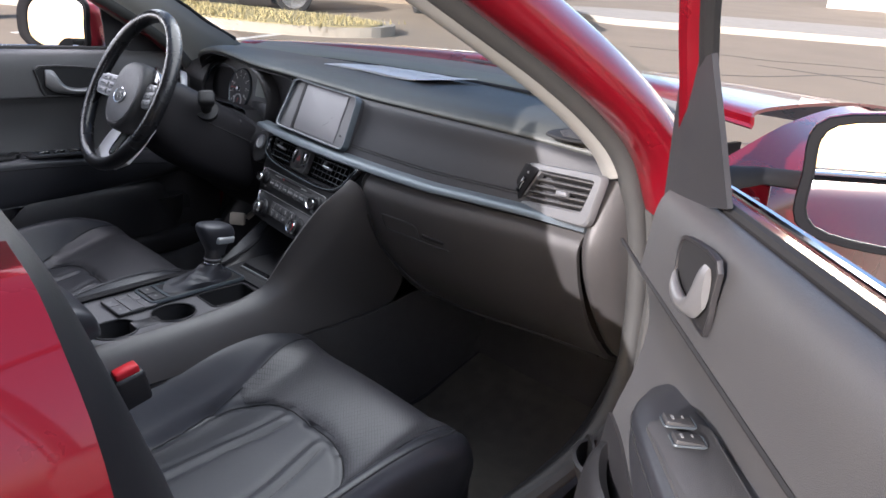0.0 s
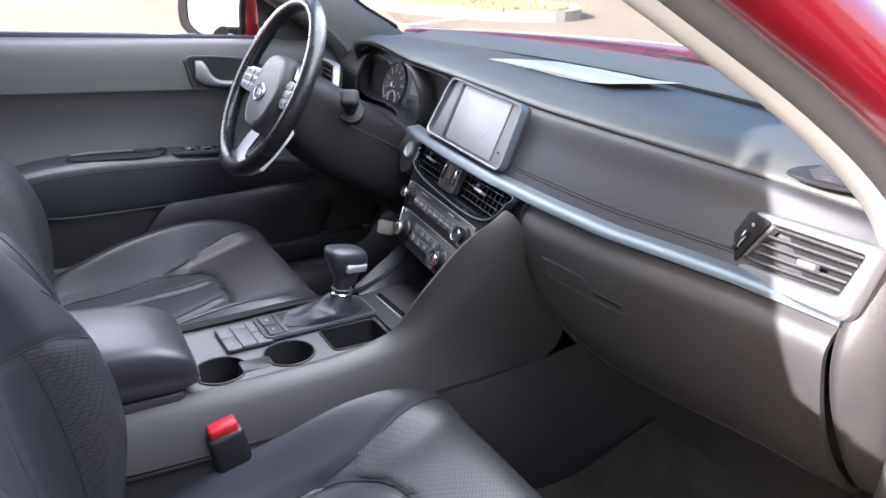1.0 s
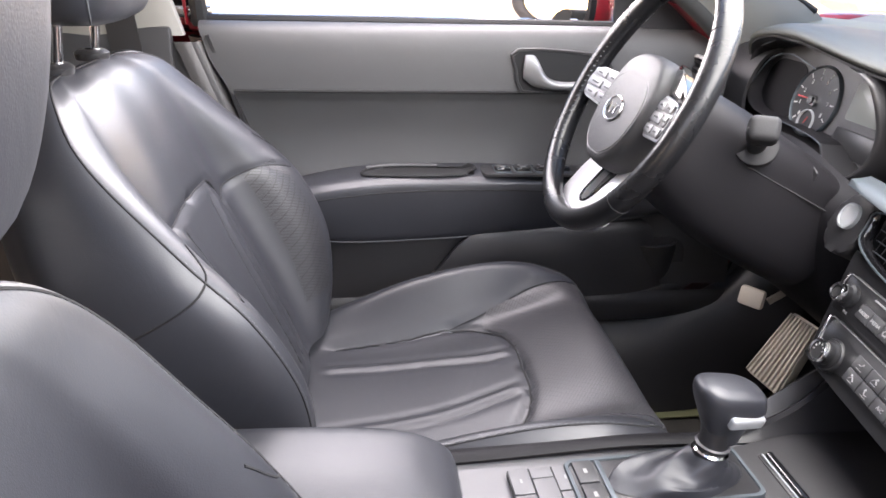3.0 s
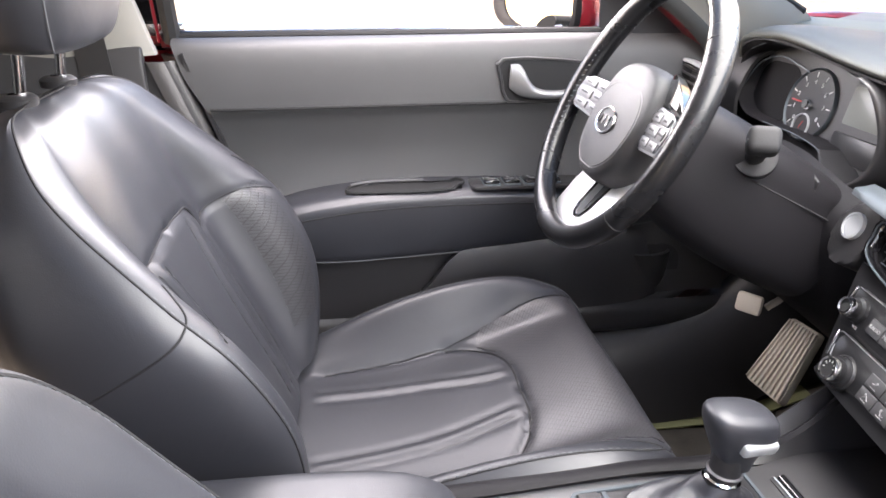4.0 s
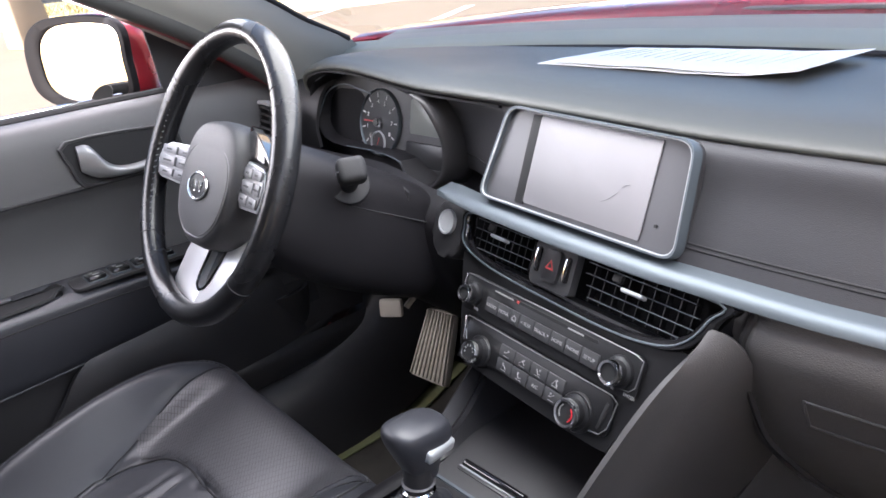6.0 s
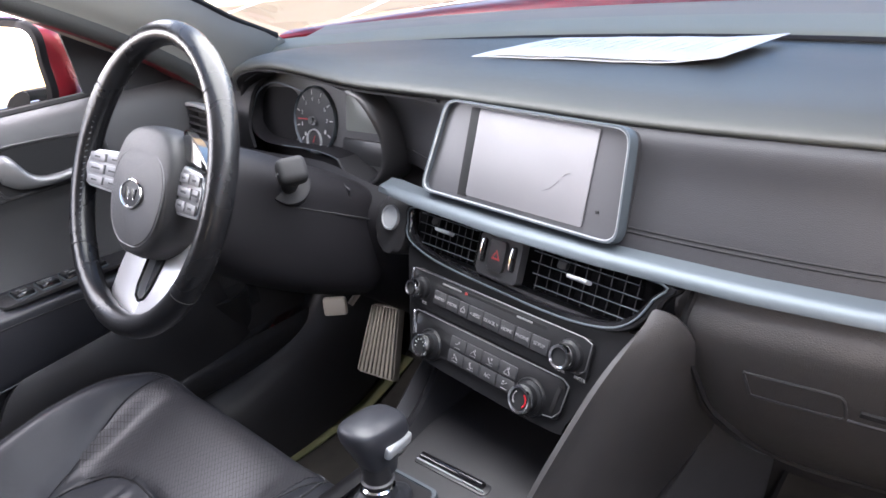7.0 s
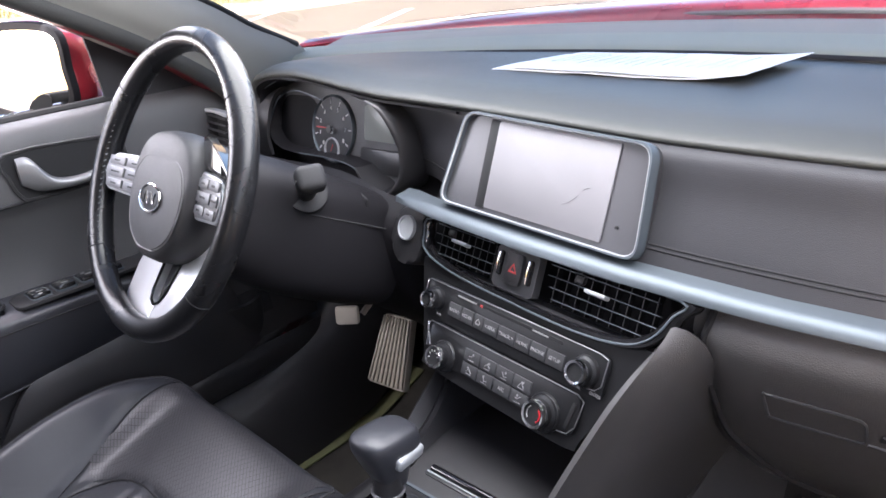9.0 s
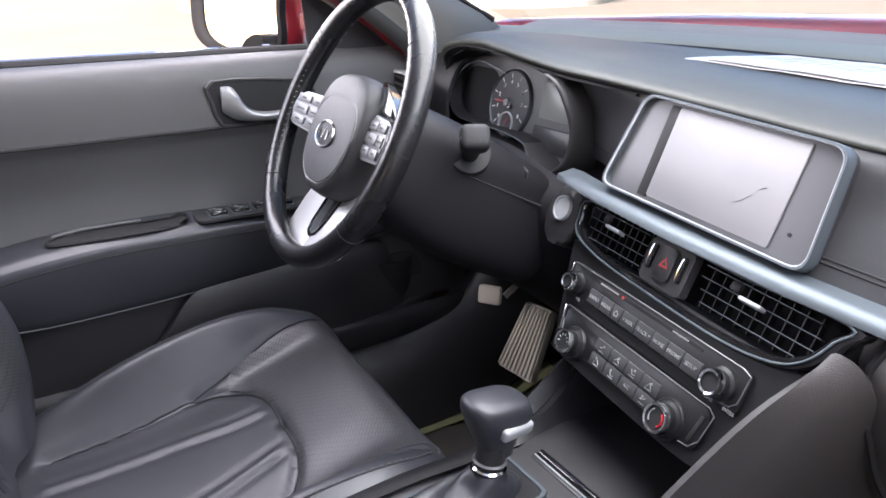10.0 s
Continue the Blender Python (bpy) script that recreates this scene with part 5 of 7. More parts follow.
trayo = part("tray", tray, DARK, console, "dark open tray")
part("tray_rim", tube([(x, y, DZ(y) + 0.001) for x, y in TRAY], 0.0018, 6, True), PLASTIC, trayo)
# cubby floor, card slot
CUB = [[(x, y, DZ(y) + 0.003 + c) for x in (-0.100, -0.05, 0, 0.05, 0.098)] for y, c in ((-0.13, 0.0), (-0.05, 0.002), (0.03, 0.002), (0.06, 0.004))]
part("cubby_floor", thick(surface([[(x if y > -0.1 else (0.004 + x * 0.9), y, z) for x, y, z in r] for r in CUB], 4, 4), -0.004), PLASTIC, console, "smooth dark storage well under the buttons")
for s in (-1, 1):
    part("cubby_wall", thick(surface([[(s * (0.098 + 0.012 * k), y, 0.575 + 0.045 * k * max(0.05, min(1, (y + 0.13) / 0.12))) for k in range(3)] for y in (-0.12, -0.06, 0.0, 0.05)], 3, 3), s * 0.004), PLASTIC, console)
part("cubby_back", box(0.20, 0.006, 0.12, pose(0, 0.055, 0.62), 0.002), DARK, console)
sd = frame_of((-0.018, -0.095, DZ(-0.1) + 0.006), (0.97, 0.02, 0), (0, 1, 0.02))
part("slot_lid", prism(rounded(0.108, 0.018, 0.006), 0.003, sd, 0.001), PLASTIC, console)
part("slot_bar", tube([sd @ Vector((x, 0.001, 0.006 - 12 * x ** 4 * 0.2)) for x in np.linspace(-0.046, 0.046, 8)], 0.005, 10), GLOSS, console, "glossy black slot bar")
part("slot_line", tube([sd @ Vector((x, -0.0045, 0.0045)) for x in np.linspace(-0.050, 0.050, 8)], 0.0010, 6), SILVER, console)

# gear selector plate
sp = frame_of((-0.044, -0.226, DZ(-0.226) + 0.0045), (0.998, 0.03, 0.0), (-0.03, 1, 0.03))
plate = part("selector_plate", prism(rounded(0.078, 0.196, 0.010), 0.004, sp, 0.001), PLASTIC, console, "selector plate framed in satin silver")
part("plate_rim", ring(rounded(0.082, 0.200, 0.011), rounded(0.072, 0.190, 0.009), 0.006, sp), SATIN, plate)
part("plate_bar", box(0.070, 0.006, 0.004, sp @ pose(0, -0.062, 0.005), 0.001), SATIN, plate)
for cx in (-0.018, 0.018):
    b = part("seat_button", box(0.034, 0.022, 0.006, sp @ pose(cx, -0.080, 0.005), 0.0015), BUTTON, plate)
    part("symbol", box(0.007, 0.004, 0.0005, sp @ pose(cx, -0.080, 0.0082), 0), INK, b)
for k, ch in enumerate("PRND"):
    part("lettering", text_bm(ch, 0.009, sp @ pose(-0.030, 0.070 - 0.024 * k, 0.0046)), INK, plate)
bp = frame_of((-0.036, -0.352, DZ(-0.352) + 0.003), (1, 0.04, 0), (-0.04, 1, 0.03))
park = part("parking_panel", prism(rounded(0.084, 0.074, 0.006), 0.003, bp, 0.001), DARK, console, "panel of flat parking brake buttons")
for x, y, w, h in ((-0.0215, 0.0245, 0.0385, 0.0225), (0.0200, 0.0245, 0.0410, 0.0225), (-0.0215, -0.0245, 0.0385, 0.0225), (0.0200, -0.0245, 0.0410, 0.0225)):
    b = part("button", box(w, h, 0.003, bp @ pose(x, y, 0.0035), 0.0010), GREY, park)
    part("symbol", box(0.006, 0.0025, 0.0004, bp @ pose(x, y, 0.0052), 0), INK, b)
part("brake_switch", box(0.062, 0.0245, 0.005, bp @ pose(0.0085, 0, 0.0035), 0.0015), GREY, park)
part("brake_rim", box(0.016, 0.0245, 0.003, bp @ pose(-0.0325, 0, 0.0035), 0.001), GREY, park)

# gear lever: boot, neck, knob
boot = []
for k, (cx, cy, rx, ry, z) in enumerate(((-0.044, -0.213, 0.034, 0.074, 0.577), (-0.044, -0.209, 0.033, 0.066, 0.585), (-0.044, -0.200, 0.029, 0.050, 0.589), (-0.043, -0.191, 0.024, 0.035, 0.596), (-0.042, -0.185, 0.020, 0.025, 0.604), (-0.042, -0.181, 0.0178, 0.0185, 0.613))):
    boot.append([(cx + rx * math.cos(q) * (1 + 0.06 * math.sin(5 * q + 1.7 * k)), cy + ry * math.sin(q) * (1 + 0.05 * math.sin(4 * q + 2.3 * k)), z + 0.004 * math.sin(3 * q + 2 * k) * (0 < k < 5)) for q in np.linspace(0, 2 * math.pi, 36, endpoint=False)])
part("gear_boot", grid_bm(surface(boot, 3, 1, True), False, True), LEATHER, console, "crumpled leather gear boot")
neck = spline([(-0.042, -0.184, 0.598), (-0.041, -0.180, 0.615), (-0.041, -0.177, 0.635), (-0.042, -0.174, 0.652)], 4)
part("gear_neck", tube(neck, [0.0170 - 0.0012 * math.sin(math.pi * k / 12) for k in range(13)], 20), PLASTIC, console)
for dz in (0.0, 0.008):
    part("gear_collar", lathe([(0.0160, 0), (0.0185, 0.002), (0.0160, 0.004)], pose(-0.0415, -0.1795 + 0.1 * dz, 0.613 + dz, -6), 28), CHROME if dz == 0 else GREY, console)
kb = []
for z, rx, ry, cy in ((0.630, 0.0180, 0.0185, -0.004), (0.642, 0.0195, 0.021, -0.003), (0.654, 0.0225, 0.027, -0.002), (0.664, 0.0262, 0.034, -0.001), (0.675, 0.0280, 0.038, -0.001), (0.685, 0.0280, 0.038, -0.002), (0.6925, 0.0250, 0.034, -0.002), (0.6965, 0.015, 0.020, -0.002)):
    kb.append([(-0.044 + 0.95 * rx * math.copysign(abs(math.cos(q)) ** 0.7, math.cos(q)), -0.168 + cy + 0.95 * ry * math.copysign(abs(math.sin(q)) ** 0.7, math.sin(q)), z - 0.16 * (ry * math.sin(q)) * (z > 0.66)) for q in np.linspace(0, 2 * math.pi, 32, endpoint=False)])
gk = part("gear_knob", grid_bm(surface(kb, 3, 1, True), False, True, True), LEATHER, console, "black leather gear knob with a silver button")
part("gear_button", box(0.012, 0.040, 0.015, pose(-0.0220, -0.160, 0.664, -6, 16, 8), 0.004, 3), SILVER, gk, "silver shift button")

# armrest on the console
ar = []
for y, zt, w in ((-0.86, 0.655, 0.080), (-0.75, 0.660, 0.086), (-0.60, 0.658, 0.088), (-0.52, 0.652, 0.087), (-0.480, 0.640, 0.085), (-0.456, 0.622, 0.080), (-0.447, 0.594, 0.070)):
    zb = 0.578 + 0.004 * (y > -0.46)
    ar.append([(0.022 + x * w, y, zb + (zt - zb) * h) for x, h in ((-0.93, 0.0), (-1.0, 0.35), (-1.0, 0.70), (-0.90, 0.94), (-0.5, 1.0), (0, 1.02), (0.5, 1.0), (0.90, 0.94), (1.0, 0.70), (1.0, 0.35), (0.93, 0.0), (0, -0.02))])
arows = surface(ar, 5, 4, True)
lid = part("armrest", grid_bm(arows, False, True, True), LEATHER, console, "padded leather armrest lid")
aat = sampler([r + [r[0]] for r in arows])
for dv in (0.0, 0.014):
    part("armrest_stitch", seam_on(aat, [(0.965 - dv * 2, v) for v in np.linspace(0.14, 0.80, 9)], 0.0010, 0.0), STITCH, lid)
part("armrest_base", box(0.19, 0.42, 0.34, pose(0.018, -0.68, 0.41), 0.01), PLASTIC, console)
# side wings that rise into the dash
for s in (1, -1):
    T = [(0.108, -0.60, 0.556), (0.110, -0.50, 0.559), (0.112, -0.40, 0.562), (0.113, -0.25, 0.570), (0.116, -0.15, 0.592), (0.140, -0.09, 0.665), (0.175, -0.045, 0.75), (0.203, -0.008, 0.806)]
    B = [(0.152, -0.60, 0.50), (0.152, -0.50, 0.498), (0.152, -0.40, 0.499), (0.150, -0.25, 0.501), (0.147, -0.06, 0.504), (0.141, 0.12, 0.508), (0.185, 0.13, 0.60), (0.230, 0.03, 0.735)]
    if s < 0:
        T[4:] = [(0.110, -0.15, 0.572), (0.111, -0.09, 0.580), (0.113, -0.03, 0.610), (0.122, 0.02, 0.66)]
        B[6:] = [(0.142, 0.16, 0.55), (0.15, 0.12, 0.64)]
    rows = []
    for f, o, up in ((-0.12, -0.008, -0.006), (-0.04, -0.003, 0.002), (0.06, 0.004, 0.004), (0.18, 0.009, 0.002), (0.45, 0.009, 0.0), (0.80, 0.004, 0), (1.0, 0.0, 0)):
        rows.append([(s * (a[0] + (b[0] - a[0]) * f + o), a[1] + (b[1] - a[1]) * f, a[2] + (b[2] - a[2]) * f + up) for a, b in zip(T, B)])
    wing_rows = surface(rows, 5, 5)
    if s > 0:
        part("wing_seam", seam_on(sampler(wing_rows), [(0.60, 0.90), (0.57, 0.885), (0.545, 0.83), (0.55, 0.76), (0.575, 0.68), (0.60, 0.62)], 0.0014, 0.0), GREY, console)
    # passenger's wing paler, driver's darker: their light and shade set by colour
    part("side_wing", thick(wing_rows, s * 0.006), LOWER if s > 0 else FASCIA_SHADE, console, "smooth black console side rising into the dash")
    part("wing_edge", tube([(s * (p[0] + 0.002), p[1], p[2] - 0.004) for p in spline(B[:6], 5)], 0.004, 6), PLASTIC, console)

# ---- steering wheel and column ----
WC = Vector((-0.359, -0.198, 0.923))
WT = radians(27)
WH = frame_of(WC, (1, 0, 0), (0, math.sin(WT), math.cos(WT)))
wheel = thing("steering_wheel", "black leather steering wheel with a silver lower spoke", "steering wheel")
rim = []
N = 64
for i in range(N):
    q = 2 * math.pi * i / N
    c = Vector((math.cos(q), math.sin(q), 0))
    k = 1 + 0.16 * math.exp(-((math.degrees(q) % 360 - 30) / 14) ** 2) + 0.16 * math.exp(-((math.degrees(q) % 360 - 150) / 14) ** 2)
    rim.append([WH @ (c * (0.1720 + 0.0142 * k * math.cos(a)) + Vector((0, 0, 0.0158 * math.sin(a)))) for a in np.linspace(0, 2 * math.pi, 16, endpoint=False)])
part("rim", grid_bm(rim, True, True), RIM, wheel, "leather rim with sewn joints")
for q in (38, 142, 218, 322):
    q = radians(q)
    c = Vector((math.cos(q), math.sin(q), 0))
    part("rim_joint", tube([WH @ (c * (0.1720 + 0.0143 * math.cos(a)) + Vector((0, 0, 0.0159 * math.sin(a)))) for a in np.linspace(0, 2 * math.pi, 18, endpoint=False)], 0.0007, 5, True), SEAM, wheel)
for a0, a1 in ((150, 212), (-32, 30)):
    for j in range(22):
        q = radians(a0 + (a1 - a0) * j / 21)
        c = Vector((math.cos(q), math.sin(q), 0))
        tn = Vector((-math.sin(q), math.cos(q), 0))
        base = c * 0.1595 + Vector((0, 0, 0.006))
        part("rim_stitch", tube([WH @ (base + tn * -0.0022 + Vector((0, 0, -0.003))), WH @ (base + tn * 0.0022 + Vector((0, 0, 0.003)))], 0.0009, 4), STITCH, wheel)
pad_o = [tuple(p) for p in spline([(0.0, 0.078), (0.048, 0.068), (0.070, 0.035), (0.072, -0.010), (0.058, -0.058), (0.028, -0.086), (0.0, -0.090), (-0.028, -0.086), (-0.058, -0.058), (-0.072, -0.010), (-0.070, 0.035), (-0.048, 0.068)], 4, True)]
pad_o = [(1.03 * x, 0.93 * y) for x, y in pad_o]
rows = [[(x * k, y * k - 0.008, z) for x, y in pad_o] for k, z in ((0.90, -0.065), (0.98, -0.045), (1.01, -0.022), (1.0, -0.008), (0.965, 0.001), (0.90, 0.0055), (0.55, 0.0075), (0.25, 0.008), (0.02, 0.0085))]
bm = grid_bm(rows, False, True, True)
bm.transform(WH)
pad = part("airbag_pad", bm, PAD, wheel, "soft black airbag pad")
part("pad_line", tube([WH @ Vector((x * 0.87, y * 0.72 - 0.019, 0.0062)) for x, y in pad_o], 0.0009, 6, True), WHEEL_BUTTON, pad)
face = [[(x * k * 1.2, y * k - 0.019, z) for x, y in pad_o] for k, z in ((0.715, 0.0040), (0.70, 0.0072), (0.5, 0.0092), (0.25, 0.0104), (0.02, 0.0108))]
face = grid_bm(face, False, True, True)
face.transform(WH)
part("pad_face", face, PAD, pad)
em = WH @ pose(0, -0.019, 0.0098) @ Matrix.Scale(1.12, 4)
bd = part("badge", grid_bm([[(0.0235 * k * math.cos(q), 0.0150 * k * math.sin(q), z) for q in np.linspace(0, 2 * math.pi, 32, endpoint=False)] for k, z in ((1.0, 0.0), (0.96, 0.0022), (0.5, 0.0028), (0.02, 0.003))], False, True, True), STACK, pad, "oval chrome-rimmed badge")
bd.data.transform(em)
part("badge_rim", tube([em @ Vector((0.0228 * math.cos(q), 0.0143 * math.sin(q), 0.0022)) for q in np.linspace(0, 2 * math.pi, 36, endpoint=False)], 0.0015, 8, True), CHROME, bd)
for a, b in (((-0.013, -0.006), (-0.009, 0.006)), ((-0.009, 0.006), (-0.003, -0.006)), ((-0.002, -0.006), (0.003, 0.006)), ((0.003, 0.006), (0.010, -0.006)), ((0.010, -0.006), (0.013, 0.006))):
    part("badge_stroke", tube([em @ Vector((*a, 0.0028)), em @ Vector((*b, 0.0028))], 0.0012, 6), CHROME, bd)
part("lettering", text_bm("AIRBAG", 0.0075, WH @ pose(0, -0.058, 0.0088)), BUTTON, pad)
for s in (-1, 1):
    arm = [[(s * 0.060, 0.022, -0.034), (s * 0.060, 0.022, -0.021), (s * 0.060, -0.026, -0.021), (s * 0.060, -0.026, -0.034)], [(s * 0.11, 0.020, -0.024), (s * 0.11, 0.020, -0.012), (s * 0.11, -0.024, -0.012), (s * 0.11, -0.024, -0.024)], [(s * 0.165, 0.012, -0.014), (s * 0.165, 0.012, -0.006), (s * 0.165, -0.020, -0.006), (s * 0.165, -0.020, -0.014)]]
    bm = grid_bm(arm, False, True, True)
    bm.transform(WH)
    spoke = part("spoke", bm, PLASTIC, wheel)
    tilt = Matrix(((1, 0, 0, 0), (0, 1, 0, 0), (s * 0.20, 0, 1, -0.0285), (0, 0, 0, 1)))
    PM = WH @ tilt
    po = soft_corners([(s * 0.066, 0.026), (s * 0.138, 0.022), (s * 0.154, 0.004), (s * 0.146, -0.026), (s * 0.068, -0.030)], 0.008, 4)
    pi = [(s * 0.107 + (x - s * 0.107) * 0.93, -0.002 + (y + 0.002) * 0.88) for x, y in po]
    pod = part("button_pod", prism(po, 0.009, PM @ pose(0, 0, -0.004), 0.002), SILVER, spoke, "silver pod of steering wheel buttons")
    part("pod_face", prism(pi, 0.002, PM @ pose(0, 0, 0.0045), 0.0005), WHEEL_BUTTON, pod)
    for cy, h in ((0.013, 0.012), (-0.002, 0.014), (-0.017, 0.012)):
        for cx, w in ((0.090, 0.034), (0.126, 0.034)):
            if s > 0 and cy == -0.002:
                cx, w = (0.096, 0.048) if cx < 0.1 else (0.134, 0.022)
            b = part("button", box(w - 0.002, h - 0.0015, 0.004, PM @ pose(s * cx, cy, 0.0068), 0.0012), WHEEL_BUTTON, pod)
            part("symbol", box(0.011 if cy != -0.002 else 0.018, 0.0022, 0.0005, PM @ pose(s * cx, cy, 0.0090), 0), DARK, b)
    ear = [tuple(p) for p in spline([(s * 0.046, 0.064), (s * 0.074, 0.060), (s * 0.112, 0.048), (s * 0.150, 0.030), (s * 0.152, 0.022), (s * 0.110, 0.026), (s * 0.066, 0.032)], 3, True)]
    if s > 0:
        part("spoke_cover", prism(ear, 0.012, PM @ pose(0, 0, -0.007), 0.003), GLOSS, spoke, "glossy black spoke cover")
# lower silver spoke: two legs that lean back under the hub and a dark cut-out between them
LS = WH @ Matrix(((1, 0, 0, 0), (0, 1, 0, 0), (0, -0.28, 1, -0.059), (0, 0, 0, 1)))
for s in (-1, 1):
    leg = [(s * 0.023, -0.060), (s * 0.078, -0.052), (s * 0.084, -0.110), (s * 0.078, -0.150), (s * 0.040, -0.172), (s * 0.0, -0.176), (s * 0.0, -0.146), (s * 0.010, -0.142), (s * 0.015, -0.132)]
    part("lower_spoke", prism(leg if s > 0 else leg[::-1], 0.014, LS @ pose(0, 0, -0.014), 0.003), SPOKE, wheel, "satin silver lower spoke")
    part("spoke_groove", tube([LS @ Vector((s * x, y, 0.001)) for x, y in ((0.023, -0.062), (0.0155, -0.130), (0.010, -0.141), (0.0, -0.1455))], 0.0018, 6), GLOSS, wheel)
part("spoke_gap", box(0.045, 0.085, 0.004, LS @ pose(0, -0.10, -0.012), 0.002), GLOSS, wheel)
# column
col = thing("steering_column", "black steering column shroud with two stalks", "steering column")
sh = []
for d, w, ht, hb in ((0.30, 0.118, 0.040, 0.115), (0.22, 0.116, 0.050, 0.115), (0.14, 0.106, 0.055, 0.108), (0.08, 0.094, 0.056, 0.092), (0.050, 0.084, 0.050, 0.078)):
    sh.append([WH @ Vector((x * w, y, -d)) for x, y in ((-0.92, -hb * 0.75), (-1, 0), (-0.95, ht * 0.7), (-0.6, ht), (0, ht * 1.05), (0.6, ht), (0.95, ht * 0.7), (1, 0), (0.92, -hb * 0.75), (0.55, -hb), (0, -hb * 1.04), (-0.55, -hb))])
part("shroud", grid_bm(surface(sh, 5, 4, True), False, True, True), FASCIA_SHADE, col, "textured black column shroud")
part("shroud_line", tube([WH @ Vector((0.98 * w, 0.0, -d)) for d, w in ((0.26, 0.125), (0.14, 0.108), (0.06, 0.080))], 0.0015, 5), SEAM, col)
for s, tip, root in ((1, Vector((-0.200, -0.098, 0.923)), Vector((-0.262, -0.068, 0.884))), (-1, Vector((-0.52, -0.115, 0.935)), Vector((-0.452, -0.075, 0.888)))):
    ax = (tip - root).normalized()
    part("stalk_boot", tube([root - ax * 0.006, root + ax * 0.010], [0.026, 0.024], 20), DARK, col)
    part("boot_ring", tube([root + ax * 0.009 + 0.0245 * (math.cos(q) * ax.orthogonal().normalized() + math.sin(q) * ax.cross(ax.orthogonal()).normalized()) for q in np.linspace(0, 2 * math.pi, 24, endpoint=False)], 0.0015, 6, True), FASCIA_SHADE, col)
    st = part("stalk", tube([root, root + ax * 0.024, tip - ax * 0.034, tip - ax * 0.020], [0.012, 0.013, 0.015, 0.0165], 18, flat=0.85), DARK, col, "black control stalk")
    part("stalk_tip", box(0.034, 0.030, 0.030, frame_of(tip - ax * 0.012, ax.cross(Vector((0, 0, 1))), Vector((0, 0, 1)) - ax * ax.z), 0.008, 4), DARK, st, "squared black stalk tip")
    for k in range(3):
        part("symbol", box(0.004, 0.0005, 0.0012, Matrix.Translation(tip - ax * (0.010 + 0.006 * k) + Vector((0, -0.0190, 0.003))), 0), INK, st)
part("shroud_notch", box(0.045, 0.004, 0.022, WH @ pose(0.095, 0.032, -0.215, -65, 0, -20), 0.003), PLASTIC, col)

# ---- pedals ----
ped = thing("pedals", "steel brake pedal and ribbed accelerator in the footwell", "pedals")
pm = frame_of((-0.565, 0.160, 0.522), (0.8, 0.6, 0.0), (0.15, 0.35, 0.9))
am = frame_of((-0.485, 0.2025, 0.447), (1, 0, 0.12), (-0.07, 0.50, 0.87))
acc = part("accelerator", prism(soft_corners([(-0.039, 0.068), (0.039, 0.068), (0.053, -0.068), (-0.053, -0.068)], 0.008, 4), 0.014, am, 0.003), PEDAL, ped, "long ribbed accelerator pad")
for k in range(9):
    x = -1 + k / 4
    part("rib", box(0.0040, 0.128, 0.005, am @ pose(0.042 * x, 0, 0.016, 0, 0, 5.5 * x), 0.001, 1), PEDAL, acc)
bk = part("brake_pad", box(0.046, 0.036, 0.016, pm, 0.006), PEDAL, ped, "pale brake pedal pad")
part("brake_arm", tube(spline([(-0.53, 0.17, 0.53), (-0.525, 0.20, 0.56), (-0.53, 0.21, 0.62), (-0.53, 0.22, 0.70)], 4), 0.012, 8, flat=0.5), METAL, ped)
part("column_joint", tube(spline([(-0.36, 0.10, 0.78), (-0.44, 0.16, 0.66), (-0.50, 0.22, 0.58)], 4), 0.014, 10), METAL, ped)

# ---- mats ----
for s, lab in ((-1, "worn black driver's floor mat"), (1, "black passenger floor mat")):
    mt = [[(s * x, y, 0.252 + 0.01 * math.sin(7 * y + s) * 0.4 + max(0, y - 0.2) * 0.35) for x in (0.19, 0.3, 0.42, 0.54, 0.60)] for y in (-0.25, -0.1, 0.05, 0.2, 0.32, 0.40)]
    mat_ob = tagged(part("floor_mat", thick(surface(mt, 4, 4), -0.008), MAT), lab, "floor mat", "floor mats")
    if s > 0:
        part("mat_edge", tube([(0.186, y, 0.256 + 0.004 * math.sin(7 * y + 1) + max(0, y - 0.2) * 0.35) for y in np.linspace(-0.25, 0.40, 16)], 0.006, 6), SEAM, mat_ob, "black mat binding")
    if s < 0:
        # thin strip laid on the mat edge to show the streak of light
        eg = [[(x, y, 0.2585 + 0.004 * math.sin(7 * y - 1) + max(0, y - 0.2) * 0.35) for x in (-0.604, -0.590, -0.574 + 0.02 * y)] for y in np.linspace(-0.25, 0.33, 14)]
        part("mat_edge", thick(eg, 0.003), MAT_STREAK, mat_ob, "pale olive streak of light along the mat edge")

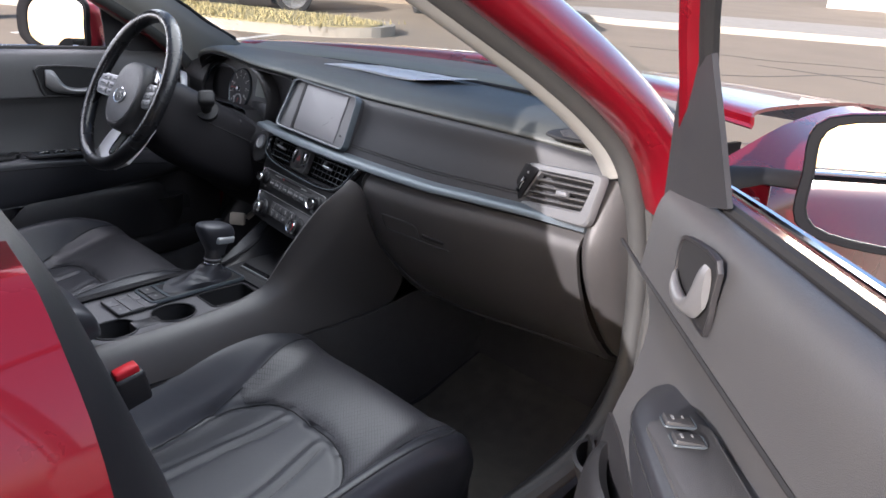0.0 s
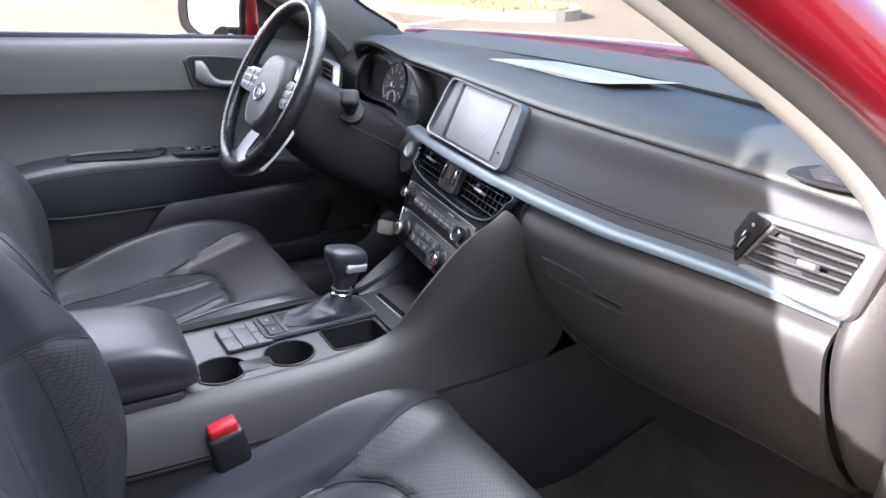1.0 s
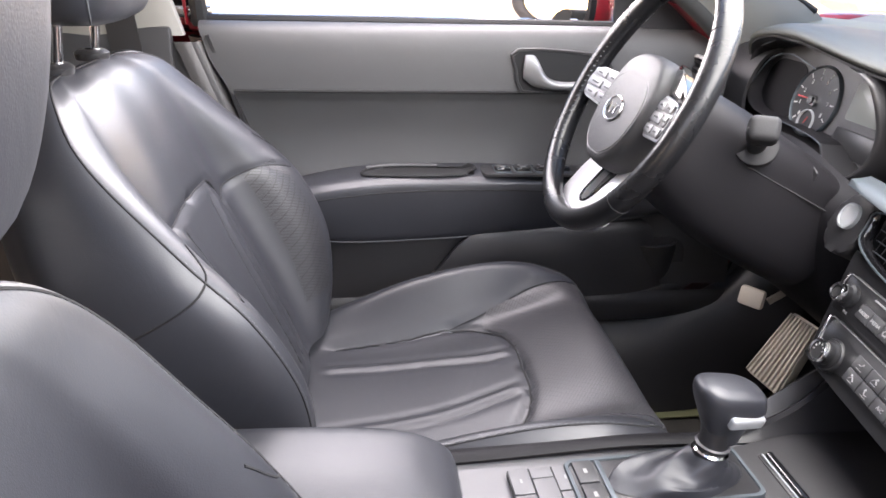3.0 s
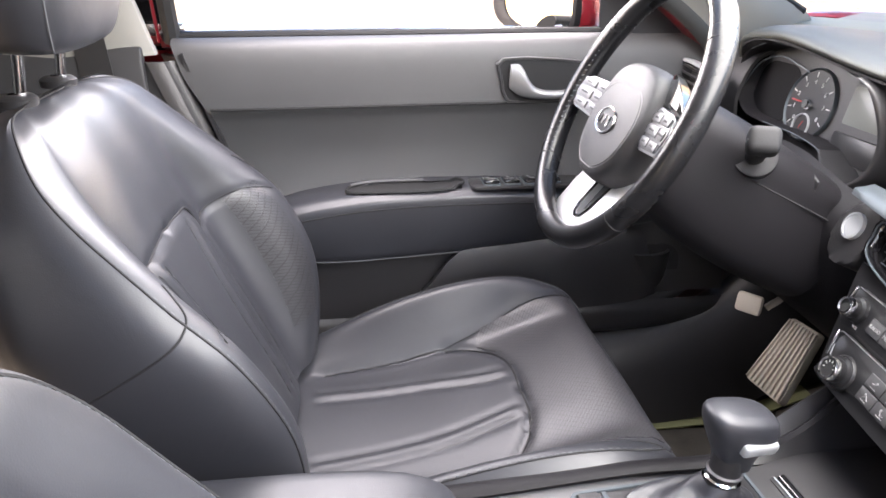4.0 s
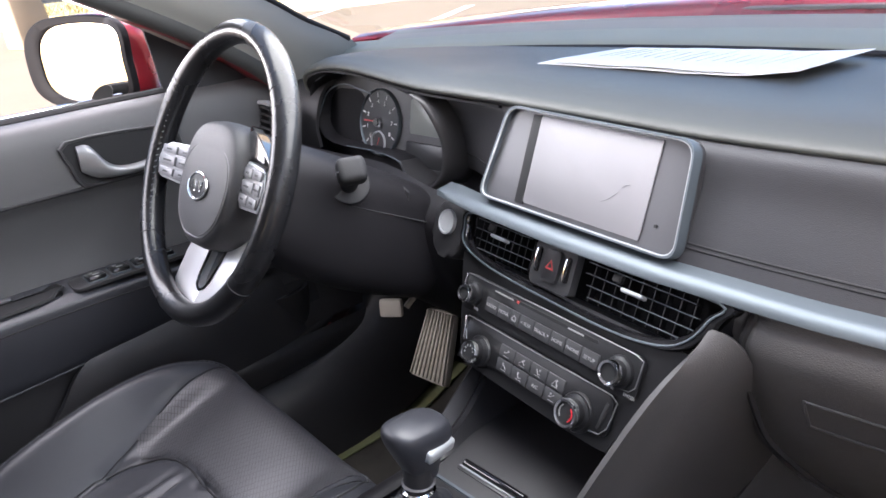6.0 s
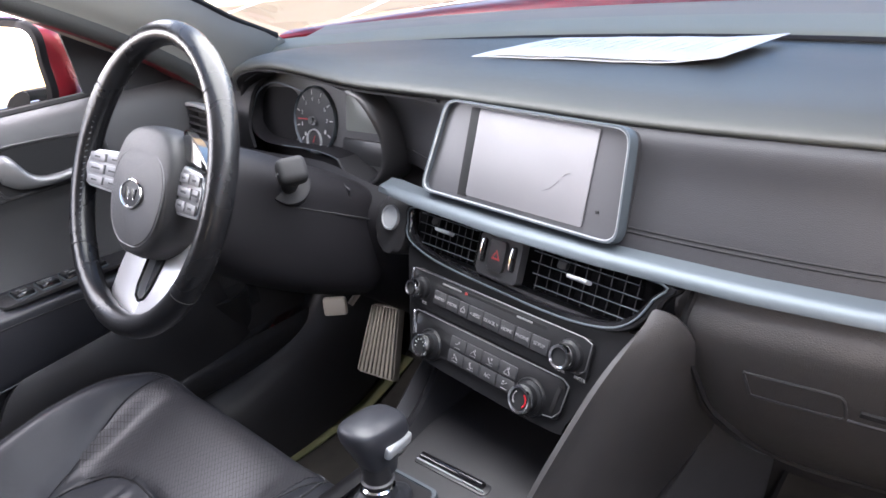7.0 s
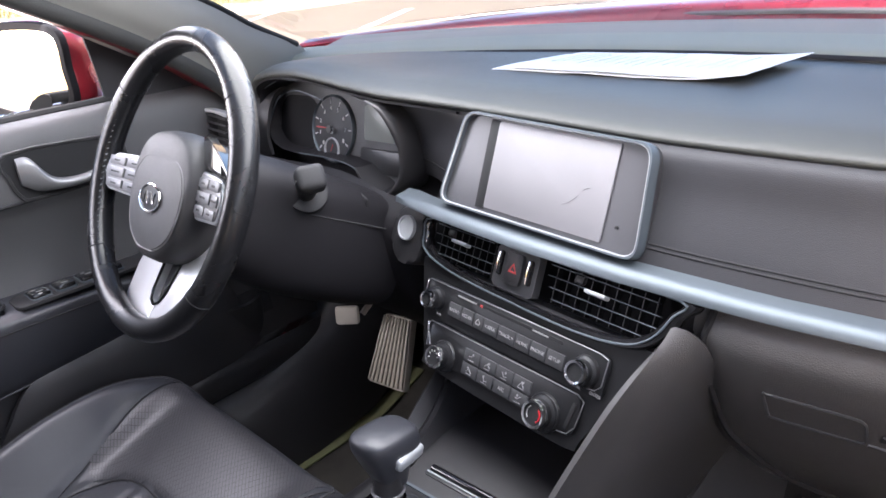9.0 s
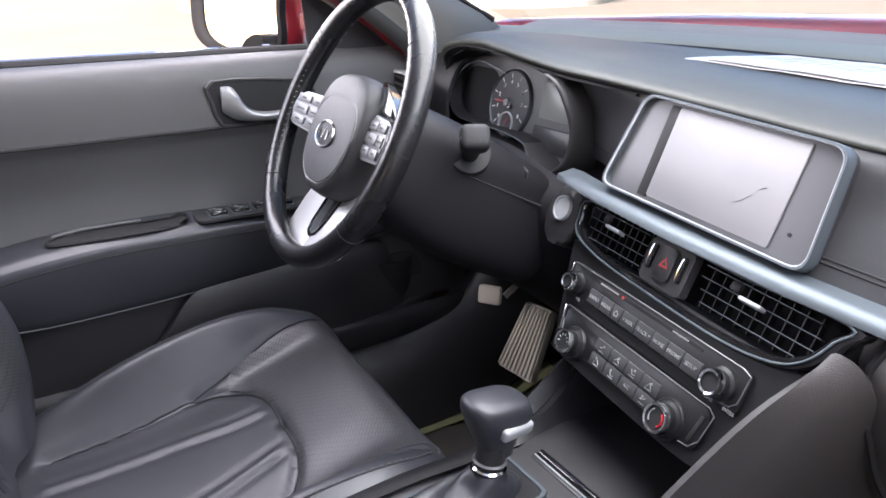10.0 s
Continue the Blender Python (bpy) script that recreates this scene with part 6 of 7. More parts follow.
# ---- seats ----
def car_seat(label, m, lean, base_y, base_z, rest=(0, 0), tall=1.0):
    """A leather front seat about the origin, facing +y, at the driver's height."""
    seat = thing("front_seat", label, "seat", "front seats", m)
    # cushion
    rings = []
    for y, zc, zb, w, bot in ((-0.70, 0.462, 0.470, 0.225, 0.34), (-0.60, 0.466, 0.504, 0.240, 0.33), (-0.48, 0.476, 0.548, 0.250, 0.32), (-0.36, 0.498, 0.576, 0.255, 0.32), (-0.27, 0.528, 0.582, 0.254, 0.33), (-0.21, 0.546, 0.570, 0.246, 0.35), (-0.178, 0.546, 0.556, 0.236, 0.38), (-0.160, 0.528, 0.532, 0.226, 0.41), (-0.156, 0.480, 0.480, 0.208, 0.43)):
        half = [(-w * 0.90, bot), (-w * 1.02, bot + (zb - bot) * 0.5), (-w * 1.04, zb - 0.030), (-w * 0.97, zb - 0.004), (-w * 0.86, zb - 0.001), (-w * 0.70, zc + (zb - zc) * 0.35), (-w * 0.58, zc), (-w * 0.30, zc + 0.002), (0, zc + 0.003)]
        full = half + [(-x, z) for x, z in half[-2::-1]]
        rings.append([(x, y, z) for x, z in full] + [(0, y, bot - 0.01)])
    flat = lambda p: (p[0], p[1])
    upper = lambda p: p[2] > 0.45
    seams = [([(0.0, -0.306), (k * 0.06, -0.309), (k * 0.11, -0.325), (k * 0.148, -0.358), (k * 0.160, -0.40)], 0.006, 0.0065) for k in (-1, 1)]
    sides = [[(k * 0.205, -0.175), (k * 0.188, -0.26), (k * 0.168, -0.35), (k * 0.155, -0.45), (k * 0.148, -0.60)] for k in (-1, 1)]
    ridges = [[(k * x, y) for x, y in ((0.036 + d, -0.328), (0.044 + d, -0.37), (0.058 + d, -0.44), (0.070 + d, -0.60))] for k in (-1, 1) for d in (0.0, 0.026)]
    lines = seams + [(p, 0.005, 0.007) for p in sides] + [(p, 0.0030, 0.0065) for p in ridges]
    lines += [([(k * 0.049, -0.335), (k * 0.058, -0.38), (k * 0.071, -0.44), (k * 0.083, -0.60)], -0.0035, 0.010) for k in (-1, 1)]
    rows = emboss(surface(rings, 14, 13, True), flat, lines, Vector((0, 0, 1)), upper)
    cu = part("cushion", grid_bm(rows, False, True, True), LEATHER, seat, "black leather seat cushion with side bolsters")
    at = sampler([r + [r[0]] for r in rows])
    nv = 18.0
    V = lambda k: k / nv
    find = finder(at, flat, 0.1, 0.97, V(3.6), V(12.4))
    for k, line in enumerate(sides):
        part("bolster_seam", seam_on(at, [find(*p) for p in line], 0.0011, -0.0006), SEAM, cu)
    for p, depth, width in seams:
        part("insert_seam", seam_on(at, [find(*q) for q in p], 0.0016, 0.0), SEAM, cu)
    for p in ridges:
        part("channel_seam", seam_on(at, [find(*q) for q in p[:3]], 0.0010, 0.0006), SEAM, cu)
    for a, b in ((3.45, 1), (12.55, -1)):
        uv = [(0.10, V(a)), (0.4, V(a)), (0.62, V(a + 0.05 * b)), (0.80, V(a + 0.5 * b)), (0.885, V(a + 1.5 * b))]
        part("piping", seam_on(at, uv, 0.0013, 0.0), SEAM, cu)
        part("stitching", stitches(at, uv, 0.004 * b, -0.0004, 0.006), STITCH, cu, "fine grey thread")
    ins = []
    front = lambda x: float(np.interp(abs(x), (0, 0.06, 0.11, 0.145, 0.175), (-0.300, -0.303, -0.318, -0.345, -0.340)))
    for f in np.linspace(0, 1, 34):
        ins.append([at(*find(x * (1 + 0.13 * f), front(x) + (-0.176 - front(x)) * f), 0.0006) for x in np.linspace(-0.172, 0.172, 40)])
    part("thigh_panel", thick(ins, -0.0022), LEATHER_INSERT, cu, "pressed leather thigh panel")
    # backrest
    ax = Vector((0, -math.sin(radians(lean)), math.cos(radians(lean))))
    fr = Vector((0, ax.z, -ax.y))
    base = Vector((0, base_y, base_z))
    rings = []
    for s, w, fb, fc, th in ((0.0, 0.22, 0.060, 0.03, 0.09), (0.08, 0.250, 0.098, 0.03, 0.10), (0.17, 0.272, 0.120, 0.025, 0.11), (0.27, 0.282, 0.112, 0.018, 0.11), (0.35, 0.276, 0.082, 0.014, 0.11), (0.43, 0.252, 0.048, 0.014, 0.105), (0.49, 0.228, 0.024, 0.012, 0.095), (0.535, 0.190, 0.008, 0.004, 0.085), (0.560, 0.140, -0.012, -0.012, 0.070), (0.568, 0.08, -0.028, -0.028, 0.055)):
        c = base + ax * s * tall
        half = [(-w * 0.75, -th), (-w * 0.98, -th * 0.6), (-w * 1.03, -0.01), (-w * 1.0, fb * 0.75), (-w * 0.88, fb), (-w * 0.72, fb * 0.70 + fc * 0.3), (-w * 0.58, fc), (-w * 0.28, fc + 0.006), (0, fc + 0.004)]
        full = half + [(-x, d) for x, d in half[-2::-1]]
        rings.append([c + Vector((x, 0, 0)) + fr * d for x, d in full] + [c + fr * (-th - 0.012)])
    flat = lambda p: (p[0], (Vector(p) - base).dot(ax) / tall)
    fore = lambda p: (Vector(p) - base).dot(fr) > -0.02
    edge = [[(k * 0.115, 0.01), (k * 0.122, 0.15), (k * 0.130, 0.26), (k * 0.128, 0.315), (k * 0.105, 0.347), (k * 0.05, 0.356), (0.0, 0.357)] for k in (-1, 1)]
    ribs = [[(k * (0.042 + d), 0.03), (k * (0.046 + d), 0.16), (k * (0.058 + d), 0.27), (k * (0.072 + d), 0.335)] for k in (-1, 1) for d in (0.0, 0.026)]
    wings = [[(k * 0.128, 0.300), (k * 0.160, 0.318), (k * 0.20, 0.318), (k * 0.245, 0.290)] for k in (-1, 1)]
    lines = [(p, 0.006, 0.007) for p in edge] + [(p, 0.003, 0.0065) for p in ribs] + [(p, 0.004, 0.006) for p in wings]
    lines += [([(k * 0.055, 0.05), (k * 0.059, 0.16), (k * 0.071, 0.27), (k * 0.085, 0.325)], -0.0035, 0.010) for k in (-1, 1)]
    rows = emboss(surface(rings, 12, 13, True), flat, lines, fr, fore)
    bk = part("backrest", grid_bm(rows, False, True, True), LEATHER, seat, "black leather backrest with deep bolsters")
    at = sampler([r + [r[0]] for r in rows])
    find = finder(at, flat, 0.03, 0.97, V(3.4), V(12.6))
    for p in edge:
        part("insert_seam", seam_on(at, [find(*q) for q in p], 0.0015, 0.0), SEAM, bk)
    for p in ribs:
        part("channel_seam", seam_on(at, [find(*q) for q in p], 0.0008, 0.0), SEAM, bk)
    for p in wings:
        uv = [find(*q) for q in p]
        part("wing_seam", seam_on(at, uv, 0.0012, 0.0), SEAM, bk)
    for k in (1, -1):
        f = lambda v: V(8 + k * (v - 8))
        uv = [(0.05, f(3.6)), (0.3, f(3.6)), (0.48, f(3.5)), (0.6, f(3.3)), (0.75, f(3.2)), (0.86, f(3.6)), (0.93, f(4.8)), (0.955, f(6.5)), (0.96, f(8))]
        part("edge_seam", seam_on(at, uv, 0.0013, 0.0), SEAM, bk)
        part("stitching", stitches(at, uv[:8], 0.0035 * k, -0.0004, 0.006), STITCH, bk, "fine grey thread")
        part("side_seam", seam_on(at, [(0.47, f(4.2)), (0.435, f(3.9)), (0.42, f(3.6)), (0.40, f(2.8)), (0.38, f(1.8))], 0.0013, 0.0), SEAM, bk)
        wp = [[at(u, f(v), 0.0006) for v in np.linspace(4.5, 5.5, 14)] for u in np.linspace(0.10, 0.40, 30)]
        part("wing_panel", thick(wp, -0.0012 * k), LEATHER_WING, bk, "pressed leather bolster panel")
    # headrest on two posts
    hc = base + ax * 0.568 * tall
    for x in (-0.060, 0.060):
        p = part("headrest_post", tube([hc + Vector((x, -0.028, -0.03)), hc + Vector((x, -0.010, 0.10))], 0.006, 12), CHROME, seat, "chrome headrest post")
        part("post_collar", lathe([(0.02, -0.004), (0.021, 0.004), (0.016, 0.008), (0.008, 0.009)], Matrix.Translation(hc + Vector((x, -0.028, -0.006))), 20), PLASTIC, p)
    rows = []
    hb = hc + Vector((0, rest[0], 0.055 + rest[1]))
    for s, w, a, b in ((0.0, 0.07, -0.030, 0.030), (0.012, 0.105, -0.048, 0.044), (0.05, 0.128, -0.056, 0.050), (0.10, 0.135, -0.055, 0.052), (0.15, 0.128, -0.048, 0.052), (0.185, 0.105, -0.036, 0.046), (0.20, 0.06, -0.015, 0.030)):
        c = hb + Vector((0, 0.10 * s, s))
        rows.append([c + Vector((x * w, d, 0)) for x, d in ((-1, 0), (-0.9, a * 0.75), (-0.5, a), (0, a * 1.03), (0.5, a), (0.9, a * 0.75), (1, 0), (0.9, b * 0.75), (0.5, b), (0, b * 1.03), (-0.5, b), (-0.9, b * 0.75))])
    rows = surface(rows, 5, 4, True)
    hd = part("headrest", grid_bm(rows, False, True, True), LEATHER, seat, "padded leather headrest")
    hat = sampler([r + [r[0]] for r in rows])
    for v in (0.075, 0.425, 0.575, 0.925):
        part("headrest_seam", seam_on(hat, [(0.06, v), (0.5, v), (0.94, v)], 0.0014, 0.0), STITCH, hd)
    # plinth and rails
    part("seat_base", box(0.40, 0.46, 0.10, pose(0, -0.43, 0.335), 0.02), PLASTIC, seat)
    for x in (-0.19, 0.19):
        part("seat_rail", box(0.04, 0.56, 0.05, pose(x, -0.42, 0.27), 0.006), DARK, seat)
    part("side_cover", box(0.03, 0.44, 0.09, pose(math.copysign(0.255, m.translation.x), -0.46, 0.37), 0.012, 3), PLASTIC, seat)
    return seat


driver_seat = car_seat("black leather driver's seat with pressed panels", pose(-0.37, 0, 0), 20.8, -0.665, 0.47, (0.0, -0.012), 0.935)
passenger_seat = car_seat("black leather passenger seat slid forward beside the open door", pose(0.37, 0.085, -0.055), 7.0, -0.735, 0.45, (0.022, -0.018))


def buckle(p, tilt, label):
    b = thing("seat_belt_buckle", label, "buckle", "seat belt buckles")
    m = pose(*p, *tilt)
    part("buckle_body", box(0.032, 0.052, 0.13, m @ pose(0, 0, -0.075), 0.008, 3), PLASTIC, b)
    part("buckle_button", box(0.024, 0.040, 0.016, m @ pose(0, 0, -0.006), 0.004, 3), RED_PLASTIC, b, "red release button")
    part("buckle_stalk", tube([m @ Vector((0, 0, -0.13)), m @ Vector((0.0, 0.0, -0.26))], 0.014, 8, flat=0.4), DARK, b)


buckle((0.150, -0.435, 0.540), (12, 0, 0), "black buckle with a red button beside the seat")
# belt webbing on the driver's centre pillar
belt = thing("seat_belt", "dark seat belt hanging on the centre pillar", "seat belt")
pts = spline([(-0.672, -0.93, 1.22), (-0.688, -0.925, 1.0), (-0.685, -0.90, 0.75), (-0.67, -0.86, 0.5), (-0.66, -0.82, 0.40)], 6)
part("webbing", thick([[(p[0], p[1] - 0.024, p[2]), (p[0] + 0.001, p[1], p[2]), (p[0], p[1] + 0.024, p[2])] for p in pts], 0.002), PLASTIC, belt, "dark webbing")
part("belt_guide", box(0.02, 0.07, 0.10, pose(-0.668, -0.93, 1.24), 0.01), GREY, belt)

# papers on the dash top
pa = thing("papers", "white printed papers lying on the dash top", "papers")


top_pts = [p for r in top_rows for p in r]


def paper(dx, dy, dz, turn, lab):
    A, B, C, D = (Vector(p) for p in ((-0.138, 0.178, 0.989), (0.150, 0.208, 0.977), (0.172, 0.336, 0.990), (-0.118, 0.312, 0.999)))
    rows = []
    for v in np.linspace(0, 1, 7):
        r = []
        for u in np.linspace(0, 1, 13):
            p = (A * (1 - u) + B * u) * (1 - v) + (D * (1 - u) + C * u) * v
            curl = 0.035 * max(0, u - 0.80) ** 1.2 + 0.0015 * math.sin(3 * u) + 0.002 * v
            q = min(top_pts, key=lambda c: (c[0] - p.x) ** 2 + (c[1] - p.y) ** 2)
            r.append(Vector((p.x + dx, p.y + dy, q[2] + dz + curl + 0.004)))
        rows.append(r)
    ob = part("sheet", thick(rows, 0.0008), PAPER, pa, lab)
    at = sampler(rows)
    return ob, at


sheet_a, pat = paper(0.0, 0.0, 0.0, 0, "printed white sheet")
paper(-0.022, -0.004, -0.002, 2, "white sheet underneath")
random.seed(5)
for k in range(16):
    v = 0.10 + 0.05 * k
    u0, u1 = 0.25 + 0.1 * random.random(), 0.62 + 0.25 * random.random()
    part("print_line", tube([pat(q, v, -0.0012) for q in np.linspace(u0, u1, 8)], 0.0006, 4, flat=0.3), PRINT, sheet_a)

# ---- outside ----
KERB = material("kerb concrete", (0.26, 0.24, 0.205), 0.9, grain=0.3, grain_size=80, vary=0.2, vary_size=4)
DRY_GRASS = material("dry grass", (0.29, 0.245, 0.115), 0.95, grain=0.8, grain_size=90, vary=0.35, vary_size=3)
WALLP = material("tan render", (0.22, 0.175, 0.125), 0.9, grain=0.3, grain_size=60, vary=0.15, vary_size=1)
WHITEP = material("white render", (0.45, 0.435, 0.41), 0.85, grain=0.2, grain_size=60, vary=0.1, vary_size=1)
ROAD = material("sunbleached road", (0.180, 0.146, 0.106), 0.95, grain=0.5, grain_size=120, vary=0.2, vary_size=0.8)
LINE = material("pale stripe", (0.50, 0.49, 0.46), 0.8, grain=0.3, vary=0.2, vary_size=6)
TAR = material("tar joint", (0.10, 0.088, 0.075), 0.9, grain=0.3)
DARKPAINT = material("dark car paint", (0.02, 0.022, 0.028), 0.25, coat=1.0)
DARKGLASS = material("dark car glass", (0.01, 0.012, 0.014), 0.05)
slope = lambda x, y: -0.05 * x + 0.055 * y - 0.0
SIZES = [-220, -120, -60, -30, -15, -6, 0, 6, 15, 30, 60, 120, 220]
ground = tagged(part("ground", grid_bm([[(x, y, slope(x, y)) for x in SIZES] for y in SIZES]), ROAD, smooth=False), "sunlit sloping pale asphalt yard", "ground", kind="structure")


def on_ground(outline, h, mat, parent=None, name="slab", lift=0.0):
    bm = bmesh.new()
    lo = [bm.verts.new((x, y, slope(x, y) - 0.02)) for x, y in outline]
    hi = [bm.verts.new((x, y, slope(x, y) + h + lift)) for x, y in outline]
    n = len(outline)
    bm.faces.new(hi)
    for i in range(n):
        bm.faces.new([lo[i], lo[(i + 1) % n], hi[(i + 1) % n], hi[i]])
    return part(name, bm, mat, parent, smooth=False)


def road_car(label, paint, m):
    """A parked saloon: lofted body, dark windows, four wheels with spoked rims."""
    car = thing("parked_car", label, "car", "parked cars", m)
    rows = []
    for y, w, zb, zs, zt, wt in ((-2.3, 0.62, 0.42, 0.75, 0.86, 0.50), (-2.15, 0.80, 0.30, 0.82, 0.98, 0.66), (-1.5, 0.88, 0.24, 0.88, 1.04, 0.70), (-0.9, 0.90, 0.22, 0.92, 1.36, 0.58), (-0.1, 0.91, 0.22, 0.92, 1.46, 0.58), (0.6, 0.91, 0.22, 0.92, 1.34, 0.58), (1.15, 0.90, 0.22, 0.90, 0.98, 0.68), (1.7, 0.88, 0.24, 0.84, 0.90, 0.66), (2.2, 0.78, 0.30, 0.66, 0.76, 0.55), (2.35, 0.60, 0.40, 0.58, 0.64, 0.42)):
        rows.append([(-w * 0.9, y, zb), (-w, y, (zb + zs) / 2), (-w * 0.97, y, zs), (-wt, y, zt - 0.03), (-wt * 0.6, y, zt), (wt * 0.6, y, zt), (wt, y, zt - 0.03), (w * 0.97, y, zs), (w, y, (zb + zs) / 2), (w * 0.9, y, zb)])
    part("body", grid_bm(surface(rows, 4, 3, True), False, True, True), paint, car)
    for s in (-1, 1):
        for y0, y1 in ((-0.85, -0.15), (-0.08, 0.62)):
            part("side_window", prism([(y0 + 0.1, 0.97), (y1 - 0.02, 0.97), (y1 - 0.06, 1.30), (y0 + 0.22, 1.30)], 0.01, Matrix.Translation((s * 0.80, 0, 0)) @ Matrix(((0, -s * 0.55, s * 1.0, s * 0.53), (1, 0, 0, 0), (0, 1, 0.0, 0), (0, 0, 0, 1)))), DARKGLASS, car)
        for y in (-1.4, 1.42):
            wm = frame_of((s * 0.86, y, 0.33), (0, 1, 0), (0, 0, 1)) if s > 0 else frame_of((s * 0.86, y, 0.33), (0, -1, 0), (0, 0, 1))
            wh = part("wheel", lathe([(0.20, -0.16), (0.33, -0.15), (0.345, -0.08), (0.345, 0.02), (0.325, 0.05), (0.245, 0.055), (0.235, 0.03)], wm, 32), TYRE, car)
            rim_ = part("rim", lathe([(0.24, 0.02), (0.245, 0.050), (0.225, 0.052), (0.215, 0.02), (0.21, -0.06), (0.0, -0.07)], wm, 32), STEEL_WHEEL, wh, "alloy rim")
            for k in range(7):
                part("spoke", box(0.20, 0.035, 0.02, wm @ pose(0, 0, 0, 0, 0, 360 * k / 7) @ pose(0.12, 0, 0.025), 0.006), STEEL_WHEEL, wh)
            part("hub_cap", lathe([(0, 0.045), (0.04, 0.043), (0.05, 0.03)], wm, 16), STEEL_WHEEL, wh)
        part("head_lamp", box(0.26, 0.12, 0.10, pose(s * 0.60, 2.16, 0.64, 0, 0, -s * 25), 0.03, 3), WHITEP, car)
        part("tail_lamp", box(0.24, 0.10, 0.14, pose(s * 0.62, -2.18, 0.80, 0, 0, s * 20), 0.03, 3), REFLECTOR, car)
    return car


def seat_on(x, y, rz):
    """A pose that stands on the sloping ground."""
    n = Vector((0.05, -0.055, 1)).normalized()
    q = Vector((0, 0, 1)).rotation_difference(n).to_matrix().to_4x4()
    return Matrix.Translation((x, y, slope(x, y))) @ q @ pose(0, 0, 0, 0, 0, rz)


road_car("dark parked saloon with bright alloy wheels", DARKPAINT, seat_on(-12.05, 5.95, -25))
road_car("white parked saloon beyond the kerb island", WHITEP, seat_on(-8.6, 9.6, 60))
road_car("dark parked saloon behind the red car", DARKPAINT, seat_on(4.6, -9.0, 20))

# kerb island with dry grass
isl = [tuple(p) for p in spline([(-16.0, 1.3), (-11.0, 3.6), (-8.9, 4.35), (-7.75, 5.0), (-7.15, 5.9), (-7.45, 6.6), (-8.4, 6.75), (-10.5, 6.0), (-13.0, 4.9), (-17.0, 3.2)], 5, True)]
island = thing("kerb_island", "raised kerb island with dry yellow grass", "kerb island", kind="structure")
on_ground(isl, 0.14, KERB, island, "kerb")
cx, cy = sum(p[0] for p in isl) / len(isl), sum(p[1] for p in isl) / len(isl)
on_ground([(cx + (x - cx) * 0.975, cy + (y - cy) * 0.90) for x, y in isl], 0.155, DRY_GRASS, island, "turf")
random.seed(11)
bm = bmesh.new()
for k in range(2600):
    u = random.random()
    x, y = -16 + 8.7 * u, 2.35 + 3.5 * u + random.uniform(-0.85, 0.85)
    h, a, r = random.uniform(0.04, 0.11), random.uniform(0, 6.3), 0.012
    z = slope(x, y) + 0.15
    bm.faces.new([bm.verts.new((x + r * math.cos(a), y + r * math.sin(a), z)), bm.verts.new((x - r * math.cos(a), y - r * math.sin(a), z)), bm.verts.new((x + random.uniform(-0.05, 0.05), y + random.uniform(-0.05, 0.05), z + h))])
tagged(part("dry_grass", bm, DRY_GRASS, smooth=False), "dry yellow grass blades on the kerb island", "grass", kind="stuff")


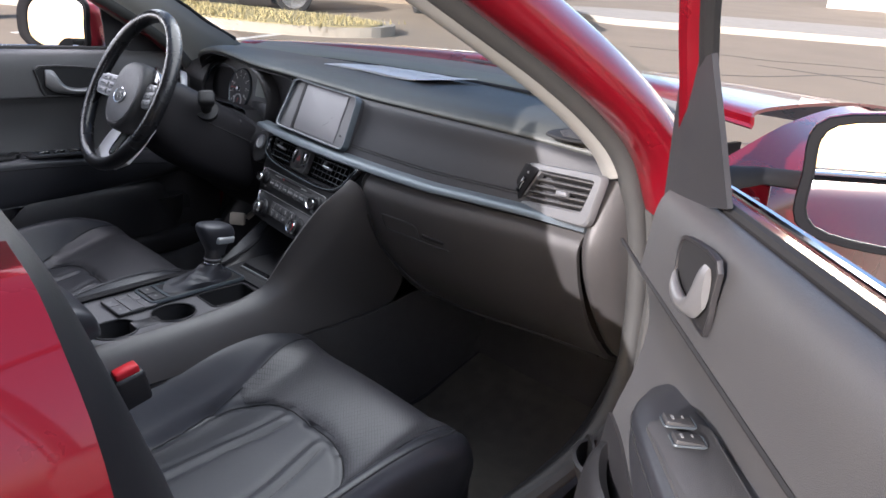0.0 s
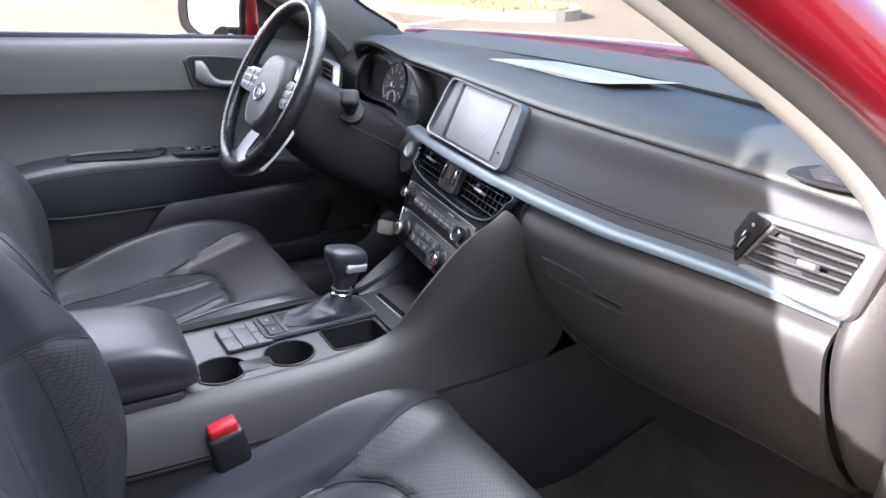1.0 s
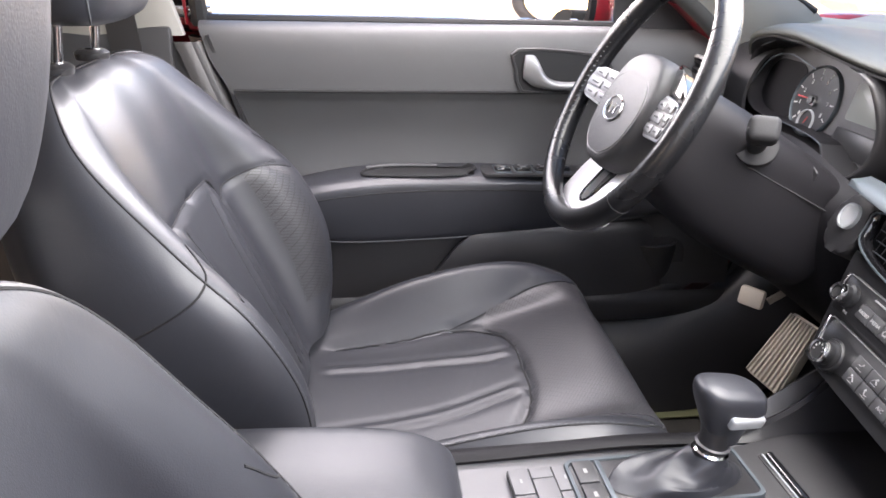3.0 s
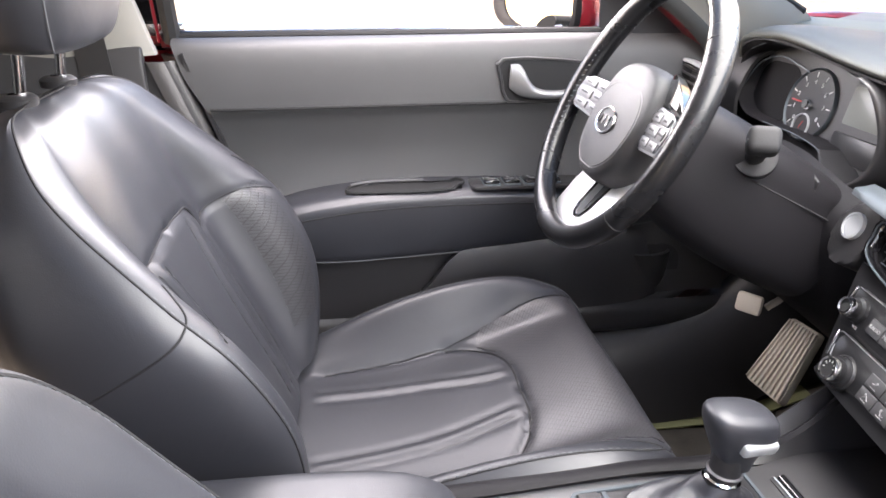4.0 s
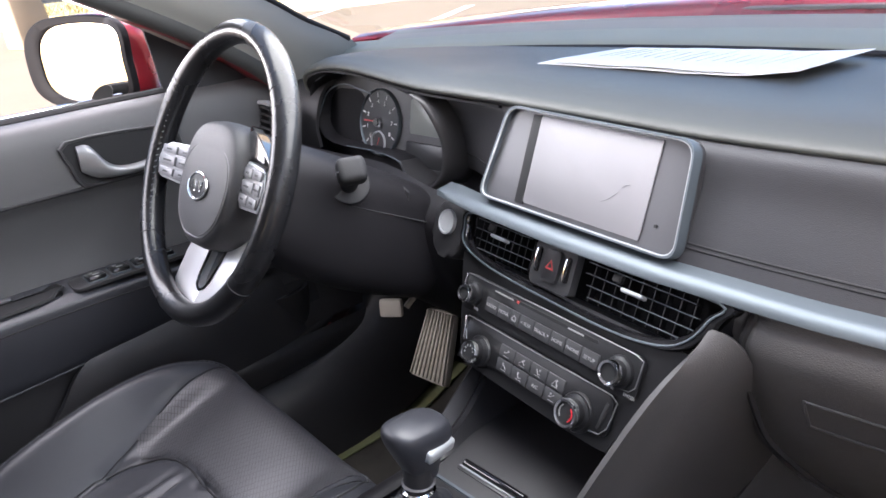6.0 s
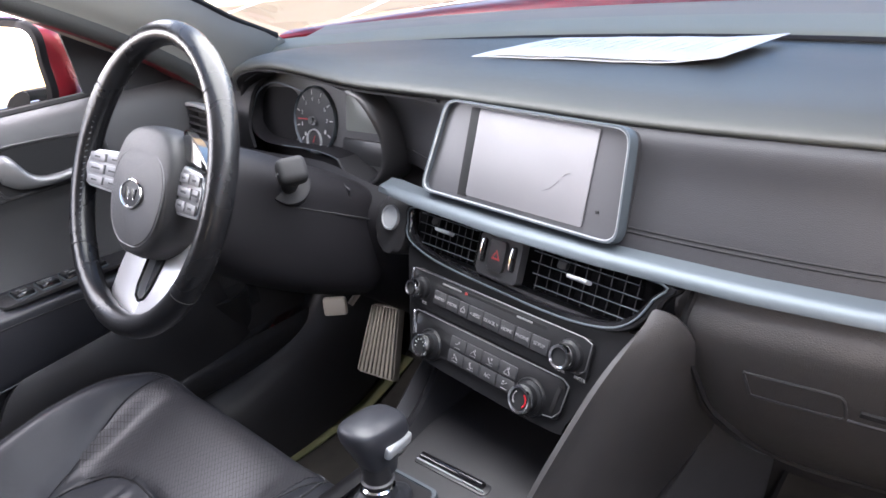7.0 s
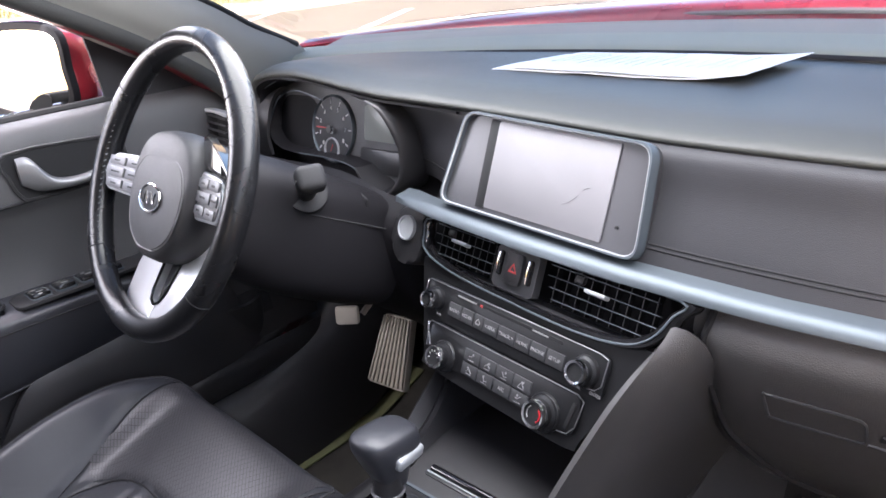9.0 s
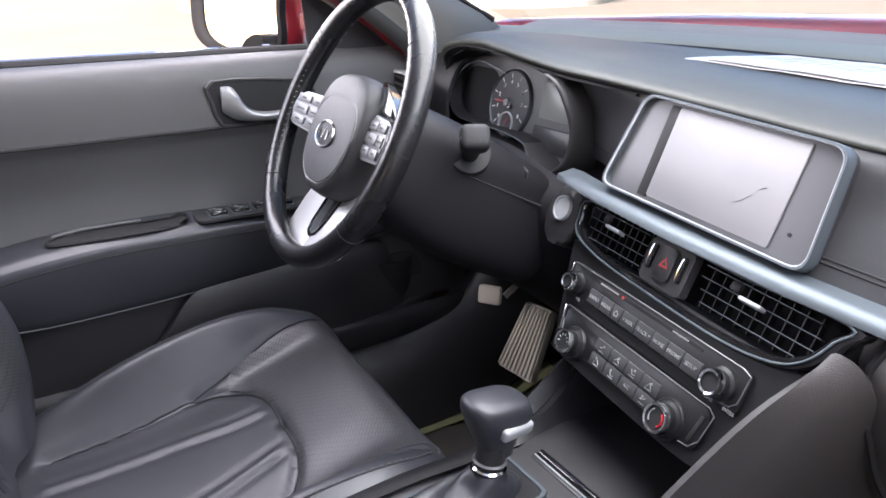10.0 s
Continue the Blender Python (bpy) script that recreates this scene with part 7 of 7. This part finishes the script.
def building(name, label, outline, h, mat):
    b = thing(name, label, "building")
    on_ground(outline, h, mat, b, "wall")
    c = (sum(p[0] for p in outline) / len(outline), sum(p[1] for p in outline) / len(outline))
    o = [(c[0] + (x - c[0]) * 1.02, c[1] + (y - c[1]) * 1.02) for x, y in outline]
    bm = bmesh.new()
    lo = [bm.verts.new((x, y, slope(x, y) + h)) for x, y in o]
    hi = [bm.verts.new((x, y, slope(x, y) + h + 0.35)) for x, y in o]
    for i in range(len(o)):
        bm.faces.new([lo[i], lo[(i + 1) % len(o)], hi[(i + 1) % len(o)], hi[i]])
    bm.faces.new(hi)
    bm.faces.new(lo[::-1])
    part("parapet", bm, KERB, b, smooth=False)
    return b


building("shop_building", "tan rendered building beyond the yard", [(-16.5, 8.4), (-11.6, 11.2), (-15.5, 19.0), (-21, 16.0)], 4.2, WALLP)
building("shop_building", "pale rendered building beside the yard", [(-19, -14), (-17.5, 0.5), (-26, 2.0), (-28, -13)], 4.5, WHITEP)
building("shop_building", "pale rendered building far across the road", [(-9, 29), (16, 37), (14, 46), (-11, 40)], 5.0, WHITEP)

# far pavement with its kerb, road joints and pale yard stripes
pav = thing("pavement", "pale pavement across the road", "pavement", kind="structure")
on_ground([(-11.5, 12.6), (-7.2, 12.4), (30, 33.0), (30, 37.0), (-9.0, 15.2)], 0.13, KERB, pav, "kerb")
random.seed(3)
for a, b in (((-3.6, 6.6), (2.6, 16.5)), ((-2.9, 9.4), (1.8, 8.6)), ((-5.0, 9.2), (2.0, 12.5)), ((-1.0, 4.4), (0.4, 12.0))):
    pts = [(a[0] + (b[0] - a[0]) * f + random.uniform(-0.12, 0.12), a[1] + (b[1] - a[1]) * f + random.uniform(-0.12, 0.12)) for f in np.linspace(0, 1, 12)]
    tagged(part("road_joint", tube([(x, y, slope(x, y) + 0.002) for x, y in spline(pts, 3)], 0.03, 6, flat=0.15, up=(0, 0, 1)), TAR), "dark tar joint in the road", "road joint", "road joints", kind="structure")
for k in range(3):
    x0, y0 = -4.2 - 2.4 * k, 1.0 + 0.4 * k
    o = [(x0, y0), (x0 - 1.6, y0 + 4.3), (x0 - 1.72, y0 + 4.26), (x0 - 0.12, y0 - 0.04)]
    tagged(on_ground(o, 0.004, LINE, None, "yard_stripe"), "pale stripe across the yard", "parking line", "parking lines", kind="structure")
blk = thing("bollard", "square tan concrete bollard beside the yard", "bollard")
bpos = seat_on(-10.9, 1.75, 12)
part("post", box(0.50, 0.50, 0.95, bpos @ pose(0, 0, 0.47), 0.04, 3, taper=0.86), WALLP, blk)
part("cap", box(0.46, 0.46, 0.08, bpos @ pose(0, 0, 0.96), 0.03, 3, taper=0.8), WALLP, blk)
